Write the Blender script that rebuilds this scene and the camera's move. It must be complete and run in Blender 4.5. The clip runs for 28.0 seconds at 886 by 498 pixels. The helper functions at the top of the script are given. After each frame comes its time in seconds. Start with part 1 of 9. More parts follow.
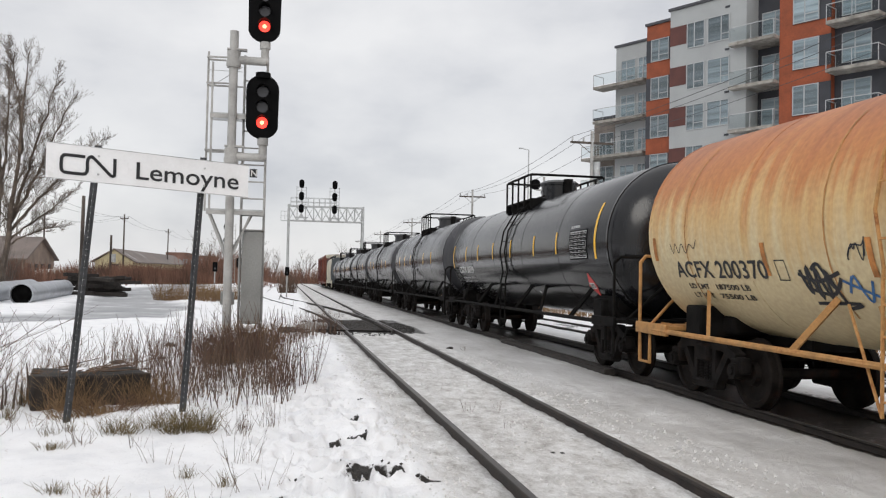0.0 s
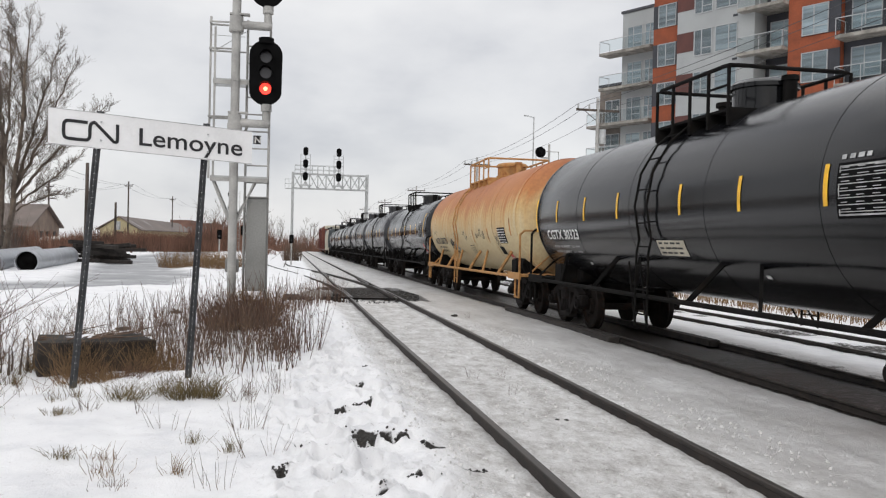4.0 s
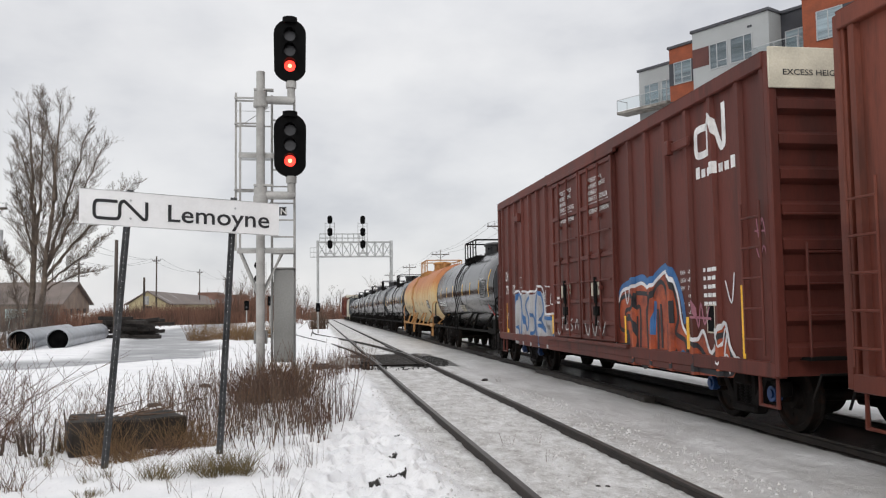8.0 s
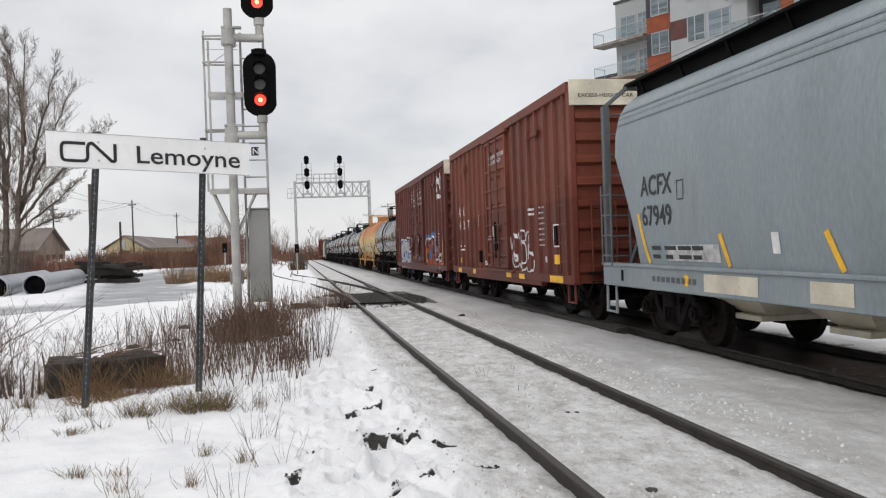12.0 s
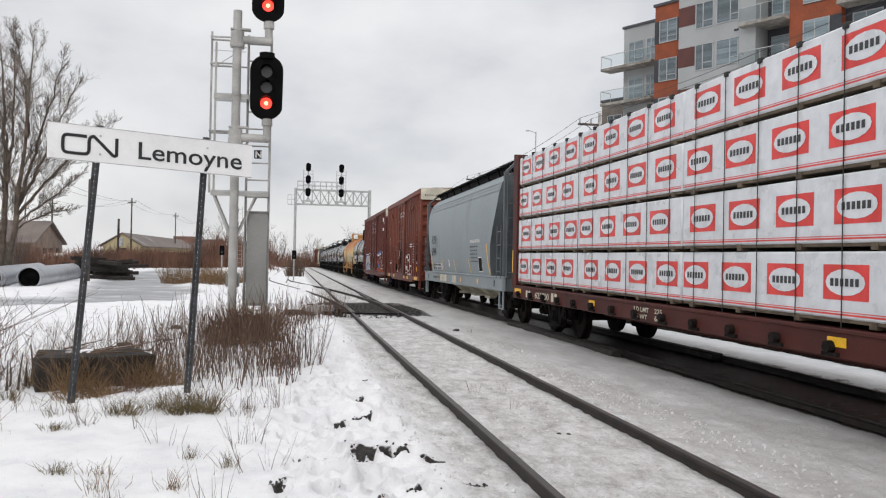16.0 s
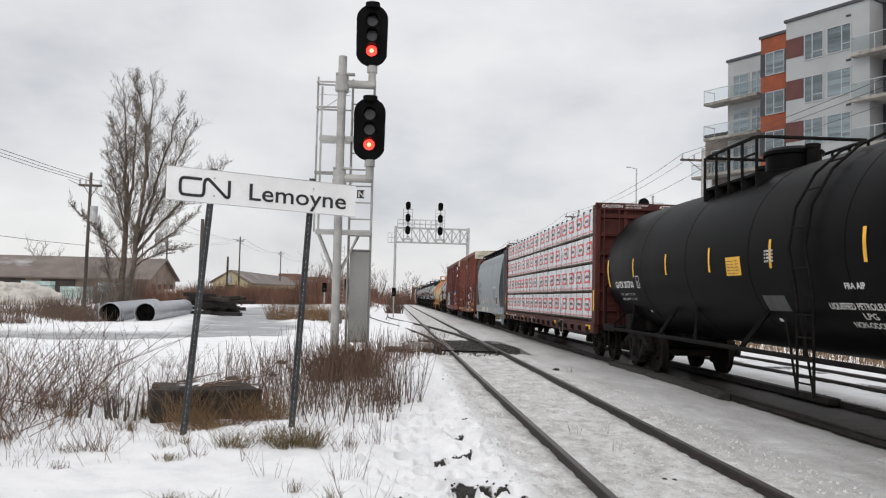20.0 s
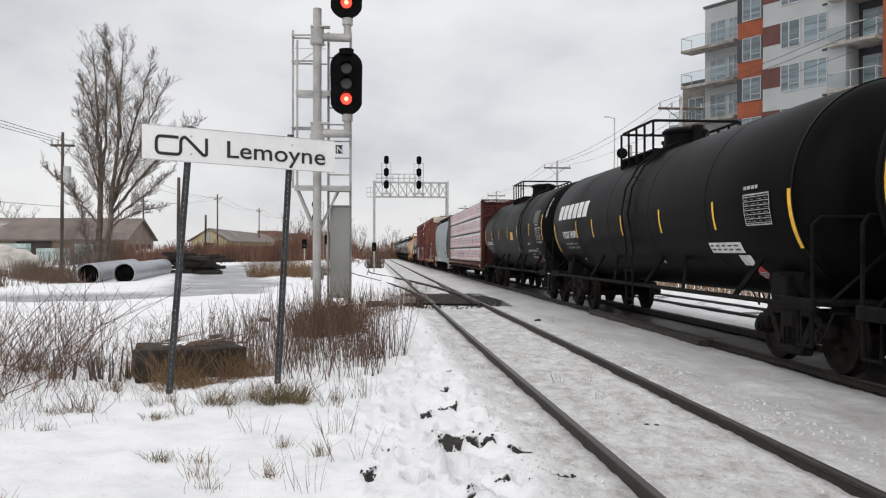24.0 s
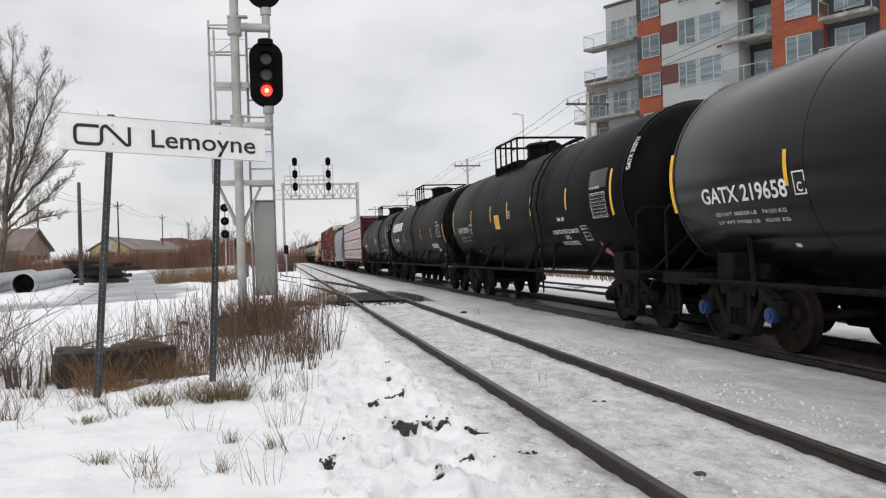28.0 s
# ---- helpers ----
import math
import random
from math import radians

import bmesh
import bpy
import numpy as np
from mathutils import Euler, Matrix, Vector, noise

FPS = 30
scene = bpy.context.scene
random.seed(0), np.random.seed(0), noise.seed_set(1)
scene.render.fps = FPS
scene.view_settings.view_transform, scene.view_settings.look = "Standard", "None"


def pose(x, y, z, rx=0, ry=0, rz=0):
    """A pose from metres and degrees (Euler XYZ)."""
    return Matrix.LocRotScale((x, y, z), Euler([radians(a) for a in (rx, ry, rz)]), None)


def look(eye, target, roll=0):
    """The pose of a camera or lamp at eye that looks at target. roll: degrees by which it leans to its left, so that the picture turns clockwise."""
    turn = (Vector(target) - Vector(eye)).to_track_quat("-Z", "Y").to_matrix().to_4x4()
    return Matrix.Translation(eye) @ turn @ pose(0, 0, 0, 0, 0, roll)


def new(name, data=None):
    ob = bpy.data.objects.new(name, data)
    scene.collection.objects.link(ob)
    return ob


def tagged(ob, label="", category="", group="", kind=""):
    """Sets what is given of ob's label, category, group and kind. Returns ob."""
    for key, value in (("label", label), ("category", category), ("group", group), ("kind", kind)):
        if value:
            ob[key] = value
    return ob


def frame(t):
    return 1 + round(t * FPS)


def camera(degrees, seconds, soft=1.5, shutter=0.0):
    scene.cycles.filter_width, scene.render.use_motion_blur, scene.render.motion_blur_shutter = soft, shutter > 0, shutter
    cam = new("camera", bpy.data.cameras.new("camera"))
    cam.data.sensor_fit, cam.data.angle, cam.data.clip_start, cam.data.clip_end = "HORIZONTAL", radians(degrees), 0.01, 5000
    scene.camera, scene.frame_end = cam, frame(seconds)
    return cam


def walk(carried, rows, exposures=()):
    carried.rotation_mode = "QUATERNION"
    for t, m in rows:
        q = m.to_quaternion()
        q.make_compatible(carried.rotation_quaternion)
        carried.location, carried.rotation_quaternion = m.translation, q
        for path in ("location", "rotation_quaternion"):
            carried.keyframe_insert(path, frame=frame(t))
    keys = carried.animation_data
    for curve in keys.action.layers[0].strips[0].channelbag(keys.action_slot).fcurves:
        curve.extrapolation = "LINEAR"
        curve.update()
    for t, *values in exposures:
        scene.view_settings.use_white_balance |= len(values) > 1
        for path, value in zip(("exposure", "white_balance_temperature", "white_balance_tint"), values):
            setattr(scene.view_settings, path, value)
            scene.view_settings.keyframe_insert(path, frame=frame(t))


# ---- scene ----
cam = camera(56.5, 28.0, soft=1.2)
PATH = [
    (0, look((-1.93, -0.803, 1.775), (-1.534, 1.157, 1.83), 1.2)),
    (0.5, look((-1.923, -0.81, 1.761), (-1.485, 1.141, 1.784), 0.9)),
    (1, look((-1.93, -0.778, 1.755), (-1.45, 1.163, 1.697), 1.0)),
    (1.5, look((-1.94, -0.77, 1.767), (-1.483, 1.177, 1.748), 1.0)),
    (2, look((-1.95, -0.766, 1.762), (-1.542, 1.192, 1.726), 1.1)),
    (2.5, look((-1.925, -0.766, 1.769), (-1.497, 1.188, 1.738), 0.7)),
    (4.5, look((-1.933, -0.755, 1.765), (-1.564, 1.21, 1.748), 1.1)),
    (5, look((-1.936, -0.755, 1.767), (-1.578, 1.213, 1.787), 0.4)),
    (5.5, look((-1.916, -0.773, 1.773), (-1.55, 1.19, 1.877), -0.3)),
    (6, look((-1.935, -0.761, 1.77), (-1.504, 1.189, 1.864), 0.5)),
    (6.5, look((-1.937, -0.768, 1.772), (-1.526, 1.186, 1.881), -0.3)),
    (7, look((-1.931, -0.772, 1.748), (-1.524, 1.185, 1.812), 0.4)),
    (7.5, look((-1.921, -0.759, 1.762), (-1.517, 1.198, 1.835), 0.6)),
    (8, look((-1.958, -0.69, 1.788), (-1.631, 1.278, 1.918), -0.8)),
    (8.5, look((-1.893, -0.887, 1.754), (-1.565, 1.079, 1.914), 0.6)),
    (9, look((-1.915, -0.75, 1.748), (-1.525, 1.209, 1.828), -0.3)),
    (9.5, look((-1.91, -0.772, 1.749), (-1.553, 1.196, 1.697), -0.5)),
    (10, look((-1.916, -0.741, 1.756), (-1.565, 1.227, 1.699), -0.4)),
    (10.5, look((-1.914, -0.774, 1.763), (-1.643, 1.207, 1.769), -1.5)),
    (11, look((-1.893, -0.805, 1.757), (-1.599, 1.173, 1.784), -0.9)),
    (11.5, look((-1.889, -0.812, 1.756), (-1.52, 1.154, 1.739), -2.1)),
    (13.5, look((-1.899, -0.7, 1.746), (-1.51, 1.262, 1.725), -1.5)),
    (14, look((-1.905, -0.713, 1.75), (-1.51, 1.247, 1.757), -0.7)),
    (14.5, look((-1.891, -0.715, 1.763), (-1.464, 1.238, 1.811), -0.6)),
    (15, look((-1.899, -0.712, 1.746), (-1.473, 1.241, 1.815), -0.1)),
    (15.5, look((-1.904, -0.724, 1.732), (-1.562, 1.247, 1.764), 0.9)),
    (16, look((-1.889, -0.716, 1.737), (-1.509, 1.248, 1.752), 1.1)),
    (16.5, look((-1.889, -0.723, 1.741), (-1.497, 1.238, 1.76), 0.7)),
    (17, look((-1.882, -0.727, 1.745), (-1.479, 1.231, 1.785), 1.2)),
    (17.5, look((-1.883, -0.728, 1.748), (-1.507, 1.236, 1.792), 1.5)),
    (18, look((-1.902, -0.708, 1.74), (-1.58, 1.266, 1.775), 1.3)),
    (18.5, look((-1.903, -0.724, 1.744), (-1.606, 1.253, 1.812), 0.8)),
    (19, look((-1.912, -0.698, 1.742), (-1.636, 1.28, 1.838), 1.3)),
    (19.5, look((-1.933, -0.683, 1.734), (-1.748, 1.306, 1.839), 1.0)),
    (20, look((-1.913, -0.74, 1.744), (-1.771, 1.252, 1.845), 1.35)),
    (20.5, look((-1.934, -0.694, 1.742), (-1.785, 1.298, 1.836), 1.0)),
    (21, look((-1.917, -0.713, 1.742), (-1.769, 1.28, 1.821), 1.0)),
    (21.5, look((-1.91, -0.711, 1.727), (-1.714, 1.279, 1.708), -1.2)),
    (23.5, look((-1.933, -0.735, 1.749), (-1.72, 1.253, 1.711), -0.6)),
    (24, look((-1.938, -0.736, 1.749), (-1.745, 1.254, 1.738), 0.1)),
    (24.5, look((-1.923, -0.732, 1.757), (-1.711, 1.256, 1.778), -0.3)),
    (25, look((-1.922, -0.741, 1.746), (-1.684, 1.245, 1.765), -0.1)),
    (25.5, look((-1.917, -0.734, 1.75), (-1.658, 1.249, 1.717), -0.5)),
    (26, look((-1.985, -0.66, 1.735), (-1.81, 1.32, 1.961), 2.4)),
    (26.5, look((-2.169, -0.573, 1.565), (-1.928, 1.41, 1.66), 2.0)),
    (27, look((-2.203, -0.589, 1.579), (-1.858, 1.381, 1.586), -3.4)),
    (27.5, look((-2.256, -0.543, 1.585), (-1.851, 1.416, 1.595), -1.9)),
    (28, look((-2.252, -0.56, 1.582), (-1.843, 1.397, 1.571), -1.7)),
]
walk(cam, PATH)

# ---- world: overcast winter sky, one wide soft sun ----
sky_world = bpy.data.worlds.new("overcast_sky")
scene.world = sky_world
sky_world.use_nodes = True
wn, wl = sky_world.node_tree.nodes, sky_world.node_tree.links
sky = wn.new("ShaderNodeTexSky")
sky.sky_type, sky.sun_disc, sky.sun_elevation, sky.sun_rotation = "NISHITA", False, radians(24), radians(200)
sky_gain = wn.new("ShaderNodeVectorMath")
sky_gain.operation = "SCALE"
sky_gain.inputs["Scale"].default_value = 0.10
wl.new(sky.outputs[0], sky_gain.inputs[0])
wc = wn.new("ShaderNodeTexCoord")
wmap = wn.new("ShaderNodeMapping")
wmap.inputs["Scale"].default_value = (1.8, 1.5, 3.6)
wl.new(wc.outputs["Generated"], wmap.inputs[0])
wnoise = wn.new("ShaderNodeTexNoise")
wnoise.inputs["Scale"].default_value, wnoise.inputs["Detail"].default_value, wnoise.inputs["Roughness"].default_value = 1.7, 6, 0.52
wl.new(wmap.outputs[0], wnoise.inputs["Vector"])
wramp = wn.new("ShaderNodeValToRGB")
wramp.color_ramp.elements[0].position, wramp.color_ramp.elements[0].color = 0.32, (0.55, 0.56, 0.598, 1)
wramp.color_ramp.elements[1].position, wramp.color_ramp.elements[1].color = 0.64, (0.835, 0.832, 0.838, 1)
mid_cloud = wramp.color_ramp.elements.new(0.47)
mid_cloud.color = (0.715, 0.718, 0.738, 1)
wl.new(wnoise.outputs[0], wramp.inputs[0])
wsep = wn.new("ShaderNodeSeparateXYZ")
wl.new(wc.outputs["Generated"], wsep.inputs[0])
wgrad = wn.new("ShaderNodeMapRange")
wgrad.inputs["From Min"].default_value, wgrad.inputs["From Max"].default_value = 0.30, 1.0
wgrad.inputs["To Min"].default_value, wgrad.inputs["To Max"].default_value = 1.0, 1.75
wl.new(wsep.outputs["Z"], wgrad.inputs["Value"])
wscale = wn.new("ShaderNodeVectorMath")
wscale.operation = "SCALE"
wl.new(wramp.outputs[0], wscale.inputs[0])
wl.new(wgrad.outputs[0], wscale.inputs["Scale"])
wmix = wn.new("ShaderNodeMixRGB")
wmix.inputs[0].default_value = 0.93
wl.new(sky_gain.outputs[0], wmix.inputs[1])
wl.new(wscale.outputs[0], wmix.inputs[2])
wl.new(wmix.outputs[0], wn["Background"].inputs["Color"])
wn["Background"].inputs["Strength"].default_value = 1.06
sun = new("sun", bpy.data.lights.new("sun", "SUN"))
sun.data.energy, sun.data.angle, sun.data.color = 0.7, radians(25), (1.0, 0.96, 0.9)
sun.matrix_world = look((-30, -60, 40), (0, 0, 0))

# ---- materials ----


def surf(name, col, col2=None, rough=0.6, metal=0.0, var=0.12, scale=3.0, fine=40.0, bump=0.15, depth=0.01, dirt=None, amount=0.0, dirt_scale=1.2,
         stretch=(1, 1, 1), per_object=0.0, spec=0.5, low=None):
    """Paint, metal, wood or stone: two scales of variation, a stain colour and fine relief, in the object's own metres."""
    m = bpy.data.materials.new(name)
    m.use_nodes = True
    n, l = m.node_tree.nodes, m.node_tree.links
    b = n["Principled BSDF"]
    tc = n.new("ShaderNodeTexCoord")
    mp = n.new("ShaderNodeMapping")
    mp.inputs["Scale"].default_value = stretch
    l.new(tc.outputs["Object"], mp.inputs[0])
    big = n.new("ShaderNodeTexNoise")
    big.inputs["Scale"].default_value, big.inputs["Detail"].default_value = scale, 5
    l.new(mp.outputs[0], big.inputs["Vector"])
    small = n.new("ShaderNodeTexNoise")
    small.inputs["Scale"].default_value, small.inputs["Detail"].default_value = fine, 3
    l.new(mp.outputs[0], small.inputs["Vector"])
    c2 = col2 or tuple(min(1, c * (1 + 2.2 * var) + 0.01 * var) for c in col)
    c1 = col if col2 else tuple(c * (1 - 1.6 * var) for c in col)
    ramp = n.new("ShaderNodeValToRGB")
    ramp.color_ramp.elements[0].position, ramp.color_ramp.elements[0].color = 0.33, (*c1, 1)
    ramp.color_ramp.elements[1].position, ramp.color_ramp.elements[1].color = 0.67, (*c2, 1)
    l.new(big.outputs[0], ramp.inputs[0])
    out = ramp.outputs[0]
    mul = n.new("ShaderNodeMixRGB")
    mul.blend_type, mul.inputs[0].default_value = "OVERLAY", 0.25
    l.new(out, mul.inputs[1])
    l.new(small.outputs[0], mul.inputs[2])
    out = mul.outputs[0]
    if dirt:
        dn = n.new("ShaderNodeTexNoise")
        dn.inputs["Scale"].default_value, dn.inputs["Detail"].default_value, dn.inputs["Roughness"].default_value = dirt_scale, 8, 0.65
        l.new(mp.outputs[0], dn.inputs["Vector"])
        dr = n.new("ShaderNodeMapRange")
        dr.inputs["From Min"].default_value, dr.inputs["From Max"].default_value = 0.62 - 0.3 * amount, 0.78 - 0.25 * amount
        l.new(dn.outputs[0], dr.inputs["Value"])
        dm = n.new("ShaderNodeMixRGB")
        l.new(dr.outputs[0], dm.inputs[0])
        l.new(out, dm.inputs[1])
        dm.inputs[2].default_value = (*dirt, 1)
        out = dm.outputs[0]
    if low:
        # a lower field repainted in another batch, with a straight upper edge
        sep = n.new("ShaderNodeSeparateXYZ")
        l.new(tc.outputs["Object"], sep.inputs[0])
        lr = n.new("ShaderNodeMapRange")
        lr.inputs["From Min"].default_value, lr.inputs["From Max"].default_value = low[0] + 0.03, low[0] - 0.03
        l.new(sep.outputs["Z"], lr.inputs["Value"])
        lm = n.new("ShaderNodeMixRGB")
        lm.blend_type = "MULTIPLY"
        l.new(lr.outputs[0], lm.inputs[0])
        l.new(out, lm.inputs[1])
        lm.inputs[2].default_value = (*low[1], 1)
        out = lm.outputs[0]
    if per_object:
        oi = n.new("ShaderNodeObjectInfo")
        om = n.new("ShaderNodeMapRange")
        om.inputs["To Min"].default_value, om.inputs["To Max"].default_value = 1 - per_object, 1 + per_object
        l.new(oi.outputs["Random"], om.inputs["Value"])
        ov = n.new("ShaderNodeVectorMath")
        ov.operation = "SCALE"
        l.new(out, ov.inputs[0])
        l.new(om.outputs[0], ov.inputs["Scale"])
        out = ov.outputs[0]
    l.new(out, b.inputs["Base Color"])
    rr = n.new("ShaderNodeMapRange")
    rr.inputs["To Min"].default_value, rr.inputs["To Max"].default_value = max(0.03, rough - 0.12), min(1, rough + 0.12)
    l.new(big.outputs[0], rr.inputs["Value"])
    l.new(rr.outputs[0], b.inputs["Roughness"])
    b.inputs["Metallic"].default_value = metal
    b.inputs["Specular IOR Level"].default_value = spec
    if bump:
        bp = n.new("ShaderNodeBump")
        bp.inputs["Strength"].default_value, bp.inputs["Distance"].default_value = bump, depth
        l.new(small.outputs[0], bp.inputs["Height"])
        l.new(bp.outputs[0], b.inputs["Normal"])
    return m


def glow(name, col, strength):
    m = bpy.data.materials.new(name)
    m.use_nodes = True
    b = m.node_tree.nodes["Principled BSDF"]
    b.inputs["Base Color"].default_value = (*col, 1)
    b.inputs["Emission Color"].default_value = (*col, 1)
    b.inputs["Emission Strength"].default_value = strength
    return m


GALV = surf("galvanised_steel", (0.42, 0.43, 0.43), rough=0.5, metal=0.35, var=0.12, scale=4, fine=70)
POLE_GREY = surf("weathered_grey_paint", (0.345, 0.34, 0.325), rough=0.55, var=0.14, scale=2.5, fine=50, dirt=(0.25, 0.22, 0.18), amount=0.18)
CABINET = surf("cabinet_grey", (0.235, 0.235, 0.225), rough=0.5, var=0.08, scale=1.5, fine=40)
SIGNAL_BLACK = surf("signal_black", (0.0022, 0.0022, 0.0025), rough=0.6, spec=0.06, var=0.2)
LENS_DARK = surf("unlit_lens", (0.045, 0.045, 0.05), rough=0.15, var=0.1)
LAMP_RED = glow("red_lens", (1.0, 0.045, 0.03), 2.2)
LAMP_CORE = glow("lamp_core", (1.0, 0.35, 0.16), 4.0)
WHITE_SIGN = surf("sign_white", (0.80, 0.80, 0.80), rough=0.4, var=0.03, scale=2, fine=30, bump=0.03, dirt=(0.6, 0.59, 0.56), amount=0.05)
BLACK_PRINT = surf("black_print", (0.012, 0.012, 0.014), rough=0.5, var=0.15, bump=0)
WHITE_PRINT = surf("white_print", (0.70, 0.70, 0.69), rough=0.55, var=0.08, scale=6, bump=0, dirt=(0.35, 0.34, 0.33), amount=0.15, dirt_scale=5)
DIM_PRINT = surf("faded_white_print", (0.40, 0.40, 0.40), rough=0.6, var=0.2, scale=8, bump=0)
YELLOW_PRINT = surf("yellow_reflective", (0.82, 0.45, 0.02), rough=0.4, var=0.08, scale=8, bump=0)
RED_PRINT = surf("red_print", (0.62, 0.045, 0.04), rough=0.45, var=0.06, bump=0)
POST_STEEL = surf("sign_post_steel", (0.07, 0.072, 0.076), rough=0.55, metal=0.5, var=0.2, scale=10)
RAIL_SIDE = surf("rail_rust", (0.020, 0.015, 0.0125), rough=0.75, var=0.3, scale=6, fine=90, dirt=(0.042, 0.03, 0.022), amount=0.3, dirt_scale=4)
RAIL_HEAD = surf("rail_head", (0.055, 0.048, 0.043), rough=0.45, metal=0.35, var=0.2, scale=5, stretch=(1, 0.1, 1))
TIE_WOOD = surf("creosoted_tie", (0.022, 0.018, 0.0155), rough=0.85, var=0.3, scale=7, bump=0.4, per_object=0.25)
STONE = surf("wet_ballast", (0.022, 0.020, 0.018), rough=0.6, var=0.4, scale=14, bump=0.4)
CONCRETE = surf("concrete", (0.40, 0.39, 0.37), rough=0.85, var=0.15, scale=2, bump=0.3, dirt=(0.2, 0.19, 0.17), amount=0.2)
WOOD_POLE = surf("weathered_pole_wood", (0.075, 0.06, 0.05), rough=0.9, var=0.3, scale=3, fine=30, stretch=(1, 1, 0.15))
WIRE = surf("wire", (0.03, 0.03, 0.035), rough=0.6)
BARK = surf("bark", (0.115, 0.09, 0.07), rough=0.95, var=0.3, scale=3, fine=25, bump=0.4)
TWIG = surf("dry_twig", (0.06, 0.04, 0.03), (0.19, 0.125, 0.085), rough=0.9, scale=9.0, bump=0)
TWIG_RED = surf("reddish_twig", (0.048, 0.025, 0.018), (0.135, 0.068, 0.044), rough=0.85, scale=8.0, bump=0)
STUMP = surf("cut_stump_bark", (0.05, 0.036, 0.029), (0.13, 0.095, 0.072), rough=0.9, scale=12, fine=60, bump=0.4)
STRAW = surf("dead_grass", (0.10, 0.058, 0.028), (0.28, 0.175, 0.085), rough=0.95, scale=7.0, bump=0)
MOSS = surf("tussock_grass", (0.075, 0.058, 0.026), (0.19, 0.14, 0.06), rough=0.95, scale=10, bump=0)
BRUSH = surf("far_brush", (0.135, 0.068, 0.044), rough=0.95, var=0.4, scale=0.4, bump=0)
PALE_TWIG = surf("pale_tree_twig", (0.125, 0.098, 0.078), rough=0.95, var=0.25, scale=1, bump=0)
TREE_BARK = surf("grey_brown_bark", (0.12, 0.092, 0.072), rough=0.95, var=0.3, scale=2, fine=20, bump=0.4)
GREY_TWIG = surf("grey_twig", (0.13, 0.11, 0.095), rough=0.95, var=0.3, scale=1, bump=0)
BLACK_TANK = surf("black_tank_paint", (0.0038, 0.0038, 0.0041), rough=0.42, spec=0.03, var=0.25, scale=0.8, fine=18, bump=0.03, depth=0.004, dirt=(0.008, 0.0077, 0.0074), amount=0.3, dirt_scale=0.9, stretch=(1, 0.8, 0.25))
GLOSS_TANK = surf("glossy_black_tank_paint", (0.008, 0.0085, 0.010), rough=0.17, spec=0.42, var=0.2, scale=0.7, fine=12, bump=0.03, depth=0.004, dirt=(0.007, 0.007, 0.007), amount=0.15, dirt_scale=1.0, stretch=(1, 0.8, 0.25))
SHINY_TANK = surf("fresh_black_tank_paint", (0.006, 0.006, 0.007), rough=0.2, spec=0.18, var=0.2, scale=0.7, fine=9, bump=0.05, depth=0.006, stretch=(1, 0.5, 0.3))
FADED_PATCH = surf("faded_patch", (0.05, 0.05, 0.05), rough=0.6, var=0.3, scale=3, bump=0)
GREY_TANK = surf("grey_tank_paint", (0.030, 0.030, 0.034), rough=0.24, spec=0.5, var=0.2, scale=0.8, fine=14, bump=0.03, dirt=(0.05, 0.05, 0.05), amount=0.25, stretch=(1, 0.8, 0.25))
UNDER = surf("running_gear_black", (0.005, 0.0045, 0.0042), rough=0.85, spec=0.12, var=0.35, scale=4, fine=40, dirt=(0.013, 0.009, 0.0065), amount=0.25, dirt_scale=3)
TRUCK = surf("truck_casting", (0.009, 0.0075, 0.007), rough=0.85, spec=0.15, var=0.35, scale=4, fine=50, dirt=(0.024, 0.013, 0.008), amount=0.28, dirt_scale=3)
WHEEL = surf("wheel_steel", (0.009, 0.007, 0.006), rough=0.75, metal=0.0, spec=0.12, var=0.3, scale=5, dirt=(0.026, 0.011, 0.006), amount=0.3, dirt_scale=4)
BLUE_CAP = surf("blue_bearing_cap", (0.010, 0.045, 0.15), rough=0.5, var=0.2)
BOX_RED = surf("oxide_red_paint", (0.098, 0.0235, 0.0165), rough=0.58, spec=0.3, var=0.14, scale=0.9, fine=30, bump=0.08, dirt=(0.055, 0.018, 0.014), amount=0.3, dirt_scale=1.6, stretch=(1, 1.6, 0.22))
BOX_RED2 = surf("brown_red_paint", (0.140, 0.036, 0.0205), rough=0.56, spec=0.3, var=0.13, scale=0.9, fine=30, bump=0.08, dirt=(0.075, 0.022, 0.014), amount=0.25, dirt_scale=1.5, stretch=(1, 1.6, 0.22), low=(2.52, (0.78, 0.69, 0.70)))
BEAM_RED = surf("beam_car_red", (0.062, 0.013, 0.0095), rough=0.62, spec=0.3, var=0.2, scale=1.2, dirt=(0.03, 0.012, 0.009), amount=0.25)
CREAM = surf("cream_band", (0.55, 0.51, 0.41), rough=0.6, var=0.1, scale=2, dirt=(0.3, 0.26, 0.2), amount=0.15)
HOPPER_GREY = surf("hopper_grey_paint", (0.225, 0.262, 0.28), rough=0.5, var=0.07, scale=0.8, fine=25, bump=0.04, dirt=(0.20, 0.215, 0.22), amount=0.3, dirt_scale=0.8, stretch=(1, 1, 0.3))
# hopper grey with the ends' shade painted in, plus dirt blotches
HOPPER_DARK = surf("hopper_end_shade_grey", (0.085, 0.098, 0.106), rough=0.6, var=0.15, scale=1.2, dirt=(0.05, 0.05, 0.05), amount=0.3)
CREAM_HOPPER = surf("cream_hopper_paint", (0.45, 0.42, 0.33), rough=0.6, var=0.15, scale=0.8, dirt=(0.25, 0.2, 0.14), amount=0.25, stretch=(1, 1, 0.3))
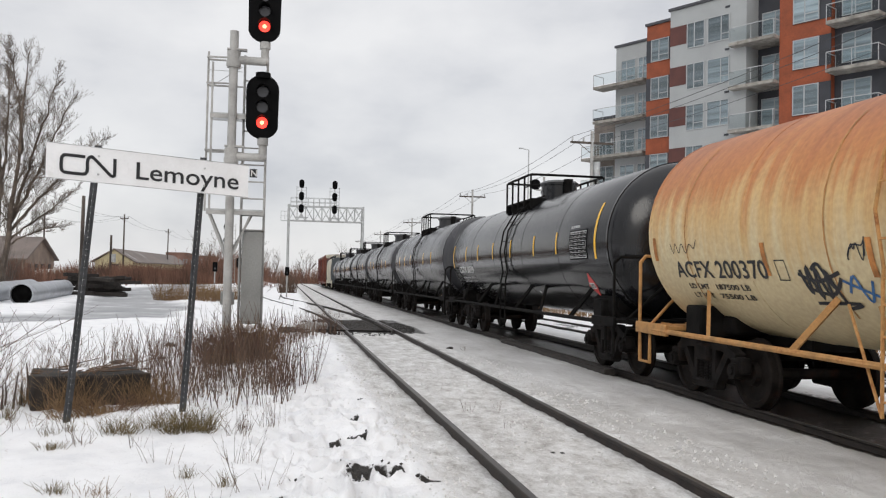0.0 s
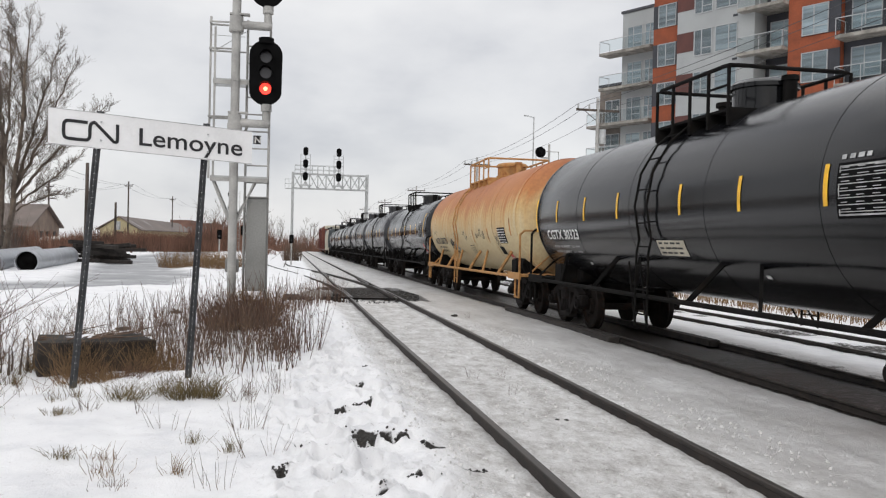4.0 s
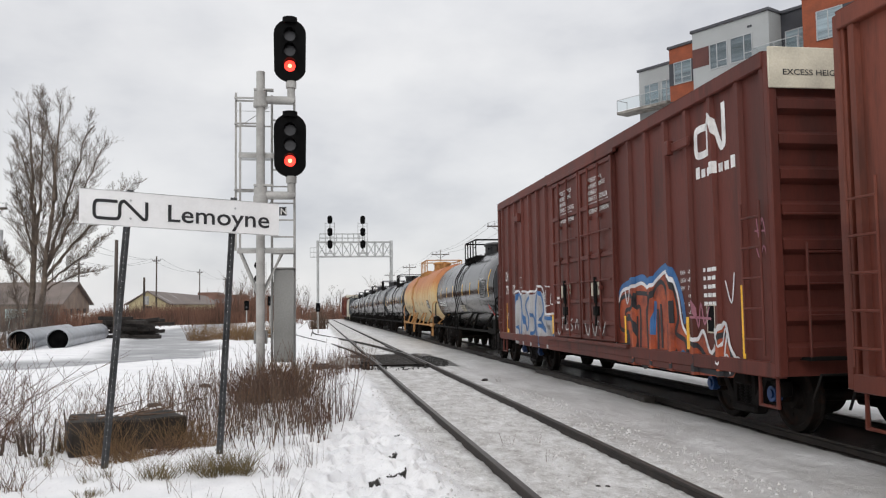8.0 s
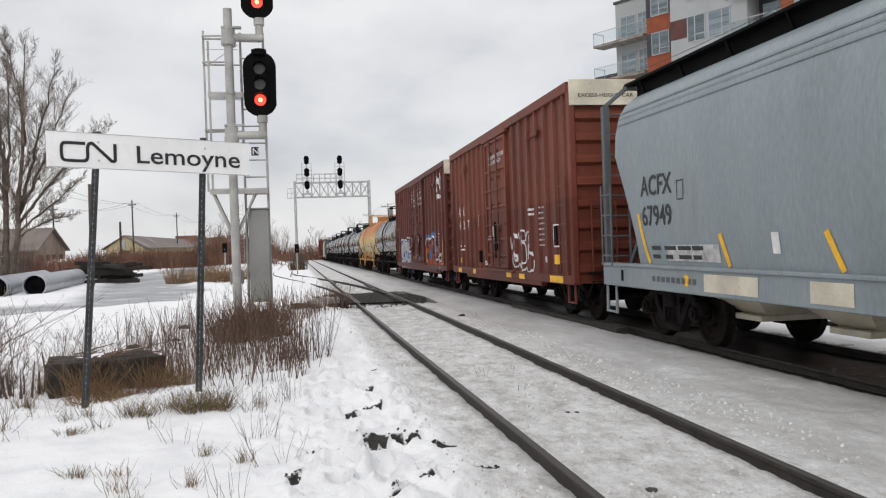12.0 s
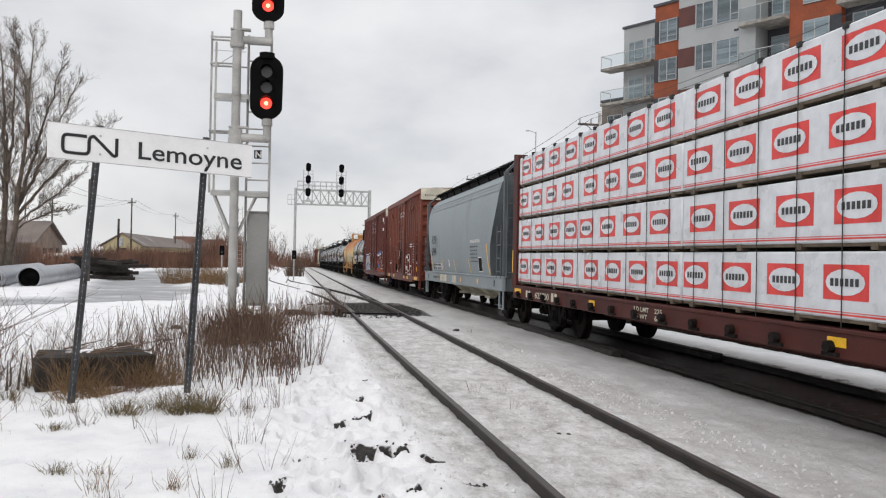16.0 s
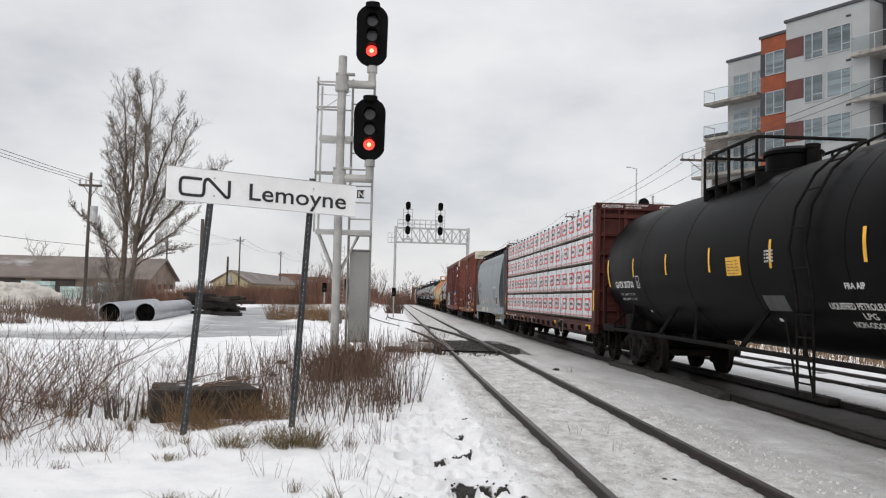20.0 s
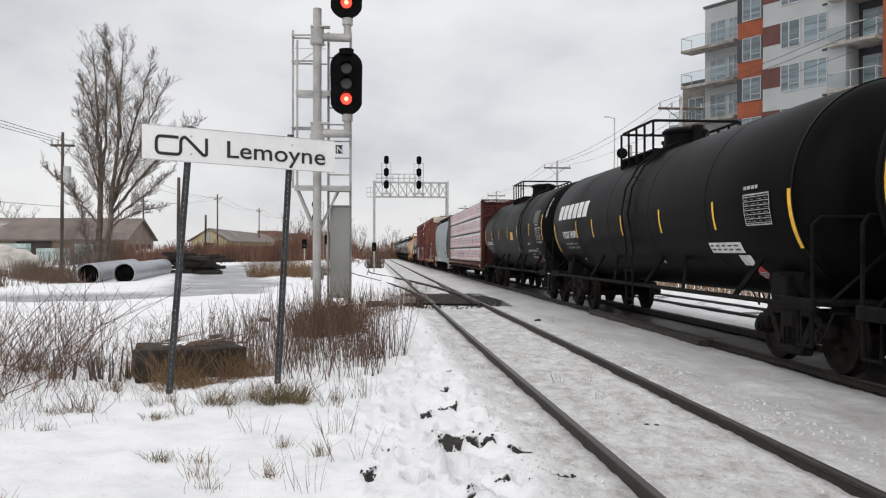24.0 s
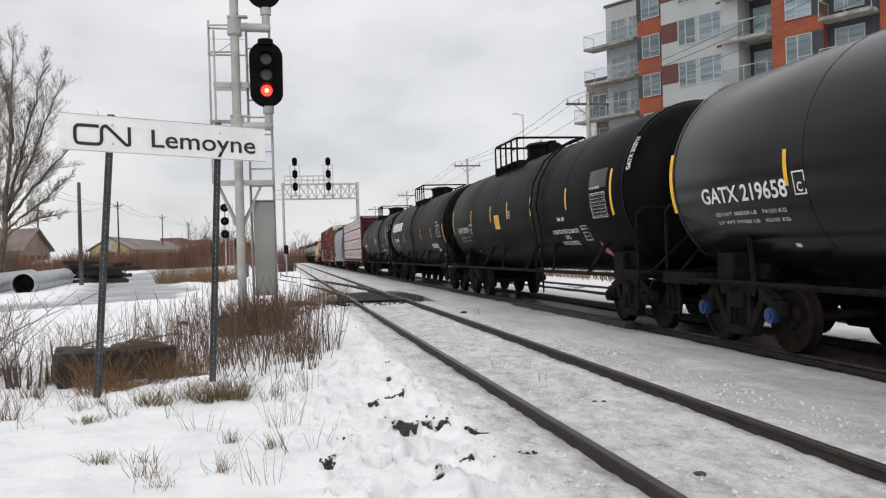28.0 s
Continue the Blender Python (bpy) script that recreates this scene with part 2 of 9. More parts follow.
WRAP = surf("lumber_wrap", (0.64, 0.66, 0.69), rough=0.30, var=0.04, scale=2.5, fine=7, bump=0.6, depth=0.03, dirt=(0.5, 0.51, 0.53), amount=0.15)
WRAP_RED = surf("wrap_red_print", (0.66, 0.05, 0.045), rough=0.35, var=0.07, scale=3, fine=7, bump=0.3, depth=0.02)
WRAP_DARK = surf("wrap_dark_print", (0.03, 0.03, 0.032), rough=0.4, var=0.1, bump=0)
# raw lumber darkened: the shade of the gaps between packs is painted in
LUMBER = surf("gap_shaded_lumber", (0.10, 0.075, 0.05), rough=0.8, var=0.2, scale=6)
STRAP = surf("black_strap", (0.012, 0.012, 0.012), rough=0.6)
ORANGE_STEEL = surf("rusty_cream_steel", (0.42, 0.22, 0.075), rough=0.75, var=0.22, scale=4, dirt=(0.22, 0.075, 0.02), amount=0.4, dirt_scale=4)
RUST_BAND = surf("rusty_band", (0.42, 0.17, 0.045), rough=0.75, var=0.25, scale=4)
GRAF_GREY = surf("silver_spray", (0.36, 0.36, 0.37), rough=0.5, var=0.1, scale=2, bump=0, dirt=(0.24, 0.2, 0.2), amount=0.15)
GRAF_BLUE = surf("blue_spray", (0.03, 0.11, 0.27), rough=0.55, var=0.15, scale=4, bump=0)
GRAF_WHITE = surf("white_spray", (0.60, 0.60, 0.61), rough=0.6, var=0.12, scale=4, bump=0)
GRAF_ORANGE = surf("orange_red_spray", (0.24, 0.036, 0.012), (0.42, 0.085, 0.024), rough=0.55, scale=4, bump=0, dirt=(0.10, 0.017, 0.009), amount=0.45, dirt_scale=2.2)
GRAF_BLACK = surf("black_spray", (0.014, 0.014, 0.018), rough=0.6, bump=0)
GRAF_PINK = surf("faded_pink_spray", (0.30, 0.12, 0.16), rough=0.6, bump=0)
PAINTS = (GRAF_GREY, GRAF_BLUE, GRAF_WHITE, GRAF_ORANGE, GRAF_BLACK, GRAF_PINK, WHITE_PRINT, DIM_PRINT, YELLOW_PRINT, SIGNAL_BLACK, CREAM, BLACK_PRINT)
BLD_GREY = surf("light_grey_cladding", (0.345, 0.36, 0.362), rough=0.6, var=0.04, scale=0.5, fine=70, bump=0.03)
BLD_ORANGE = surf("burnt_orange_brick", (0.25, 0.062, 0.024), rough=0.75, var=0.1, scale=1.0, fine=9, bump=0.15)
BLD_BROWN = surf("dark_brown_panel", (0.09, 0.03, 0.024), rough=0.6, var=0.1, scale=1)
BLD_DARK = surf("charcoal_cladding", (0.035, 0.037, 0.045), rough=0.6, var=0.12, scale=1)
BLD_TAUPE = surf("taupe_brick", (0.17, 0.145, 0.125), rough=0.8, var=0.12, scale=1.2, fine=10)
BLD_SLAB = surf("balcony_concrete", (0.26, 0.245, 0.22), rough=0.85, var=0.18, scale=2, dirt=(0.14, 0.12, 0.10), amount=0.3)
WIN_FRAME = surf("white_window_frame", (0.40, 0.41, 0.42), rough=0.45, var=0.04)
BLIND = surf("window_blind", (0.23, 0.26, 0.28), rough=0.35, var=0.25, scale=0.7, fine=14, bump=0.1, stretch=(0.2, 0.2, 4), per_object=0.45)
ROOF_TRIM = surf("dark_roof_trim", (0.05, 0.052, 0.06), rough=0.5, var=0.1)
SHED_ROOF = surf("shed_roof", (0.145, 0.115, 0.10), rough=0.7, var=0.14, scale=0.5, dirt=(0.5, 0.5, 0.52), amount=0.08, dirt_scale=0.15)
SHED_WALL = surf("shed_wall", (0.22, 0.165, 0.13), rough=0.8, var=0.15, scale=0.5)
SHED_DARK = surf("shed_dark", (0.05, 0.04, 0.036), rough=0.8, var=0.2, scale=0.5)
YELLOW_WALL = surf("pale_yellow_wall", (0.42, 0.36, 0.22), rough=0.8, var=0.1, scale=0.5)
CULVERT = surf("galvanised_culvert", (0.37, 0.385, 0.41), rough=0.42, metal=0.45, var=0.1, scale=1.5, dirt=(0.2, 0.2, 0.21), amount=0.2)
# near-black that paints the shade inside the culvert pipes
DARK_IN = surf("culvert_inner_shade", (0.004, 0.004, 0.004), rough=1.0, spec=0.0, var=0.2)
TARP = surf("pale_green_stack", (0.36, 0.45, 0.43), rough=0.6, var=0.2, scale=1.5)
SNOW_PILE = surf("dirty_snow", (0.50, 0.47, 0.43), rough=0.9, var=0.2, scale=1.2, bump=0.5, depth=0.05, dirt=(0.22, 0.19, 0.16), amount=0.3)
ORANGE_DOOR = surf("orange_red_sign", (0.40, 0.07, 0.03), rough=0.6)
BRICKY = surf("far_brick", (0.16, 0.09, 0.07), rough=0.8, var=0.15, scale=0.3)


def glass_mat():
    m = bpy.data.materials.new("window_glass")
    m.use_nodes = True
    n, l = m.node_tree.nodes, m.node_tree.links
    b = n["Principled BSDF"]
    b.inputs["Base Color"].default_value = (0.9, 0.94, 0.95, 1)
    b.inputs["Roughness"].default_value = 0.03
    clear, mix, facing, power = n.new("ShaderNodeBsdfTransparent"), n.new("ShaderNodeMixShader"), n.new("ShaderNodeLayerWeight"), n.new("ShaderNodeMath")
    gl = n.new("ShaderNodeBsdfGlossy")
    gl.inputs["Roughness"].default_value = 0.03
    clear.inputs["Color"].default_value = (0.84, 0.89, 0.90, 1)
    facing.inputs["Blend"].default_value = 0.5
    power.operation = "POWER"
    l.new(facing.outputs["Facing"], power.inputs[0])
    power.inputs[1].default_value = 2.2
    l.new(power.outputs[0], mix.inputs[0])
    l.new(clear.outputs[0], mix.inputs[1])
    l.new(gl.outputs[0], mix.inputs[2])
    l.new(mix.outputs[0], n["Material Output"].inputs["Surface"])
    return m


GLASS = glass_mat()


def tank_orange():
    """Cream tank paint under rust that has run down from the crown in streaks."""
    m = bpy.data.materials.new("rust_streaked_cream_paint")
    m.use_nodes = True
    n, l = m.node_tree.nodes, m.node_tree.links
    b = n["Principled BSDF"]
    tc, sep = n.new("ShaderNodeTexCoord"), n.new("ShaderNodeSeparateXYZ")
    l.new(tc.outputs["Object"], sep.inputs[0])
    mp = n.new("ShaderNodeMapping")
    mp.inputs["Scale"].default_value = (0.5, 3.2, 0.22)
    l.new(tc.outputs["Object"], mp.inputs[0])
    streak, cloud, fine = n.new("ShaderNodeTexNoise"), n.new("ShaderNodeTexNoise"), n.new("ShaderNodeTexNoise")
    streak.inputs["Scale"].default_value, streak.inputs["Detail"].default_value, streak.inputs["Roughness"].default_value = 1.5, 8, 0.6
    l.new(mp.outputs[0], streak.inputs["Vector"])
    cloud.inputs["Scale"].default_value, cloud.inputs["Detail"].default_value = 0.55, 4
    fine.inputs["Scale"].default_value, fine.inputs["Detail"].default_value = 14, 5
    l.new(tc.outputs["Object"], cloud.inputs["Vector"])
    l.new(tc.outputs["Object"], fine.inputs["Vector"])

    def math_(op, a, bb, c=None):
        k = n.new("ShaderNodeMath")
        k.operation = op
        for i, v in enumerate((a, bb, c)):
            if v is None:
                continue
            if isinstance(v, (int, float)):
                k.inputs[i].default_value = v
            else:
                l.new(v, k.inputs[i])
        return k.outputs[0]
    h = math_("MULTIPLY_ADD", streak.outputs[0], 2.1, sep.outputs["Z"])
    h = math_("MULTIPLY_ADD", cloud.outputs[0], 1.3, h)
    ramp = n.new("ShaderNodeValToRGB")
    e = ramp.color_ramp.elements
    e[0].position, e[0].color = 0.0, (0.56, 0.46, 0.28, 1)
    e[1].position, e[1].color = 1.0, (0.31, 0.105, 0.037, 1)
    for p, c in ((0.38, (0.60, 0.49, 0.29, 1)), (0.55, (0.57, 0.37, 0.16, 1)), (0.70, (0.46, 0.185, 0.058, 1)), (0.86, (0.40, 0.145, 0.05, 1))):
        k = e.new(p)
        k.color = c
    rng = n.new("ShaderNodeMapRange")
    rng.inputs["From Min"].default_value, rng.inputs["From Max"].default_value = 2.4, 5.7
    l.new(h, rng.inputs["Value"])
    l.new(rng.outputs[0], ramp.inputs[0])
    ov = n.new("ShaderNodeMixRGB")
    ov.blend_type, ov.inputs[0].default_value = "OVERLAY", 0.3
    l.new(ramp.outputs[0], ov.inputs[1])
    l.new(fine.outputs[0], ov.inputs[2])
    # one dark rust stain that ran down the rear head
    dx = math_("DIVIDE", math_("ADD", sep.outputs["X"], 0.55), 0.20)
    dz = math_("DIVIDE", math_("ADD", sep.outputs["Z"], -1.65), 0.72)
    far = math_("SQRT", math_("ADD", math_("MULTIPLY", dx, dx), math_("MULTIPLY", dz, dz)), 0.0)
    stain = math_("MULTIPLY_ADD", fine.outputs[0], 0.7, math_("SUBTRACT", 0.95, far))
    stain = math_("MULTIPLY", math_("MAXIMUM", math_("MINIMUM", stain, 0.9), 0.0), math_("LESS_THAN", sep.outputs["Y"], -6.1))
    rust = n.new("ShaderNodeMixRGB")
    rust.inputs[2].default_value = (0.045, 0.017, 0.008, 1)
    l.new(stain, rust.inputs[0])
    l.new(ov.outputs[0], rust.inputs[1])
    l.new(rust.outputs[0], b.inputs["Base Color"])
    b.inputs["Roughness"].default_value = 0.6
    bp = n.new("ShaderNodeBump")
    bp.inputs["Strength"].default_value, bp.inputs["Distance"].default_value = 0.12, 0.01
    l.new(fine.outputs[0], bp.inputs["Height"])
    l.new(bp.outputs[0], b.inputs["Normal"])
    return m


TANK_ORANGE = tank_orange()

# ---- building blocks ----


def bx(bm, x0, x1, y0, y1, z0, z1, bev=0.0, m=None):
    """A box between two corners, its edges rounded by bev."""
    t = Matrix.Translation(((x0 + x1) / 2, (y0 + y1) / 2, (z0 + z1) / 2)) @ Matrix.Diagonal((abs(x1 - x0), abs(y1 - y0), abs(z1 - z0), 1))
    vs = bmesh.ops.create_cube(bm, size=1, matrix=(m @ t) if m else t)["verts"]
    if bev:
        es = list({e for v in vs for e in v.link_edges})
        bmesh.ops.bevel(bm, geom=es, offset=bev, segments=1, affect="EDGES", clamp_overlap=True)


def rod(bm, p, q, r, seg=8, r2=None):
    """A round bar or cone from p to q."""
    p, q = Vector(p), Vector(q)
    d = q - p
    if d.length < 1e-6:
        return
    t = Matrix.Translation((p + q) / 2) @ d.to_track_quat("Z", "Y").to_matrix().to_4x4()
    bmesh.ops.create_cone(bm, cap_ends=True, segments=seg, radius1=r, radius2=r if r2 is None else r2, depth=d.length, matrix=t)


def bar(bm, pts, r, seg=6):
    """A bent round bar: one tube swept through the points."""
    pts = [Vector(p) for p in pts]
    side, rings = None, []
    for i, p in enumerate(pts):
        d = ((pts[i] - pts[i - 1]).normalized() if i else Vector()) + ((pts[i + 1] - pts[i]).normalized() if i + 1 < len(pts) else Vector())
        d = d.normalized() if d.length > 1e-6 else Vector((0, 0, 1))
        if side is None:
            side = d.orthogonal().normalized()
        side = side - d * side.dot(d)
        side = side.normalized() if side.length > 1e-4 else d.orthogonal().normalized()
        up = d.cross(side)
        turn = 1.0
        if 0 < i < len(pts) - 1:
            turn = min(1.4, 1 / max(0.3, d.dot((pts[i + 1] - pts[i]).normalized())))
        rings.append([bm.verts.new(p + (side * math.cos(2 * math.pi * k / seg) + up * math.sin(2 * math.pi * k / seg)) * r * turn) for k in range(seg)])
    for a, b in zip(rings, rings[1:]):
        for k in range(seg):
            bm.faces.new((a[k], a[(k + 1) % seg], b[(k + 1) % seg], b[k]))
    bm.faces.new(rings[0][::-1])
    bm.faces.new(rings[-1])


def beam(bm, p, q, w, h):
    """A square bar from p to q."""
    p, q = Vector(p), Vector(q)
    d = q - p
    t = Matrix.Translation((p + q) / 2) @ d.to_track_quat("Z", "Y").to_matrix().to_4x4() @ Matrix.Diagonal((w, h, d.length, 1))
    bmesh.ops.create_cube(bm, size=1, matrix=t)


def plate(bm, pts, depth):
    """A flat plate with the outline pts, thickened by the vector depth."""
    a = [bm.verts.new(p) for p in pts]
    b = [bm.verts.new(Vector(p) + Vector(depth)) for p in pts]
    k = len(a)
    bm.faces.new(a)
    bm.faces.new(b[::-1])
    for i in range(k):
        bm.faces.new((a[i], b[i], b[(i + 1) % k], a[(i + 1) % k]))


def lathe_y(bm, profile, x, z, seg=40):
    """A body of revolution about a line along y: profile of (y, radius)."""
    rings = []
    for y, r in profile:
        rings.append([bm.verts.new((x + r * math.cos(2 * math.pi * i / seg), y, z + r * math.sin(2 * math.pi * i / seg))) for i in range(seg)])
    for a, b in zip(rings, rings[1:]):
        for i in range(seg):
            bm.faces.new((a[i], b[i], b[(i + 1) % seg], a[(i + 1) % seg]))
    bm.faces.new(rings[0])
    bm.faces.new(rings[-1][::-1])


def lathe_z(bm, profile, x, y, seg=20):
    rings = [[bm.verts.new((x + r * math.cos(2 * math.pi * i / seg), y + r * math.sin(2 * math.pi * i / seg), z)) for i in range(seg)] for z, r in profile]
    for a, b in zip(rings, rings[1:]):
        for i in range(seg):
            bm.faces.new((a[i], b[i], b[(i + 1) % seg], a[(i + 1) % seg]))
    bm.faces.new(rings[0])
    bm.faces.new(rings[-1][::-1])


def to_mesh(name, bm, material, smooth=True):
    bmesh.ops.recalc_face_normals(bm, faces=bm.faces)
    me = bpy.data.meshes.new(name)
    bm.to_mesh(me)
    bm.free()
    me.materials.append(material)
    if smooth:
        me.polygons.foreach_set("use_smooth", [True] * len(me.polygons))
        me.set_sharp_from_angle(angle=radians(38))
    return me


def part(name, bm, material, parent, label="", at=None):
    """Links a bmesh, or a mesh made before, as one part under a thing or a part."""
    me = bm if isinstance(bm, bpy.types.Mesh) else to_mesh(name, bm, material)
    ob = new(name, me)
    ob.parent = parent
    if at is not None:
        ob.matrix_basis = at
    if label:
        ob["label"] = label
    return ob


def thing(name, label, category, at=None, group="", kind=""):
    ob = new(name)
    ob.empty_display_size = 0.2
    if at is not None:
        ob.matrix_basis = at
    return tagged(ob, label, category, group, kind)


def solid(name, bm, material, label="", category="", kind="", group="", at=None):
    """A thing or piece of the setting that is one mesh."""
    ob = new(name, to_mesh(name, bm, material))
    if at is not None:
        ob.matrix_basis = at
    return tagged(ob, label, category, group, kind)


def raw(name, verts, faces, material, smooth=False):
    me = bpy.data.meshes.new(name)
    me.from_pydata(verts, [], faces)
    me.materials.append(material)
    if smooth:
        me.polygons.foreach_set("use_smooth", [True] * len(me.polygons))
    me.update()
    return me


FONTS = {}


def letters(text, size, bold=0.0, width=1.0):
    """Outline letters as flat (u, v) points and faces, height of a capital = size."""
    key = (text, round(size, 3), bold, width)
    if key not in FONTS:
        cu = bpy.data.curves.new("text", "FONT")
        cu.body, cu.size, cu.resolution_u, cu.offset = text, size / 0.70, 3, bold * size
        ob = new("text", cu)
        me = bpy.data.meshes.new_from_object(ob.evaluated_get(bpy.context.evaluated_depsgraph_get()))
        bpy.data.objects.remove(ob)
        FONTS[key] = ([(v.co.x * width, v.co.y) for v in me.vertices], [tuple(p.vertices) for p in me.polygons])
        bpy.data.meshes.remove(me)
    return FONTS[key]


def lettering(name, text, size, material, parent, place, label="", bold=0.02, width=1.0, u0=0.0, v0=0.0):
    """Letters laid on a surface by place(u, v)."""
    pts, faces = letters(text, size, bold, width)
    if not faces:
        return None
    me = raw(name, [place(u0 + u, v0 + v) for u, v in pts], faces, material)
    return part(name, me, None, parent, label)


def fit_text(name, text, u0, u1, v0, v1, material, parent, place, label="", bold=0.03):
    """Letters stretched to fill a rectangle."""
    pts, _ = letters(text, v1 - v0, bold)
    lettering(name, text, v1 - v0, material, parent, place, label, bold, (u1 - u0) / max(p[0] for p in pts), u0, v0)


def decal(name, quads, material, parent, place, label="", step=0.25):
    """Flat painted rectangles (u0, u1, v0, v1), laid on a surface by place(u, v)."""
    vs, fs = [], []
    for u0, u1, v0, v1 in quads:
        n = max(1, int(abs(v1 - v0) / step + 0.5))
        for i in range(n):
            a, b = v0 + (v1 - v0) * i / n, v0 + (v1 - v0) * (i + 1) / n
            k = len(vs)
            vs += [place(u0, a), place(u1, a), place(u1, b), place(u0, b)]
            fs.append((k, k + 1, k + 2, k + 3))
    return part(name, raw(name, vs, fs, material), None, parent, label)


def strokes(name, lines, width, material, parent, place, label="", lift=0.0):
    """Spray-painted lines: flat ribbons through (u, v) points, with round joints."""
    vs, fs = [], []
    for pts in lines:
        fine = []
        for i in range(len(pts) - 1):
            p0, p1, p2, p3 = (Vector(pts[max(0, min(len(pts) - 1, i + k))]) for k in (-1, 0, 1, 2))
            for s in range(5):
                t = s / 5
                fine.append(0.5 * ((2 * p1) + (p2 - p0) * t + (2 * p0 - 5 * p1 + 4 * p2 - p3) * t * t + (3 * p1 - p0 - 3 * p2 + p3) * t ** 3))
        fine.append(Vector(pts[-1]))
        prev = None
        for i, p in enumerate(fine):
            d = (fine[min(i + 1, len(fine) - 1)] - fine[max(i - 1, 0)])
            if d.length < 1e-6:
                continue
            nrm = Vector((-d.y, d.x)).normalized() * width / 2
            k = len(vs)
            vs += [place(*(p + nrm), lift), place(*(p - nrm), lift)]
            if prev is not None:
                fs.append((prev, prev + 1, k + 1, k))
            prev = k
    return part(name, raw(name, vs, fs, material), None, parent, label)


def blob(name, outline, material, parent, place, label="", lift=0.0):
    """A filled spray-painted field."""
    vs = [place(u, v, lift) for u, v in outline]
    bm = bmesh.new()
    bm.faces.new([bm.verts.new(v) for v in vs])
    bmesh.ops.triangulate(bm, faces=bm.faces)
    me = bpy.data.meshes.new(name)
    bm.to_mesh(me)
    bm.free()
    me.materials.append(material)
    return part(name, me, None, parent, label)

# ---- the ground: one sheet of snow, trodden ice and cinders out to the horizon ----


def lattice(ix, iy, seed):
    h = (ix * 374761393 + iy * 668265263 + seed * 974634777) & 0x7FFFFFFF
    h = ((h ^ (h >> 13)) * 1274126177) & 0x7FFFFFFF
    return ((h ^ (h >> 16)) & 0xFFFF) / 65535.0


def value_noise(x, y, seed):
    ix, iy = np.floor(x).astype(np.int64), np.floor(y).astype(np.int64)
    fx, fy = x - ix, y - iy
    fx, fy = fx * fx * (3 - 2 * fx), fy * fy * (3 - 2 * fy)
    a, b = lattice(ix, iy, seed), lattice(ix + 1, iy, seed)
    c, d = lattice(ix, iy + 1, seed), lattice(ix + 1, iy + 1, seed)
    return (a * (1 - fx) + b * fx) * (1 - fy) + (c * (1 - fx) + d * fx) * fy


def fbm(x, y, seed, octaves=4):
    total, amp, norm = 0.0, 1.0, 0.0
    for k in range(octaves):
        total = total + amp * value_noise(x * 2 ** k, y * 2 ** k, seed + k)
        norm += amp
        amp *= 0.5
    return total / norm


def ease(x, a, b):
    t = np.clip((x - a) / (b - a), 0, 1)
    return t * t * (3 - 2 * t)


def bend(y):
    """The tracks leave their first line gently past y = 9 and run straight on from y = 17."""
    d = np.clip(np.asarray(y, dtype=float) - 9.0, 0, None)
    return np.where(d < 8, d * d / 16, d - 4)


DRIFT, FALL = 0.0131, 0.0098


def drift(y):
    return float(DRIFT * bend(y))


def fall(y):
    return float(-FALL * bend(y))


def ground_fall(x, y):
    """The ground sinks with the tracks, not beside the road or under the houses."""
    return -FALL * bend(y) * ease(x, -7.0, -2.0) * (1 - ease(x, 18.0, 26.0))


ROAD = [(-14.5, 27.0), (-9.8, 27.6), (-7.4, 30.5), (-8.3, 37), (-9.7, 47), (-10.6, 62), (-10.2, 80), (-12, 130)]
CINDERS = [(-1.62, 6.10, 0.20, 0.10), (-1.30, 6.02, 0.13, 0.09), (-1.12, 6.42, 0.22, 0.20), (-0.92, 6.30, 0.14, 0.11), (-1.28, 7.55, 0.16, 0.09), (-1.05, 7.78, 0.10, 0.06), (-0.62, 6.05, 0.12, 0.06), (-1.55, 5.15, 0.10, 0.06), (-0.86, 5.08, 0.14, 0.07), (-1.15, 4.68, 0.13, 0.06), (-1.9, 5.45, 0.06, 0.05), (-0.42, 5.42, 0.10, 0.04), (-1.0, 8.9, 0.08, 0.04), (-0.72, 10.2, 0.12, 0.05)]
prints_rng = random.Random(5)
PRINTS = []
for k in range(46):
    y = 4.2 + k * 0.33 + prints_rng.uniform(-0.1, 0.1)
    PRINTS.append((-1.25 + 0.15 * (-1) ** k + prints_rng.uniform(-0.18, 0.18) - 0.008 * (y - 6), y, prints_rng.uniform(0.07, 0.105), prints_rng.uniform(0.13, 0.19), prints_rng.uniform(0.075, 0.13)))
for k in range(80):
    PRINTS.append((prints_rng.uniform(-2.1, -0.6), prints_rng.uniform(3.6, 10.5), prints_rng.uniform(0.055, 0.10), prints_rng.uniform(0.08, 0.16), prints_rng.uniform(0.05, 0.11)))


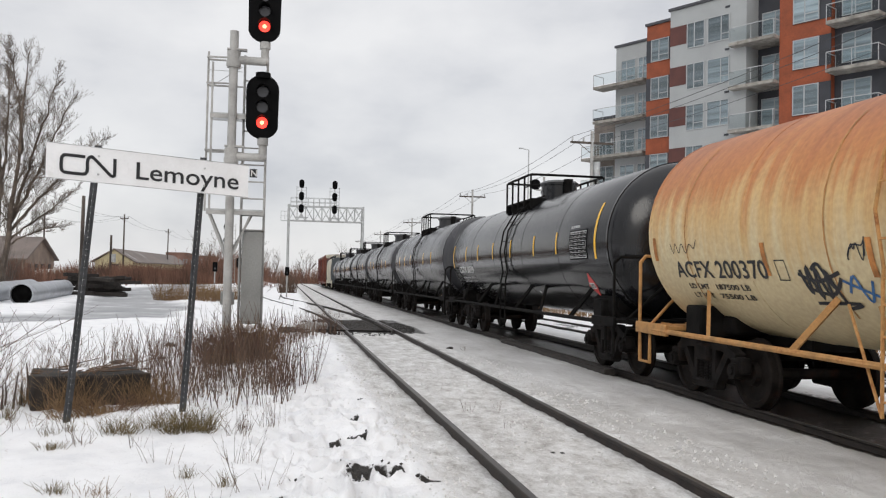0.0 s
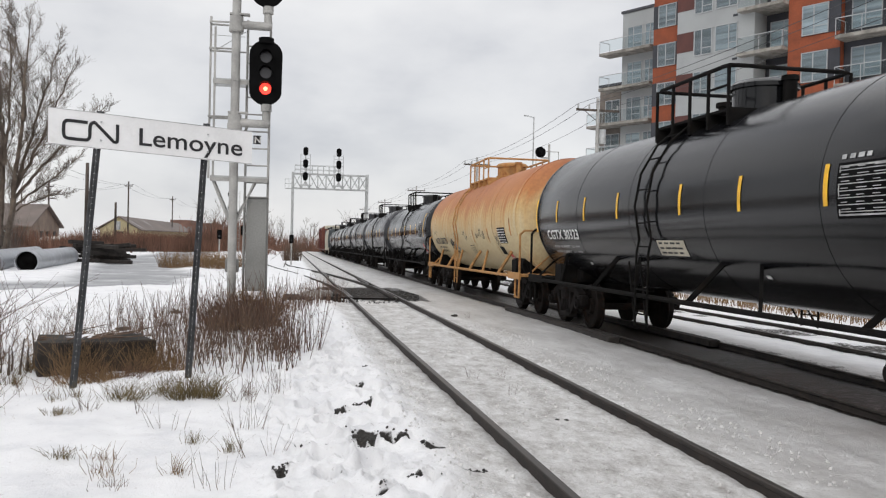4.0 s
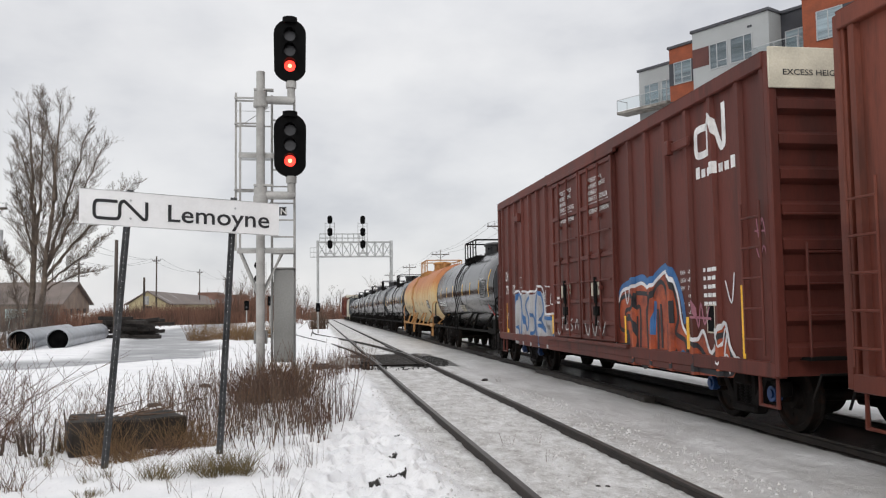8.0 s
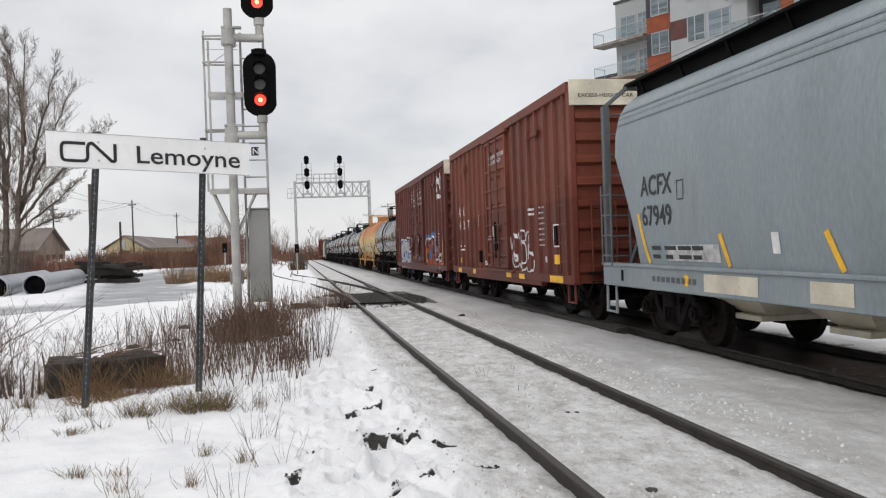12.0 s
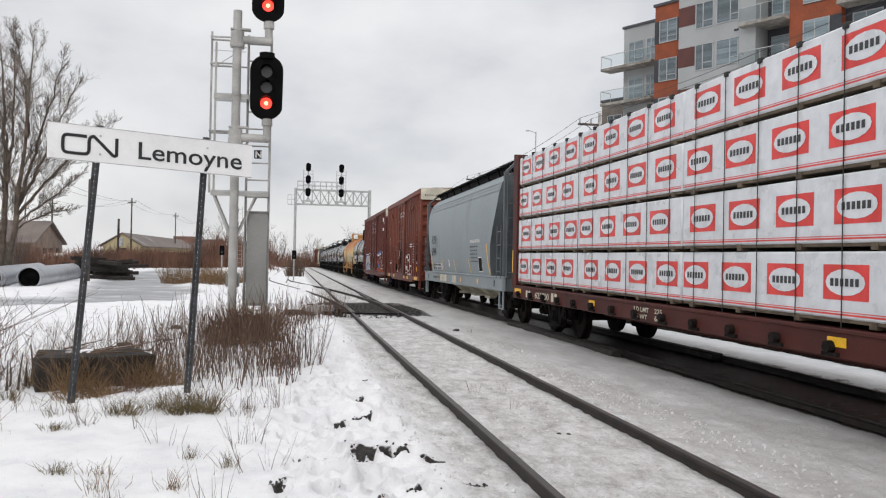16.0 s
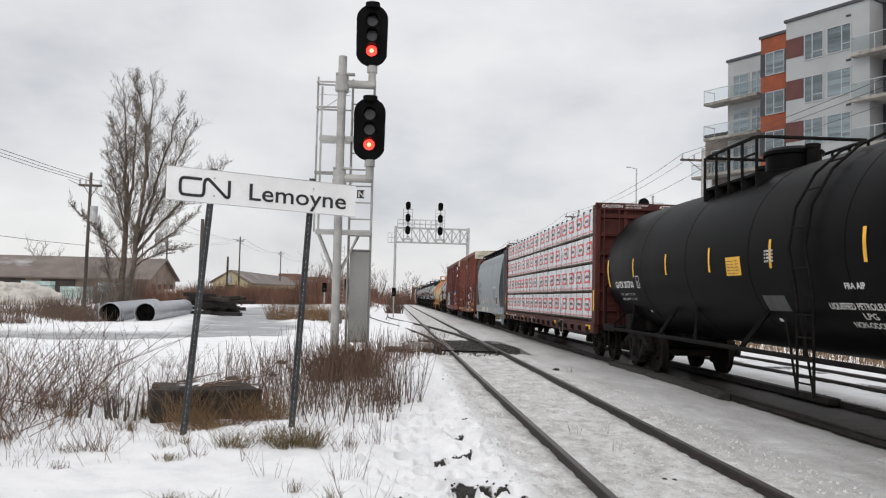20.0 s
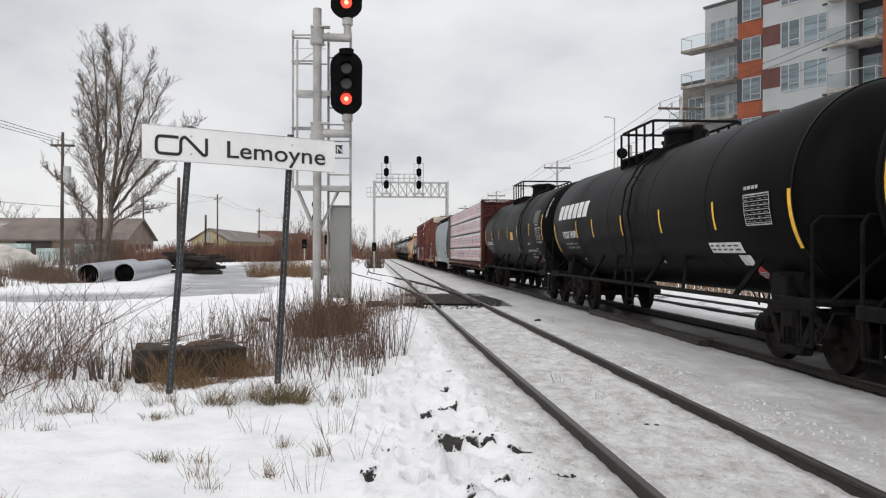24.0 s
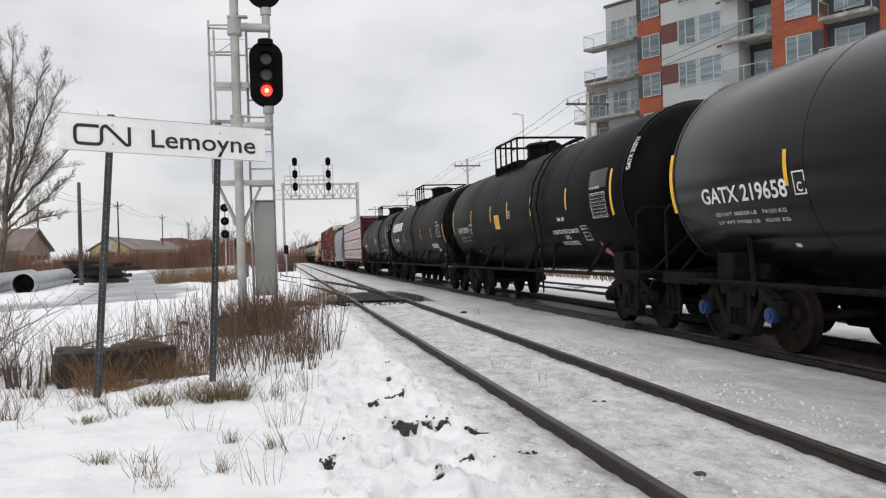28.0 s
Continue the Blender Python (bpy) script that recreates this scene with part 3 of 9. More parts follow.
def ground_fields(x, y):
    """Height, ice, cinder and road masks at points x, y."""
    r = np.hypot(x, y - 8)
    plan_x = x
    x = x - DRIFT * bend(y) * ease(x, -3.0, -1.5)
    near = 1 - ease(r, 25, 70)
    snow = 0.05 + 0.14 * (fbm(x * 0.35, y * 0.35, 3) - 0.5) + 0.07 * (fbm(x * 1.3, y * 1.3, 9) - 0.5) + 0.055 * (fbm(x * 3.6, y * 3.6, 21, 3) - 0.5)
    bed = -0.015 + 0.035 * (fbm(x * 1.8, y * 1.2, 31) - 0.5) + 0.04 * (fbm(x * 7, y * 6, 35, 4) - 0.5)
    edge = 0.18 * (fbm(x * 0.8, y * 0.8, 44) - 0.5)
    k_bed = ease(x + 1.6 * edge, -0.80, -0.30)
    z = snow * (1 - k_bed) + bed * k_bed
    lump = fbm(x * 5.2, y * 5.2, 71, 3)
    lump_z = 0.20 * np.clip(lump - 0.46, 0, 1) * (ease(x, -2.6, -1.7) * (1 - ease(x, -0.75, -0.35)))
    z = z + lump_z
    trod = ease(x, -2.4, -1.8) * (1 - ease(x, -0.7, -0.2))
    z = z + (1 - k_bed) * (0.010 + 0.030 * trod) * (fbm(x * 9, y * 8, 73, 4) - 0.5) * 2 * near
    mid = ease(x + edge, 2.1, 2.7) * (1 - ease(x + edge, 10.5, 11.5))
    z = z - 0.02 * mid
    under = ease(x + 0.5 * edge, 4.0, 4.4) * (1 - ease(x, 6.4, 6.9))
    z = z - 0.05 * under
    z = z - 0.05 * ease(x, 7.2, 7.8)
    z = z + 0.30 * np.exp(-(((x + 2.75) / 1.1) ** 2 + ((y - 13.9) / 1.3) ** 2))
    z = z + 0.10 * np.exp(-(((x + 3.1) / 0.8) ** 2 + ((y - 9.0) / 0.9) ** 2))
    for px, py, a, b, d in PRINTS:
        q = ((x - px) / a) ** 2 + ((y - py) / b) ** 2
        z = z - 1.35 * d * np.exp(-q ** 3) + 0.30 * d * np.exp(-((q - 1.9) / 0.7) ** 2)
    cind = np.zeros_like(x)
    ragged = fbm(x * 7, y * 7, 88, 4)
    for px, py, a, b in CINDERS:
        q = np.sqrt(((x - px) / a) ** 2 + ((y - py) / b) ** 2) + 1.1 * (ragged - 0.5)
        m = 1 - ease(q, 0.75, 1.05)
        cind = np.maximum(cind, m)
        z = z - 0.03 * m
    z = z - lump_z * cind
    sw = (1 - ease(np.abs(y - 28.6) + 4 * (fbm(x * 0.9, y * 0.9, 52) - 0.5), 3.3, 4.3)) * ease(x, -0.75, -0.4) * (1 - ease(x + 0.5 * edge, 2.3, 2.8))
    cind = np.maximum(cind, sw)
    z = z - 0.06 * sw
    z = z + 0.10 * np.exp(-(((x - 2.15) / 0.45) ** 2 + ((y - 27.3) / 2.6) ** 2)) * (0.4 + fbm(x * 6, y * 6, 5))
    cind = np.maximum(cind, 0.95 * np.exp(-((((x - 2.15) / 0.5) ** 2 + ((y - 27.3) / 2.4) ** 2) ** 2)))
    # bed under the train: dark wet cinders, with the cars' shade painted in
    dark = ease(x + 0.5 * edge, 4.16, 4.36) * (1 - ease(x + edge, 6.25, 6.65))
    dark = dark * (0.62 + 0.38 * ease(fbm(x * 2.2, y * 0.9, 63), 0.32, 0.5))
    dark = np.maximum(dark, 0.55 * ease(x, 7.85, 8.05) * (1 - ease(x, 9.7, 9.9)) * ease(fbm(x * 1.5, y * 0.7, 64), 0.5, 0.62))
    cind = np.maximum(cind, dark)
    ice = k_bed * (1 - ease(x + edge, 6.6, 7.2))
    x = plan_x
    best = np.full_like(x, 1e9)
    for (ax, ay), (bx_, by_) in zip(ROAD, ROAD[1:]):
        t = np.clip(((x - ax) * (bx_ - ax) + (y - ay) * (by_ - ay)) / ((bx_ - ax) ** 2 + (by_ - ay) ** 2), 0, 1)
        best = np.minimum(best, np.hypot(x - ax - t * (bx_ - ax), y - ay - t * (by_ - ay)))
    road = 1 - ease(best + 2.2 * (fbm(x * 0.35, y * 0.25, 12) - 0.5), 1.6, 2.7)
    z = z - 0.10 * road * (1 - k_bed)
    scrub = ease(np.hypot(x * 0.9, y), 70, 110) * 0.5 * ease(np.abs(x - 3), 9, 16)
    z = z * (0.35 + 0.65 * near) - 0.0
    glaze = ice * ease(x - DRIFT * bend(y) + edge, 1.75, 2.3)
    z = z + ground_fall(x, y)
    return z, ice, cind, road, scrub, glaze


def graded(lo, fine_lo, fine_hi, hi, step, grow):
    xs = list(np.arange(fine_lo, fine_hi, step))
    s, v = step, fine_hi
    while v < hi:
        xs.append(v)
        s *= grow
        v += s
    xs.append(hi)
    s, v = step, fine_lo
    while v > lo:
        s *= grow
        v -= s
        xs.insert(0, max(v, lo))
    return np.array(xs)


def ground_material():
    m = bpy.data.materials.new("snow_ice_and_cinders")
    m.use_nodes = True
    n, l = m.node_tree.nodes, m.node_tree.links
    b = n["Principled BSDF"]
    tc = n.new("ShaderNodeTexCoord")

    def tex(scale, detail=5, rough=0.6, stretch=None):
        t = n.new("ShaderNodeTexNoise")
        t.inputs["Scale"].default_value, t.inputs["Detail"].default_value, t.inputs["Roughness"].default_value = scale, detail, rough
        if stretch:
            mp = n.new("ShaderNodeMapping")
            mp.inputs["Scale"].default_value = stretch
            l.new(tc.outputs["Object"], mp.inputs[0])
            l.new(mp.outputs[0], t.inputs["Vector"])
        else:
            l.new(tc.outputs["Object"], t.inputs["Vector"])
        return t.outputs[0]

    def ramp(src, *stops):
        r = n.new("ShaderNodeValToRGB")
        e = r.color_ramp.elements
        e[0].position, e[0].color = stops[0][0], (*stops[0][1], 1)
        e[1].position, e[1].color = stops[-1][0], (*stops[-1][1], 1)
        for p, c in stops[1:-1]:
            k = e.new(p)
            k.color = (*c, 1)
        l.new(src, r.inputs[0])
        return r.outputs[0]

    def mask(name):
        a = n.new("ShaderNodeAttribute")
        a.attribute_name = name
        return a.outputs["Fac"]

    def mix(f, a, c):
        k = n.new("ShaderNodeMixRGB")
        l.new(f, k.inputs[0])
        l.new(a, k.inputs[1])
        l.new(c, k.inputs[2])
        return k.outputs[0]
    snow = ramp(tex(1.6, 9, 0.65), (0.3, (0.73, 0.735, 0.755)), (0.5, (0.85, 0.85, 0.86)), (0.7, (0.90, 0.90, 0.905)))
    spec = ramp(tex(22, 4, 0.7), (0.30, (0.30, 0.27, 0.23)), (0.38, (1, 1, 1)), (1.0, (1, 1, 1)))
    ms = n.new("ShaderNodeMixRGB")
    ms.blend_type, ms.inputs[0].default_value = "MULTIPLY", 0.30
    l.new(snow, ms.inputs[1])
    l.new(spec, ms.inputs[2])
    crust = ramp(tex(3.2, 15, 0.84, (1.0, 0.55, 1)), (0.33, (0.22, 0.20, 0.18)), (0.42, (0.42, 0.405, 0.39)), (0.50, (0.58, 0.57, 0.558)), (0.58, (0.71, 0.706, 0.70)), (0.66, (0.88, 0.88, 0.88)))
    sheet = ramp(tex(1.1, 13, 0.74, (1.1, 0.32, 1)), (0.30, (0.36, 0.35, 0.335)), (0.43, (0.52, 0.508, 0.495)), (0.57, (0.65, 0.642, 0.635)), (0.70, (0.86, 0.86, 0.86)))
    ice = mix(mask("glaze"), crust, sheet)
    grit = ramp(tex(26, 6, 0.75), (0.32, (0.25, 0.22, 0.18)), (0.44, (0.95, 0.95, 0.95)), (0.8, (1, 1, 1)))
    mi = n.new("ShaderNodeMixRGB")
    mi.blend_type, mi.inputs[0].default_value = "MULTIPLY", 0.5
    l.new(ice, mi.inputs[1])
    l.new(grit, mi.inputs[2])
    col = mix(mask("ice"), ms.outputs[0], mi.outputs[0])
    road = ramp(tex(0.55, 7, 0.66, (0.6, 1.0, 1)), (0.33, (0.27, 0.275, 0.285)), (0.55, (0.38, 0.385, 0.395)), (0.72, (0.76, 0.765, 0.77)))
    col = mix(mask("road"), col, road)
    scrub = ramp(tex(0.12, 6), (0.4, (0.12, 0.075, 0.05)), (0.6, (0.6, 0.58, 0.57)))
    col = mix(mask("scrub"), col, scrub)
    cind = ramp(tex(30, 6, 0.75), (0.35, (0.009, 0.008, 0.007)), (0.58, (0.030, 0.025, 0.021)), (0.70, (0.085, 0.07, 0.055)), (0.80, (0.40, 0.39, 0.38)))
    ragged = n.new("ShaderNodeMath")
    ragged.operation = "MULTIPLY_ADD"
    l.new(tex(9, 8, 0.72), ragged.inputs[0])
    ragged.inputs[1].default_value = 1.5
    l.new(mask("cinder"), ragged.inputs[2])
    edge = n.new("ShaderNodeMapRange")
    edge.inputs["From Min"].default_value, edge.inputs["From Max"].default_value = 1.05, 1.30
    l.new(ragged.outputs[0], edge.inputs["Value"])
    col = mix(edge.outputs[0], col, cind)
    l.new(col, b.inputs["Base Color"])
    rr = n.new("ShaderNodeMapRange")
    rr.inputs["To Min"].default_value, rr.inputs["To Max"].default_value = 0.78, 0.36
    l.new(mask("glaze"), rr.inputs["Value"])
    l.new(rr.outputs[0], b.inputs["Roughness"])
    b.inputs["Subsurface Weight"].default_value = 0.0
    h = n.new("ShaderNodeMath")
    h.operation = "MULTIPLY_ADD"
    l.new(tex(11, 10, 0.78), h.inputs[0])
    h.inputs[1].default_value = 1.0
    l.new(tex(45, 4, 0.6), h.inputs[2])
    bp = n.new("ShaderNodeBump")
    bp.inputs["Strength"].default_value, bp.inputs["Distance"].default_value = 0.6, 0.028
    l.new(h.outputs[0], bp.inputs["Height"])
    l.new(bp.outputs[0], b.inputs["Normal"])
    return m


gx = graded(-900, -5.2, 3.2, 900, 0.055, 1.085)
gx = np.concatenate((gx[gx < -2.6], np.arange(-2.6, -0.15, 0.03), np.arange(-0.15, 3.15, 0.045), gx[gx > 3.18]))
gy = graded(-120, 3.2, 12.0, 1600, 0.036, 1.04)
GX, GY = np.meshgrid(gx, gy)
zz, f_ice, f_cind, f_road, f_scrub, f_glaze = ground_fields(GX.ravel(), GY.ravel())
nx, ny = len(gx), len(gy)
idx = np.arange(nx * ny).reshape(ny, nx)
quads = np.stack([idx[:-1, :-1], idx[:-1, 1:], idx[1:, 1:], idx[1:, :-1]], -1).reshape(-1, 4)
gm = bpy.data.meshes.new("ground")
gm.vertices.add(nx * ny)
gm.vertices.foreach_set("co", np.stack([GX.ravel(), GY.ravel(), zz], -1).ravel())
gm.loops.add(quads.size)
gm.loops.foreach_set("vertex_index", quads.ravel())
gm.polygons.add(len(quads))
gm.polygons.foreach_set("loop_start", np.arange(0, quads.size, 4))
gm.update(calc_edges=True)
gm.polygons.foreach_set("use_smooth", [True] * len(quads))
for key, f in (("ice", f_ice), ("cinder", f_cind), ("road", f_road), ("scrub", f_scrub), ("glaze", f_glaze)):
    at = gm.attributes.new(key, "FLOAT", "POINT")
    at.data.foreach_set("value", f.astype(np.float32))
gm.materials.append(ground_material())
tagged(new("ground", gm), "snow-covered ground with footprints, trodden grey ice and dark cinders", "ground", "", "structure")


def ground_z(x, y):
    return float(ground_fields(np.array([float(x)]), np.array([float(y)]))[0][0])


# ---- tracks ----


def rail_pair(track, pts, top, label=""):
    """One rail along the points: web and foot, with the worn head as a strip on top."""
    prof = [(-0.07, -0.17), (0.07, -0.17), (0.07, -0.155), (0.012, -0.13), (0.012, -0.045), (0.036, -0.03), (0.036, -0.004), (-0.036, -0.004), (-0.036, -0.03), (-0.012, -0.045), (-0.012, -0.13), (-0.07, -0.155)]
    head = [(-0.030, -0.006), (0.030, -0.006), (0.026, 0.0), (-0.026, 0.0)]
    for name, pf, mt in (("rail", prof, RAIL_SIDE), ("rail_head", head, RAIL_HEAD)):
        vs, fs = [], []
        k = len(pf)
        for i, p in enumerate(pts):
            a, b = Vector(pts[max(0, i - 1)]), Vector(pts[min(len(pts) - 1, i + 1)])
            d = (b - a).normalized()
            side = Vector((d.y, -d.x))
            vs += [(p[0] + side.x * q + drift(p[1]), p[1] + side.y * q, top + z + fall(p[1])) for q, z in pf]
        for i in range(len(pts) - 1):
            for j in range(k):
                fs.append((i * k + j, i * k + (j + 1) % k, (i + 1) * k + (j + 1) % k, (i + 1) * k + j))
        fs += [tuple(range(k)), tuple(range((len(pts) - 1) * k, len(pts) * k))[::-1]]
        part(name, raw(name, vs, fs, mt), None, track)


def straight(x, y0, y1, wob=0.0):
    return [(x + wob * math.sin(y * 0.31 + x), y) for y in np.concatenate((np.arange(y0, 8, 6.0), np.arange(8, 18, 1.0), np.arange(max(18, y0), y1, 6.0))) if y >= y0] + [(x, y1)]


def curve_pts(p, n=24):
    """A smooth line through a few points."""
    out = []
    for i in range(len(p) - 1):
        a, b, c, d = (Vector(p[max(0, min(len(p) - 1, i + k))]) for k in (-1, 0, 1, 2))
        for s in range(n):
            t = s / n
            out.append(tuple(0.5 * ((2 * b) + (c - a) * t + (2 * a - 5 * b + 4 * c - d) * t * t + (3 * b - a - 3 * c + d) * t ** 3)))
    return out + [tuple(p[-1])]


near_track = thing("railway_track", "single railway track with dark rails half sunk in trodden ice", "railway track", None, "tracks", "structure")
for x in (0.0, 1.51):
    rail_pair(near_track, straight(x, -30, 420, 0.004), 0.10)
mid_track = thing("railway_track", "railway track on dark cinders under the train", "railway track", None, "tracks", "structure")
for x in (4.445, 5.955):
    rail_pair(mid_track, straight(x, -200, 420), 0.03)
far_track = thing("railway_track", "railway track in snow beyond the train", "railway track", None, "tracks", "structure")
for x in (8.1, 9.61):
    rail_pair(far_track, straight(x, -200, 420), 0.0)
left_track = thing("railway_track", "railway track in snow joined by a crossover", "railway track", None, "tracks", "structure")
for x in (-3.75, -2.24):
    rail_pair(left_track, straight(x, 58, 420), 0.06)
crossover = thing("railway_crossover", "crossover rails that leave the track at the switch", "railway track", None, "tracks", "structure")
rail_pair(crossover, curve_pts([(0.04, 24.5), (-0.25, 32), (-1.2, 42.5), (-2.6, 54), (-3.5, 63), (-3.75, 72)]), 0.095)
rail_pair(crossover, curve_pts([(1.47, 27), (1.20, 34), (0.30, 44), (-1.1, 55), (-2.0, 63), (-2.24, 72)]), 0.095)
rail_pair(crossover, [(0.10, 40.5), (0.10, 47.5)], 0.09)
rail_pair(crossover, [(1.41, 33), (1.41, 39)], 0.09)
bm = bmesh.new()
for x in (0.09, 1.42):
    beam(bm, (x + drift(23.8), 23.8, 0.045 + fall(23.8)), (x + drift(31), 31.0, 0.045 + fall(31)), 0.04, 0.09)
part("switch_blade", bm, RAIL_HEAD, crossover)
guard = thing("railway_guard_timber", "dark timber laid beside the rail", "timber", pose(4.17 + drift(17), 19.5, -0.1 + fall(17), math.degrees(-FALL), 0, math.degrees(-DRIFT)))
bm = bmesh.new()
bx(bm, -0.11, 0.11, -6.0, 1.5, 0.0, 0.13, 0.02)
part("timber", bm, TIE_WOOD, guard)
bm = bmesh.new()
bx(bm, 1.62, 1.84, -6.5, 6.0, 0.0, 0.13, 0.02)
part("timber", bm, TIE_WOOD, guard)

# ---- switch machine and the timbers round it ----
sw = thing("switch_machine", "grey switch machine on dark timbers beside the rail", "switch machine", pose(-0.85 + drift(23.4), 23.4, fall(23.4)))
for k, (x, y, w, d, h, r) in enumerate(((-0.35, -0.25, 1.5, 0.24, 0.16, 4), (-0.35, 0.45, 1.5, 0.24, 0.16, -3), (0.1, 0.1, 0.9, 0.22, 0.22, 10))):
    bm = bmesh.new()
    bx(bm, -w / 2, w / 2, -d / 2, d / 2, -0.05, h, 0.02)
    part("timber", bm, TIE_WOOD, sw, "", pose(x, y, 0, 0, 0, r))
bm = bmesh.new()
bx(bm, -0.30, 0.30, -0.20, 0.22, 0.12, 0.32, 0.04)
bx(bm, -0.62, -0.30, -0.12, 0.12, 0.12, 0.26, 0.04)
part("housing", bm, POLE_GREY, sw)
bm = bmesh.new()
plate(bm, [(-0.55, -0.35, 0.10), (-0.05, -0.42, 0.10), (0.02, -0.28, 0.30), (-0.45, -0.22, 0.28)], (0, 0.02, 0.02))
part("cover", bm, POLE_GREY, sw)
bm = bmesh.new()
rod(bm, (0.3, 0.05, 0.10), (2.2, 0.3, 0.06), 0.025, 8)
part("throw_rod", bm, TRUCK, sw)

# ---- station name sign on two leaning perforated posts ----
SIGN_A, SIGN_D = Vector((-4.365, 8.638)), Vector((0.9545, 0.298))
SN = Vector((0.298, -0.9545))
sign = thing("station_sign", "white station name sign on two leaning perforated steel posts", "sign", pose(-3.5, 8.9, -0.05))


def on_sign(u, v, lift=0.0):
    slope = -0.038 * u
    p = SIGN_A + SIGN_D * u + SN * (0.014 + lift)
    return (p.x + 3.5, p.y - 8.9, v + slope + 0.05)


bm = bmesh.new()
a, b = [on_sign(*q, -0.012) for q in ((0, 2.690), (2.185, 2.690), (2.185, 3.078), (0, 3.078))], (SN.x * 0.024, SN.y * 0.024, 0)
plate(bm, a, (-b[0], -b[1], 0))
board = part("board", bm, WHITE_SIGN, sign)
decal("board_edge", [(0.0, 2.185, 2.690, 2.697), (0.0, 2.185, 3.071, 3.078)], DIM_PRINT, sign, lambda u, v, l=0.0: on_sign(u, v, -0.008))
strokes("emblem", [[(0.385, 2.958), (0.20, 2.958), (0.165, 2.945), (0.15, 2.91), (0.15, 2.815), (0.165, 2.78), (0.20, 2.768), (0.36, 2.768), (0.395, 2.782), (0.408, 2.82), (0.408, 2.90), (0.418, 2.945), (0.445, 2.965), (0.475, 2.95), (0.64, 2.79), (0.66, 2.775), (0.683, 2.785), (0.688, 2.81), (0.688, 2.972)]], 0.034, BLACK_PRINT, sign, lambda u, v, l=0.0: on_sign(u, v, -0.006), "black railway emblem as one bent band")
lettering("lettering", "Lemoyne", 0.192, BLACK_PRINT, sign, lambda u, v, l=0.0: on_sign(u, v, -0.006), "black place name", 0.0125, 1.16, 0.895, 2.776)
for u_top, foot in ((0.50, (-4.115, 8.70)), (1.645, (-2.945, 9.06))):
    t = SIGN_A + SIGN_D * (u_top + 0.02) - SN * 0.062
    f = Vector(foot) - SN * 0.062
    p, q = Vector((f.x + 3.5, f.y - 8.9, -0.30)), Vector((t.x + 3.5, t.y - 8.9, 3.15 - 0.03 * u_top))
    d = (q - p).normalized()
    sd = Vector((SIGN_D.x, SIGN_D.y, 0))
    bm = bmesh.new()
    beam(bm, p - sd * 0.022, q - sd * 0.022, 0.012, 0.030)
    beam(bm, p + sd * 0.022, q + sd * 0.022, 0.012, 0.030)
    beam(bm, p + Vector((SN.x, SN.y, 0)) * 0.014, q + Vector((SN.x, SN.y, 0)) * 0.014, 0.050, 0.010)
    post = part("post", bm, POST_STEEL, sign)
    bm = bmesh.new()
    # white discs on the post paint the bright background seen through its holes
    rod(bm, (0, 0, 0), (0.003 * SN.x, 0.003 * SN.y, 0), 0.0095, 8)
    hole = to_mesh("post_hole", bm, WHITE_SIGN)
    n = 44
    for k in range(n):
        c = p + d * (0.42 + k * ((q - p).length - 0.5) / n) + Vector((SN.x, SN.y, 0)) * 0.0205
        part("post_hole", hole, None, post, "", pose(*c))
    for v in (2.78, 2.98):
        bm = bmesh.new()
        c = Vector(on_sign(u_top + 0.02, v, -0.004))
        rod(bm, c, c + Vector((SN.x, SN.y, 0)) * 0.008, 0.012, 8)
        part("bolt", bm, GALV, sign)

# ---- colour light signal mast ----
mast = thing("signal_mast", "grey signal mast with two black heads showing red lights", "railway signal", pose(-2.745, 13.96, 0.28))
MZ = -0.28


def mp_(x, y, z):
    return (x + 2.745, y - 13.96, z + MZ)


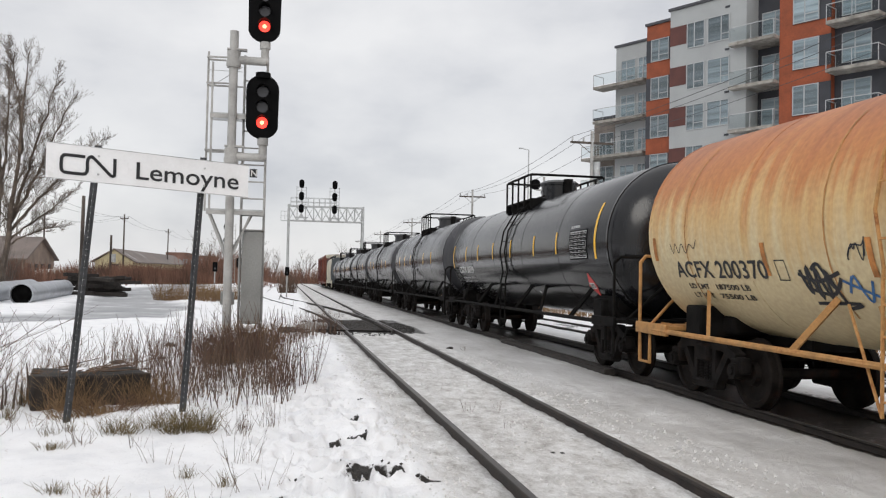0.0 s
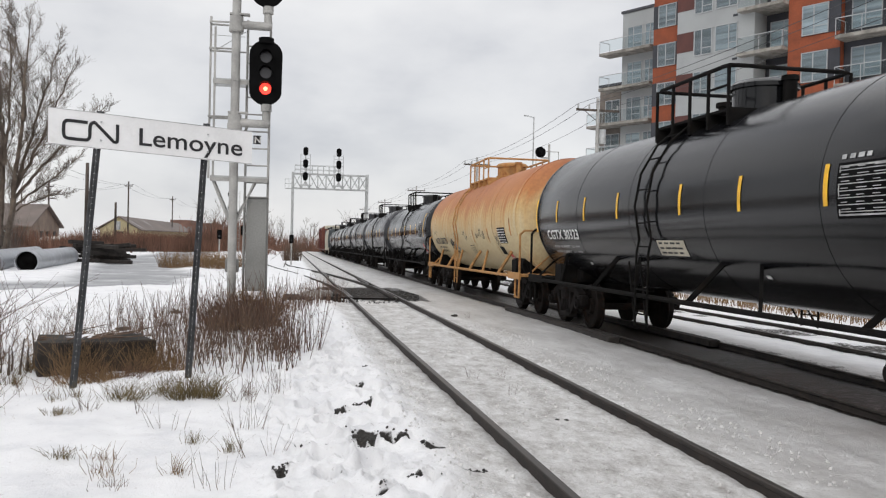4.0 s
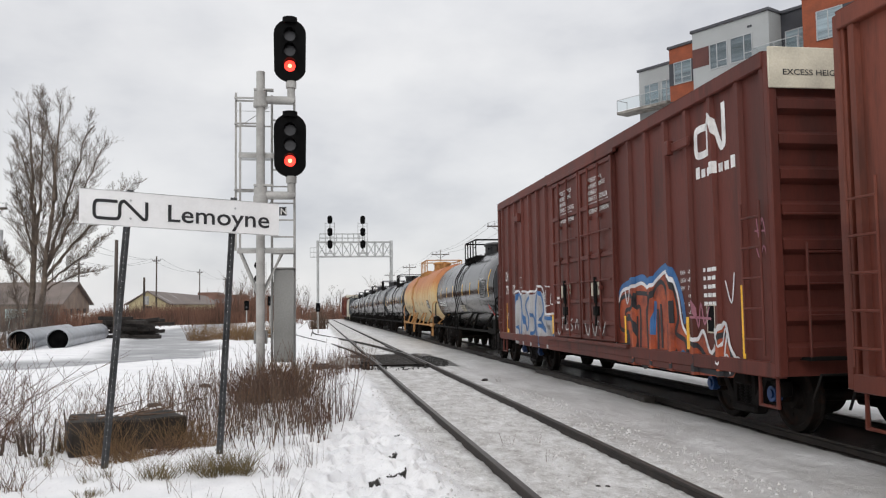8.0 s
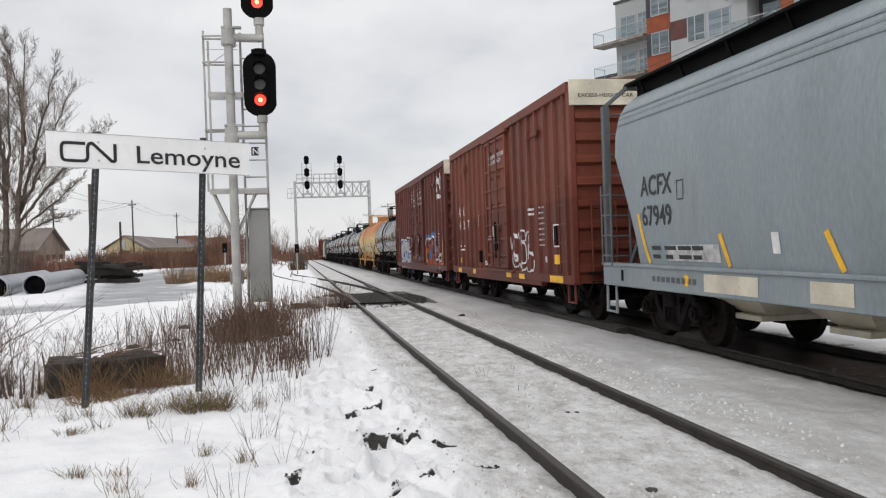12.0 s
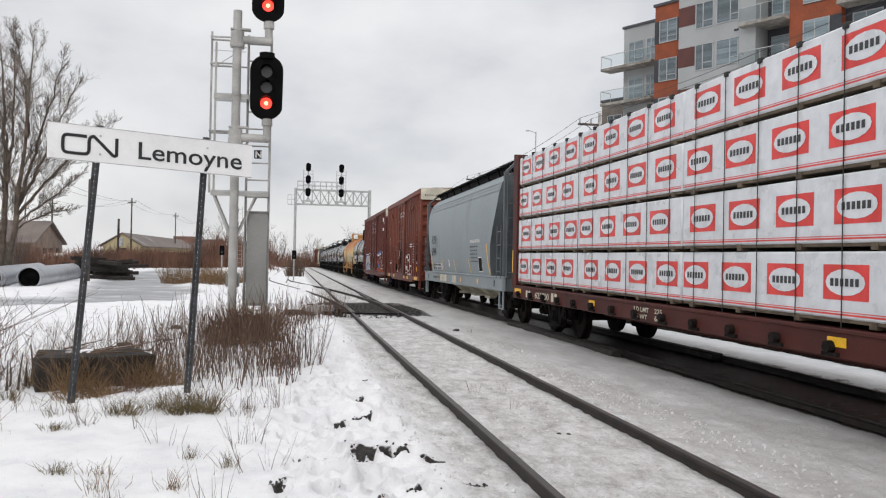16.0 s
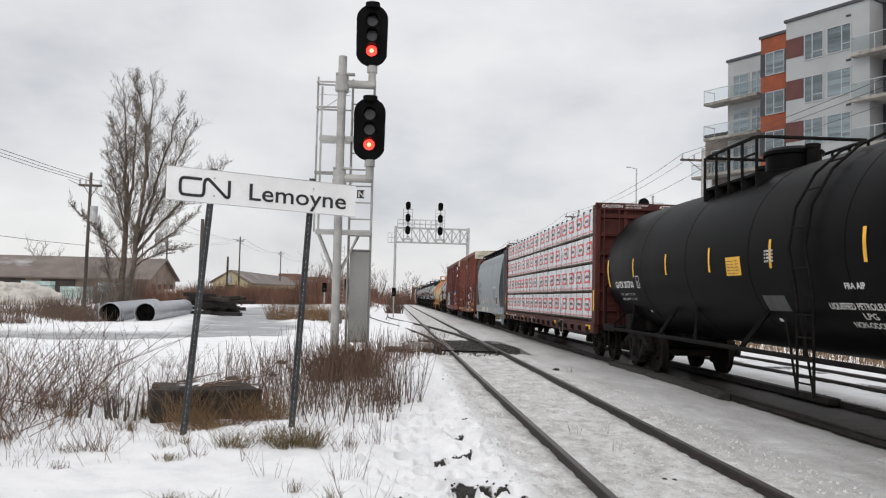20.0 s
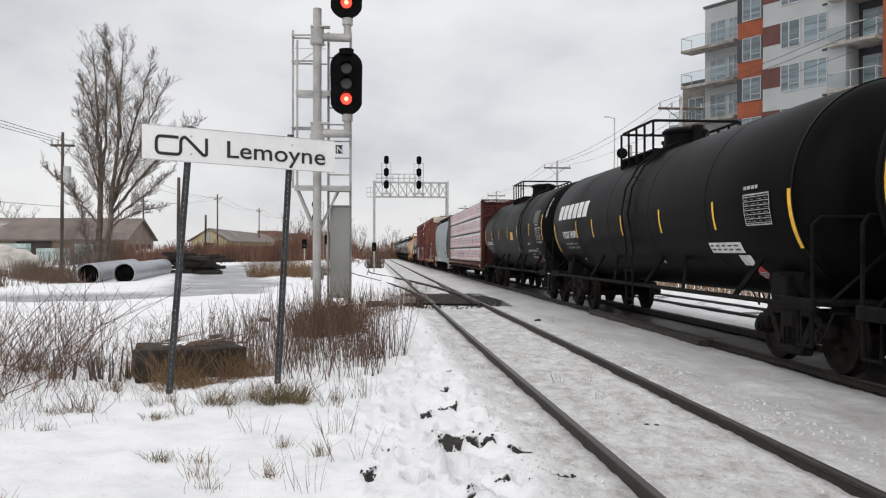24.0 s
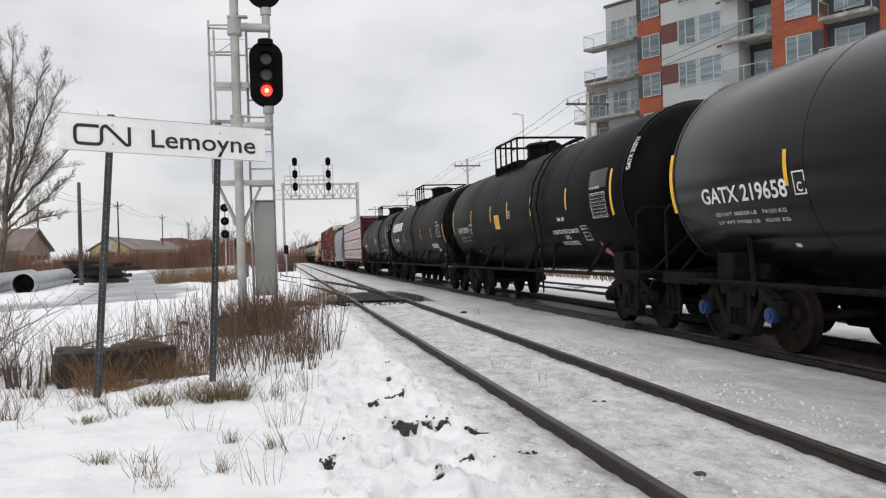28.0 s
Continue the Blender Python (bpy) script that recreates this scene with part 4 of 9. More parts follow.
bm = bmesh.new()
rod(bm, mp_(-2.745, 13.96, 0.30), mp_(-2.745, 13.96, 5.90), 0.075, 20)
for z in (1.0, 2.15, 3.2, 4.42):
    rod(bm, mp_(-2.745, 13.96, z), mp_(-2.745, 13.96, z + 0.03), 0.085, 20)
rod(bm, mp_(-2.745, 13.96, 0.25), mp_(-2.745, 13.96, 0.62), 0.16, 20, 0.08)
part("mast", bm, POLE_GREY, mast)
bm = bmesh.new()
bx(bm, -0.30, 0.30, -0.30, 0.30, -0.30, 0.02, 0.03)
part("foundation", bm, CONCRETE, mast)
for z in (5.40, 3.705):
    bm = bmesh.new()
    rod(bm, mp_(-2.745, 13.96, z - 0.14), mp_(-2.745, 13.96, z + 0.14), 0.115, 20)
    rod(bm, mp_(-2.745, 13.96, z - 0.12), mp_(-2.745, 13.96, z - 0.02), 0.125, 20)
    rod(bm, mp_(-2.7, 13.96, z), mp_(-2.20, 13.96, z), 0.072, 16)
    bmesh.ops.create_icosphere(bm, subdivisions=2, radius=0.076, matrix=Matrix.Translation(mp_(-2.21, 13.96, z)))
    rod(bm, mp_(-2.215, 13.96, z), mp_(-2.215, 13.96, z + 0.30), 0.068, 16)
    rod(bm, mp_(-2.215, 13.96, z + 0.22), mp_(-2.215, 13.96, z + 0.34), 0.092, 16)
    bx(bm, *[q for pr in zip(mp_(-2.86, 13.90, z + 0.16), mp_(-2.52, 14.02, z + 0.19)) for q in pr])
    part("bracket_arm", bm, POLE_GREY, mast)
    # head: tall rounded backplate, three lenses under hoods
    cz = z + 0.30 + 0.585
    pts = []
    for k in range(24):
        a = 2 * math.pi * k / 24
        pts.append((0.283 * math.cos(a), 0.265 * math.sin(a) + (0.30 if math.sin(a) >= 0 else -0.30)))
    bm = bmesh.new()
    plate(bm, [mp_(-2.235 + x, 13.90, cz + y) for x, y in pts], (0, 0.02, 0))
    head_ = part("signal_head", bm, SIGNAL_BLACK, mast, "black oval backplate with three lights")
    bm = bmesh.new()
    bx(bm, *[q for pr in zip(mp_(-2.37, 13.92, cz - 0.48), mp_(-2.10, 14.16, cz + 0.48)) for q in pr], 0.02)
    rod(bm, mp_(-2.235, 13.94, cz + 0.50), mp_(-2.235, 13.94, cz + 0.60), 0.13, 16)
    part("lamp_case", bm, SIGNAL_BLACK, head_)
    for k, (dz, mt) in enumerate(((0.265, LENS_DARK), (-0.005, LENS_DARK), (-0.28, LAMP_RED))):
        bm = bmesh.new()
        rod(bm, mp_(-2.235, 13.898, cz + dz), mp_(-2.235, 13.885, cz + dz), 0.098, 24)
        lens_ = part("lens", bm, mt, head_, "lit red lens" if k == 2 else "dark unlit lens")
        if k == 2:
            bm = bmesh.new()
            rod(bm, mp_(-2.235, 13.884, cz + dz), mp_(-2.235, 13.880, cz + dz), 0.035, 14)
            part("bulb", bm, LAMP_CORE, lens_)
        bm = bmesh.new()
        vs = []
        for j in range(13):
            a = math.pi * (-0.12 + 1.24 * j / 12)
            for rr, yy in ((0.112, 13.90), (0.112, 13.70 + 0.05 * abs(math.cos(a))), (0.106, 13.70 + 0.05 * abs(math.cos(a))), (0.106, 13.90)):
                vs.append(bm.verts.new(mp_(-2.235 + rr * math.cos(a), yy, cz + dz + rr * math.sin(a))))
        for j in range(12):
            for i in range(4):
                bm.faces.new((vs[j * 4 + i], vs[j * 4 + (i + 1) % 4], vs[(j + 1) * 4 + (i + 1) % 4], vs[(j + 1) * 4 + i]))
        part("hood", bm, SIGNAL_BLACK, head_)
# ladder behind the heads, side cage, platforms
bm = bmesh.new()
for x in (-2.56, -2.165):
    rod(bm, mp_(x, 14.22, 0.35), mp_(x, 14.22, 5.55), 0.022, 8)
for k in range(17):
    rod(bm, mp_(-2.56, 14.22, 0.6 + 0.30 * k), mp_(-2.165, 14.22, 0.6 + 0.30 * k), 0.014, 6)
part("ladder", bm, POLE_GREY, mast)
for x, zt in ((-3.195, 5.60), (-3.095, 5.35)):
    bm = bmesh.new()
    beam(bm, mp_(x, 14.0 if x > -3.15 else 14.3, 2.76), mp_(x, 14.0 if x > -3.15 else 14.3, zt), 0.035, 0.035)
    part("cage_upright", bm, POLE_GREY, mast)
for z in (5.46, 5.0, 3.82):
    bm = bmesh.new()
    bar(bm, [mp_(-2.75, 14.06, z), mp_(-3.195, 14.1, z), mp_(-3.195, 14.3, z), mp_(-2.56, 14.3, z)], 0.014)
    part("cage_rail", bm, POLE_GREY, mast)
bm = bmesh.new()
rod(bm, mp_(-3.15, 14.2, 4.95), mp_(-2.6, 14.25, 5.35), 0.007, 5)
rod(bm, mp_(-3.19, 14.2, 5.25), mp_(-2.6, 14.2, 5.25), 0.006, 5)
part("safety_chain", bm, GALV, mast)
for z, x0, x1 in ((4.42, -3.12, -2.50), (2.74, -3.14, -2.17)):
    bm = bmesh.new()
    bx(bm, *[q for pr in zip(mp_(x0, 13.98, z), mp_(x1, 14.55, z + 0.035)) for q in pr])
    deck_ = part("platform", bm, GALV, mast)
    bm = bmesh.new()
    bx(bm, *[q for pr in zip(mp_(x0, 13.95, z - 0.05), mp_(x1, 13.977, z + 0.02)) for q in pr])
    part("platform_edge", bm, POLE_GREY, deck_)
    for k in range(8):
        y = 13.99 + 0.075 * k
        bm = bmesh.new()
        bx(bm, *[q for pr in zip(mp_(x0, y, z + 0.035), mp_(x1, y + 0.012, z + 0.05)) for q in pr])
        part("platform_slat", bm, GALV, deck_)
bm = bmesh.new()
for sx in (-1, 1):
    beam(bm, mp_(-2.745 + sx * 0.36, 14.0, 2.72), mp_(-2.745 + sx * 0.05, 13.97, 1.95), 0.03, 0.03)
    beam(bm, mp_(-2.745 + sx * 0.36, 14.5, 2.72), mp_(-2.745 + sx * 0.05, 14.0, 2.05), 0.03, 0.03)
part("platform_brace", bm, POLE_GREY, mast)
bm = bmesh.new()
bx(bm, *[q for pr in zip(mp_(-2.43, 14.16, 3.375), mp_(-2.30, 14.175, 3.525)) for q in pr])
npl = part("letter_plate", bm, BLACK_PRINT, mast, "small black plate with a white letter")
lettering("lettering", "N", 0.11, WHITE_PRINT, npl, lambda u, v, l=0.0: mp_(-2.415 + u, 14.154, 3.395 + v), bold=0.03)
bm = bmesh.new()
bx(bm, *[q for pr in zip(mp_(-2.525, 14.06, 0.82), mp_(-2.17, 14.42, 2.42)) for q in pr], 0.012)
cab = part("cabinet", bm, CABINET, mast, "tall grey steel cabinet")
bm = bmesh.new()
bx(bm, *[q for pr in zip(mp_(-2.545, 14.03, 2.42), mp_(-2.15, 14.45, 2.445)) for q in pr], 0.006)
part("cabinet_lid", bm, CABINET, cab)
bm = bmesh.new()
bx(bm, *[q for pr in zip(mp_(-2.535, 14.04, 0.79), mp_(-2.16, 14.44, 0.82)) for q in pr], 0.006)
part("cabinet_base", bm, CABINET, cab)
bm = bmesh.new()
for x in (-2.50, -2.20):
    bx(bm, *[q for pr in zip(mp_(x - 0.02, 14.2, 0.30), mp_(x + 0.02, 14.3, 0.80)) for q in pr])
bx(bm, *[q for pr in zip(mp_(-2.56, 14.15, 0.56), mp_(-2.14, 14.35, 0.60)) for q in pr])
part("cabinet_leg", bm, POLE_GREY, mast)
bm = bmesh.new()
bx(bm, *[q for pr in zip(mp_(-2.86, 13.98, 1.12), mp_(-2.63, 14.1, 1.35)) for q in pr], 0.01)
part("junction_box", bm, CABINET, mast)
bm = bmesh.new()
bar(bm, [mp_(-2.70, 14.03, 1.35), mp_(-2.70, 14.03, 3.4), mp_(-2.5, 14.1, 3.7)], 0.018)
part("conduit", bm, POLE_GREY, mast)

# ---- small signals farther along ----


def small_signal(x, y, zs, top, label, r=0.19):
    s = thing("signal_post", label, "railway signal", pose(x, y, 0))
    bm = bmesh.new()
    rod(bm, (0, 0.15, -0.5), (0, 0.15, top), 0.055, 10)
    part("mast", bm, POLE_GREY, s)
    for z in zs:
        bm = bmesh.new()
        rod(bm, (0, 0.02, z), (0, -0.03, z), r * 1.6, 20)
        hd = part("signal_head", bm, SIGNAL_BLACK, s, "round black target")
        bm = bmesh.new()
        rod(bm, (0, -0.03, z), (0, -0.30, z), 0.13, 14)
        part("hood", bm, SIGNAL_BLACK, hd)
        bm = bmesh.new()
        rod(bm, (0, -0.305, z), (0, -0.315, z), 0.06, 12)
        part("lens", bm, LENS_DARK, hd)
    bm = bmesh.new()
    for xx in (0.25, 0.55):
        rod(bm, (xx, 0.2, 0), (xx, 0.2, top), 0.018, 6)
    for k in range(int(top / 0.3)):
        rod(bm, (0.25, 0.2, 0.3 + 0.3 * k), (0.55, 0.2, 0.3 + 0.3 * k), 0.012, 6)
    part("ladder", bm, POLE_GREY, s)
    return s


small_signal(-5.45, 61.4, (4.72, 3.75, 2.8), 5.0, "grey mast with three black signal targets in a column")
for x, y, z in ((-6.3, 61.6, 1.78), (-4.6, 61.2, 2.1), (-1.05, 66.0, 1.55)):
    s = thing("dwarf_signal", "low black dwarf signal on a short post", "railway signal", pose(x, y, 0), "dwarf signals")
    bm = bmesh.new()
    rod(bm, (0, 0, -0.8), (0, 0, z), 0.05, 8)
    part("post", bm, POLE_GREY, s)
    bm = bmesh.new()
    bx(bm, -0.17, 0.17, -0.12, 0.15, z - 0.35, z + 0.35, 0.04)
    hd = part("signal_head", bm, SIGNAL_BLACK, s)
    bm = bmesh.new()
    rod(bm, (0, -0.12, z - 0.12), (0, -0.16, z - 0.12), 0.07, 12)
    part("lens", bm, LENS_DARK, hd)
s = thing("signal_post", "tall grey mast with one round black target beyond the train", "railway signal", pose(12.2, 43.2, 0))
bm = bmesh.new()
rod(bm, (0.45, 0, -0.6), (0.45, 0, 7.2), 0.06, 10)
rod(bm, (0.45, 0, 6.45), (0.0, 0, 6.45), 0.04, 8)
bx(bm, -0.3, 1.0, -0.2, 0.3, 5.9, 5.95)
for xx in (-0.3, 1.0):
    rod(bm, (xx, 0, 5.9), (xx, 0, 6.8), 0.02, 6)
rod(bm, (-0.3, 0, 6.8), (1.0, 0, 6.8), 0.02, 6)
part("mast", bm, POLE_GREY, s)
bm = bmesh.new()
rod(bm, (-0.05, -0.03, 6.75), (-0.05, 0.03, 6.75), 0.30, 20)
rod(bm, (-0.05, -0.03, 6.75), (-0.05, -0.35, 6.75), 0.14, 14)
part("signal_head", bm, SIGNAL_BLACK, s)

# ---- signal bridge over the tracks ----
BRIDGE_EYE = Vector((-1.92, -0.76, 1.75))
gan = thing("signal_bridge", "grey lattice signal bridge carrying black signals over the tracks", "signal bridge", Matrix.Translation(BRIDGE_EYE) @ Matrix.Scale(1.19, 4) @ Matrix.Translation(-BRIDGE_EYE) @ pose(3.15, 88, 0))
GXA, GXB = -3.90, 3.95
for x in (GXA, GXB):
    bm = bmesh.new()
    for dy in (-0.4, 0.4):
        rod(bm, (x, dy, -1.1), (x, dy, 8.55), 0.13, 12)
    for k in range(8):
        z = 0.5 + k
        rod(bm, (x, -0.4, z), (x, 0.4, z + 0.9), 0.035, 6)
    bx(bm, x - 0.4, x + 0.4, -0.7, 0.7, -0.9, -0.35)
    part("post", bm, GALV, gan)
for dy in (-0.45, 0.45):
    bm = bmesh.new()
    for z in (6.86, 8.40):
        beam(bm, (GXA, dy, z), (GXB, dy, z), 0.13, 0.13)
    n = 9
    for k in range(n + 1):
        x = GXA + (GXB - GXA) * k / n
        beam(bm, (x, dy, 6.86), (x, dy, 8.40), 0.07, 0.07)
        if k < n:
            x2 = GXA + (GXB - GXA) * (k + 1) / n
            beam(bm, (x, dy, 6.86), (x2, dy, 8.40), 0.05, 0.05)
            beam(bm, (x2, dy, 6.86), (x, dy, 8.40), 0.05, 0.05)
    part("truss", bm, GALV, gan)
bm = bmesh.new()
bx(bm, GXA - 0.8, GXB, -0.4, 0.4, 6.80, 6.84)
for k in range(10):
    x = GXA + (GXB - GXA) * k / 9
    beam(bm, (x, -0.45, 8.40), (x, 0.45, 8.40), 0.06, 0.06)
part("walkway", bm, GALV, gan)
bm = bmesh.new()
for dy in (-0.5, 0.5):
    for z in (8.85, 9.30):
        rod(bm, (GXA + 0.2, dy, z), (1.1, dy, z), 0.025, 6)
    for k in range(9):
        x = GXA + 0.2 + k * (1.1 - GXA - 0.2) / 8
        rod(bm, (x, dy, 8.4), (x, dy, 9.3), 0.025, 6)
for z in (7.3, 7.8):
    rod(bm, (GXA - 0.8, -0.4, z), (GXA, -0.4, z), 0.025, 6)
for x in (GXA - 0.8, GXA - 0.4):
    rod(bm, (x, -0.4, 6.84), (x, -0.4, 7.8), 0.025, 6)
part("railing", bm, GALV, gan)
for cx in (-2.62, 0.86):
    bm = bmesh.new()
    rod(bm, (cx, -0.6, 7.2), (cx, -0.6, 10.6), 0.06, 8)
    for xx in (cx - 0.5, cx + 0.5):
        rod(bm, (xx, -0.3, 8.4), (xx, -0.3, 10.5), 0.03, 6)
    for k in range(6):
        rod(bm, (cx - 0.5, -0.3, 8.6 + 0.36 * k), (cx + 0.5, -0.3, 8.6 + 0.36 * k), 0.02, 6)
    bx(bm, cx - 0.6, cx + 0.6, -0.7, -0.6, 7.1, 7.25)
    part("signal_ladder", bm, GALV, gan)
    for z in (10.75, 9.45, 8.12):
        bm = bmesh.new()
        plate(bm, [(cx + 0.27 * math.cos(k * math.pi / 8), -0.72, z + 0.27 * math.sin(k * math.pi / 8) + (0.18 if k <= 8 else -0.18)) for k in range(16)], (0, 0.12, 0))
        rod(bm, (cx, -0.72, z + 0.1), (cx, -1.0, z + 0.1), 0.15, 12)
        part("signal_head", bm, SIGNAL_BLACK, gan, "black signal head")

# ---- apartment building beyond the tracks: local u runs along the facade, w outward from it ----
TH = radians(28)
BU, BN, BO = Vector((math.sin(TH), -math.cos(TH), 0)), Vector((-math.cos(TH), -math.sin(TH), 0)), Vector((27.6, 58.0, 0))
FACADE = Matrix(((BU.x, BN.x, 0, BO.x), (BU.y, BN.y, 0, BO.y), (0, 0, 1, 0), (0, 0, 0, 1)))
apt = thing("apartment_building", "modern apartment building clad in grey, burnt orange and charcoal", "building", FACADE)
STOREY, TOP = 3.13, 22.3
ROWS = [TOP - 1.20 - STOREY * k for k in range(7)]
MWIN = {}


def apt_window(wall, u0, u1, z0, z1, w, split=0.42, transom=True):
    """A white framed window set into a wall at depth w: frame, panes and the blind behind."""
    f = 0.06
    bm = bmesh.new()
    bx(bm, u0, u1, w - 0.10, w + 0.03, z0, z0 + f)
    bx(bm, u0, u1, w - 0.10, w + 0.03, z1 - f, z1)
    bx(bm, u0, u0 + f, w - 0.10, w + 0.03, z0 + f, z1 - f)
    bx(bm, u1 - f, u1, w - 0.10, w + 0.03, z0 + f, z1 - f)
    um = u0 + (u1 - u0) * split
    bx(bm, um - 0.035, um + 0.035, w - 0.10, w + 0.02, z0 + f, z1 - f)
    if transom:
        zt = z0 + (z1 - z0) * 0.27
        bx(bm, um + 0.035, u1 - f, w - 0.10, w + 0.02, zt - 0.03, zt + 0.03)
    win = part("window", bm, WIN_FRAME, wall)
    part("pane", raw("pane", [(u0 + f, w, z0 + f), (u1 - f, w, z0 + f), (u1 - f, w, z1 - f), (u0 + f, w, z1 - f)], [(0, 1, 2, 3)], GLASS), None, win).visible_shadow = False
    part("blind", raw("blind", [(u0 + f, w - 0.024, z0 + f), (u1 - f, w - 0.024, z0 + f), (u1 - f, w - 0.024, z1 - f), (u0 + f, w - 0.024, z1 - f)], [(0, 1, 2, 3)], BLIND), None, win)


def apt_balcony(u0, u1, w0, w1, z, both=True):
    bm = bmesh.new()
    bx(bm, u0, u1, w0, w1, z - 0.24, z, 0.02)
    bal = part("balcony", bm, BLD_SLAB, apt)
    for u in (u0 + 0.04, (u0 + u1) / 2, u1 - 0.04):
        bm = bmesh.new()
        bx(bm, u - 0.02, u + 0.02, w1 - 0.06, w1 - 0.02, z, z + 1.05)
        part("railing_post", bm, WIN_FRAME, bal)
    bm = bmesh.new()
    bx(bm, u0 + 0.02, u1 - 0.02, w1 - 0.06, w1 - 0.02, z + 1.05, z + 1.10)
    part("railing", bm, WIN_FRAME, bal)
    for u in (u0 + 0.04, u1 - 0.04):
        bm = bmesh.new()
        bx(bm, u - 0.02, u + 0.02, w0, w1 - 0.06, z + 1.052, z + 1.098)
        bx(bm, u - 0.02, u + 0.02, w0 + 0.02, w0 + 0.06, z, z + 1.06)
        part("side_rail", bm, WIN_FRAME, bal)
    for a, b in ((u0 + 0.06, (u0 + u1) / 2 - 0.03), ((u0 + u1) / 2 + 0.03, u1 - 0.06)):
        part("glass_panel", raw("glass_panel", [(a, w1 - 0.04, z + 0.08), (b, w1 - 0.04, z + 0.08), (b, w1 - 0.04, z + 1.04), (a, w1 - 0.04, z + 1.04)], [(0, 1, 2, 3)], GLASS), None, bal).visible_shadow = False


def apt_block(name, u0, u1, w0, w1, z0, z1, mat_, trim=True):
    bm = bmesh.new()
    bx(bm, u0, u1, w0, w1, z0, z1)
    wall = part(name, bm, mat_, apt)
    if trim:
        bm = bmesh.new()
        bx(bm, u0 - 0.12, u1 + 0.12, w0 - 0.1, w1 + 0.15, z1, z1 + 0.22, 0.02)
        part("roof_trim", bm, ROOF_TRIM, wall)
    return wall


# grey bay with two window columns and brown panels at its edge
s3 = apt_block("grey_wall", 0.0, 6.42, -9, 0.0, -0.5, TOP, BLD_GREY)
for r in ROWS:
    apt_window(s3, 1.52, 3.05, r - 2.0, r - 0.05, 0.05)
    apt_window(s3, 3.30, 5.12, r - 1.95, r - 0.05, 0.05, 0.62)
    bm = bmesh.new()
    bx(bm, -0.01, 1.45, -0.06, 0.03, r - 1.55, r - 0.1)
    part("brown_panel", bm, BLD_BROWN, s3)
    bm = bmesh.new()
    bx(bm, 4.75, 5.1, 0.0, 0.06, r + 0.38, r + 0.52)
    part("vent_cover", bm, BLD_DARK, s3)
# orange bay, set back
s2 = apt_block("orange_wall", -3.62, -0.005, -9, -1.9, -0.5, TOP, BLD_ORANGE)
for r in ROWS:
    bm = bmesh.new()
    bx(bm, -3.64, -0.02, -1.94, -1.87, r - 1.85, r - 0.02)
    inset_ = part("charcoal_band", bm, BLD_DARK, s2)
    apt_window(inset_, -3.15, -1.45, r - 1.85, r - 0.03, -1.84, 0.45)
# grey corner bay with balconies, set back farther
s1 = apt_block("grey_wall", -9.45, -3.64, -16, -5.2, -0.5, TOP, BLD_GREY)
for k, r in enumerate(ROWS):
    apt_window(s1, -8.85, -7.25, r - 2.15, r - 0.1, -5.15, 0.4)
    apt_window(s1, -6.95, -5.9, r - 2.0, r - 0.1, -5.15, 0.5)
    apt_balcony(-10.9, -5.4, -5.2, -3.75, r - 2.35)
# recessed balcony bay
s4 = apt_block("recess_wall", 6.43, 8.93, -9, -1.6, -0.5, TOP, BLD_DARK)
for r in ROWS:
    apt_window(s4, 6.75, 8.75, r - 2.45, r - 0.15, -1.55, 0.5, False)
    apt_balcony(5.45, 8.92, -1.6, 0.75, r - 2.5)
# orange frame bay with charcoal infill, then the long remainder of the block
s5 = apt_block("orange_wall", 8.94, 12.5, -9, 0.02, -0.5, TOP, BLD_ORANGE)
for r in ROWS:
    bm = bmesh.new()
    bx(bm, 9.9, 12.52, -0.02, 0.07, r - 2.02, r + 0.02)
    part("charcoal_band", bm, BLD_DARK, s5)
    apt_window(s5, 9.95, 11.75, r - 2.0, r, 0.12, 0.45)
s6 = apt_block("charcoal_wall", 12.51, 16.0, -9, -0.5, -0.5, TOP, BLD_DARK)
for r in ROWS:
    apt_window(s6, 13.0, 14.9, r - 2.0, r, -0.45, 0.45)
    apt_balcony(12.55, 15.9, -0.5, 0.9, r - 2.5)
s7 = apt_block("orange_wall", 16.01, 26.0, -9, 0.02, -0.5, TOP, BLD_ORANGE)
for r in ROWS:
    for u in (16.8, 19.5, 22.2):
        apt_window(s7, u, u + 1.8, r - 2.0, r, 0.07, 0.45)
s8 = apt_block("grey_wall", 26.01, 44.0, -9, 0.0, -0.5, TOP, BLD_GREY)
for r in ROWS:
    for u in (27, 30, 33, 36, 39):
        apt_window(s8, u, u + 1.8, r - 2.0, r, 0.05, 0.45)
# lower taupe wing at the far end
s0 = apt_block("taupe_wall", -12.9, -9.5, -18, -6.4, -0.5, 16.3, BLD_TAUPE)
for k in range(5):
    z = 15.0 - STOREY * k
    apt_window(s0, -12.2, -10.5, z - 2.1, z, -6.35, 0.45)
    apt_balcony(-13.3, -9.6, -6.4, -5.0, z - 2.4)

# ---- utility poles, lamp and wires ----


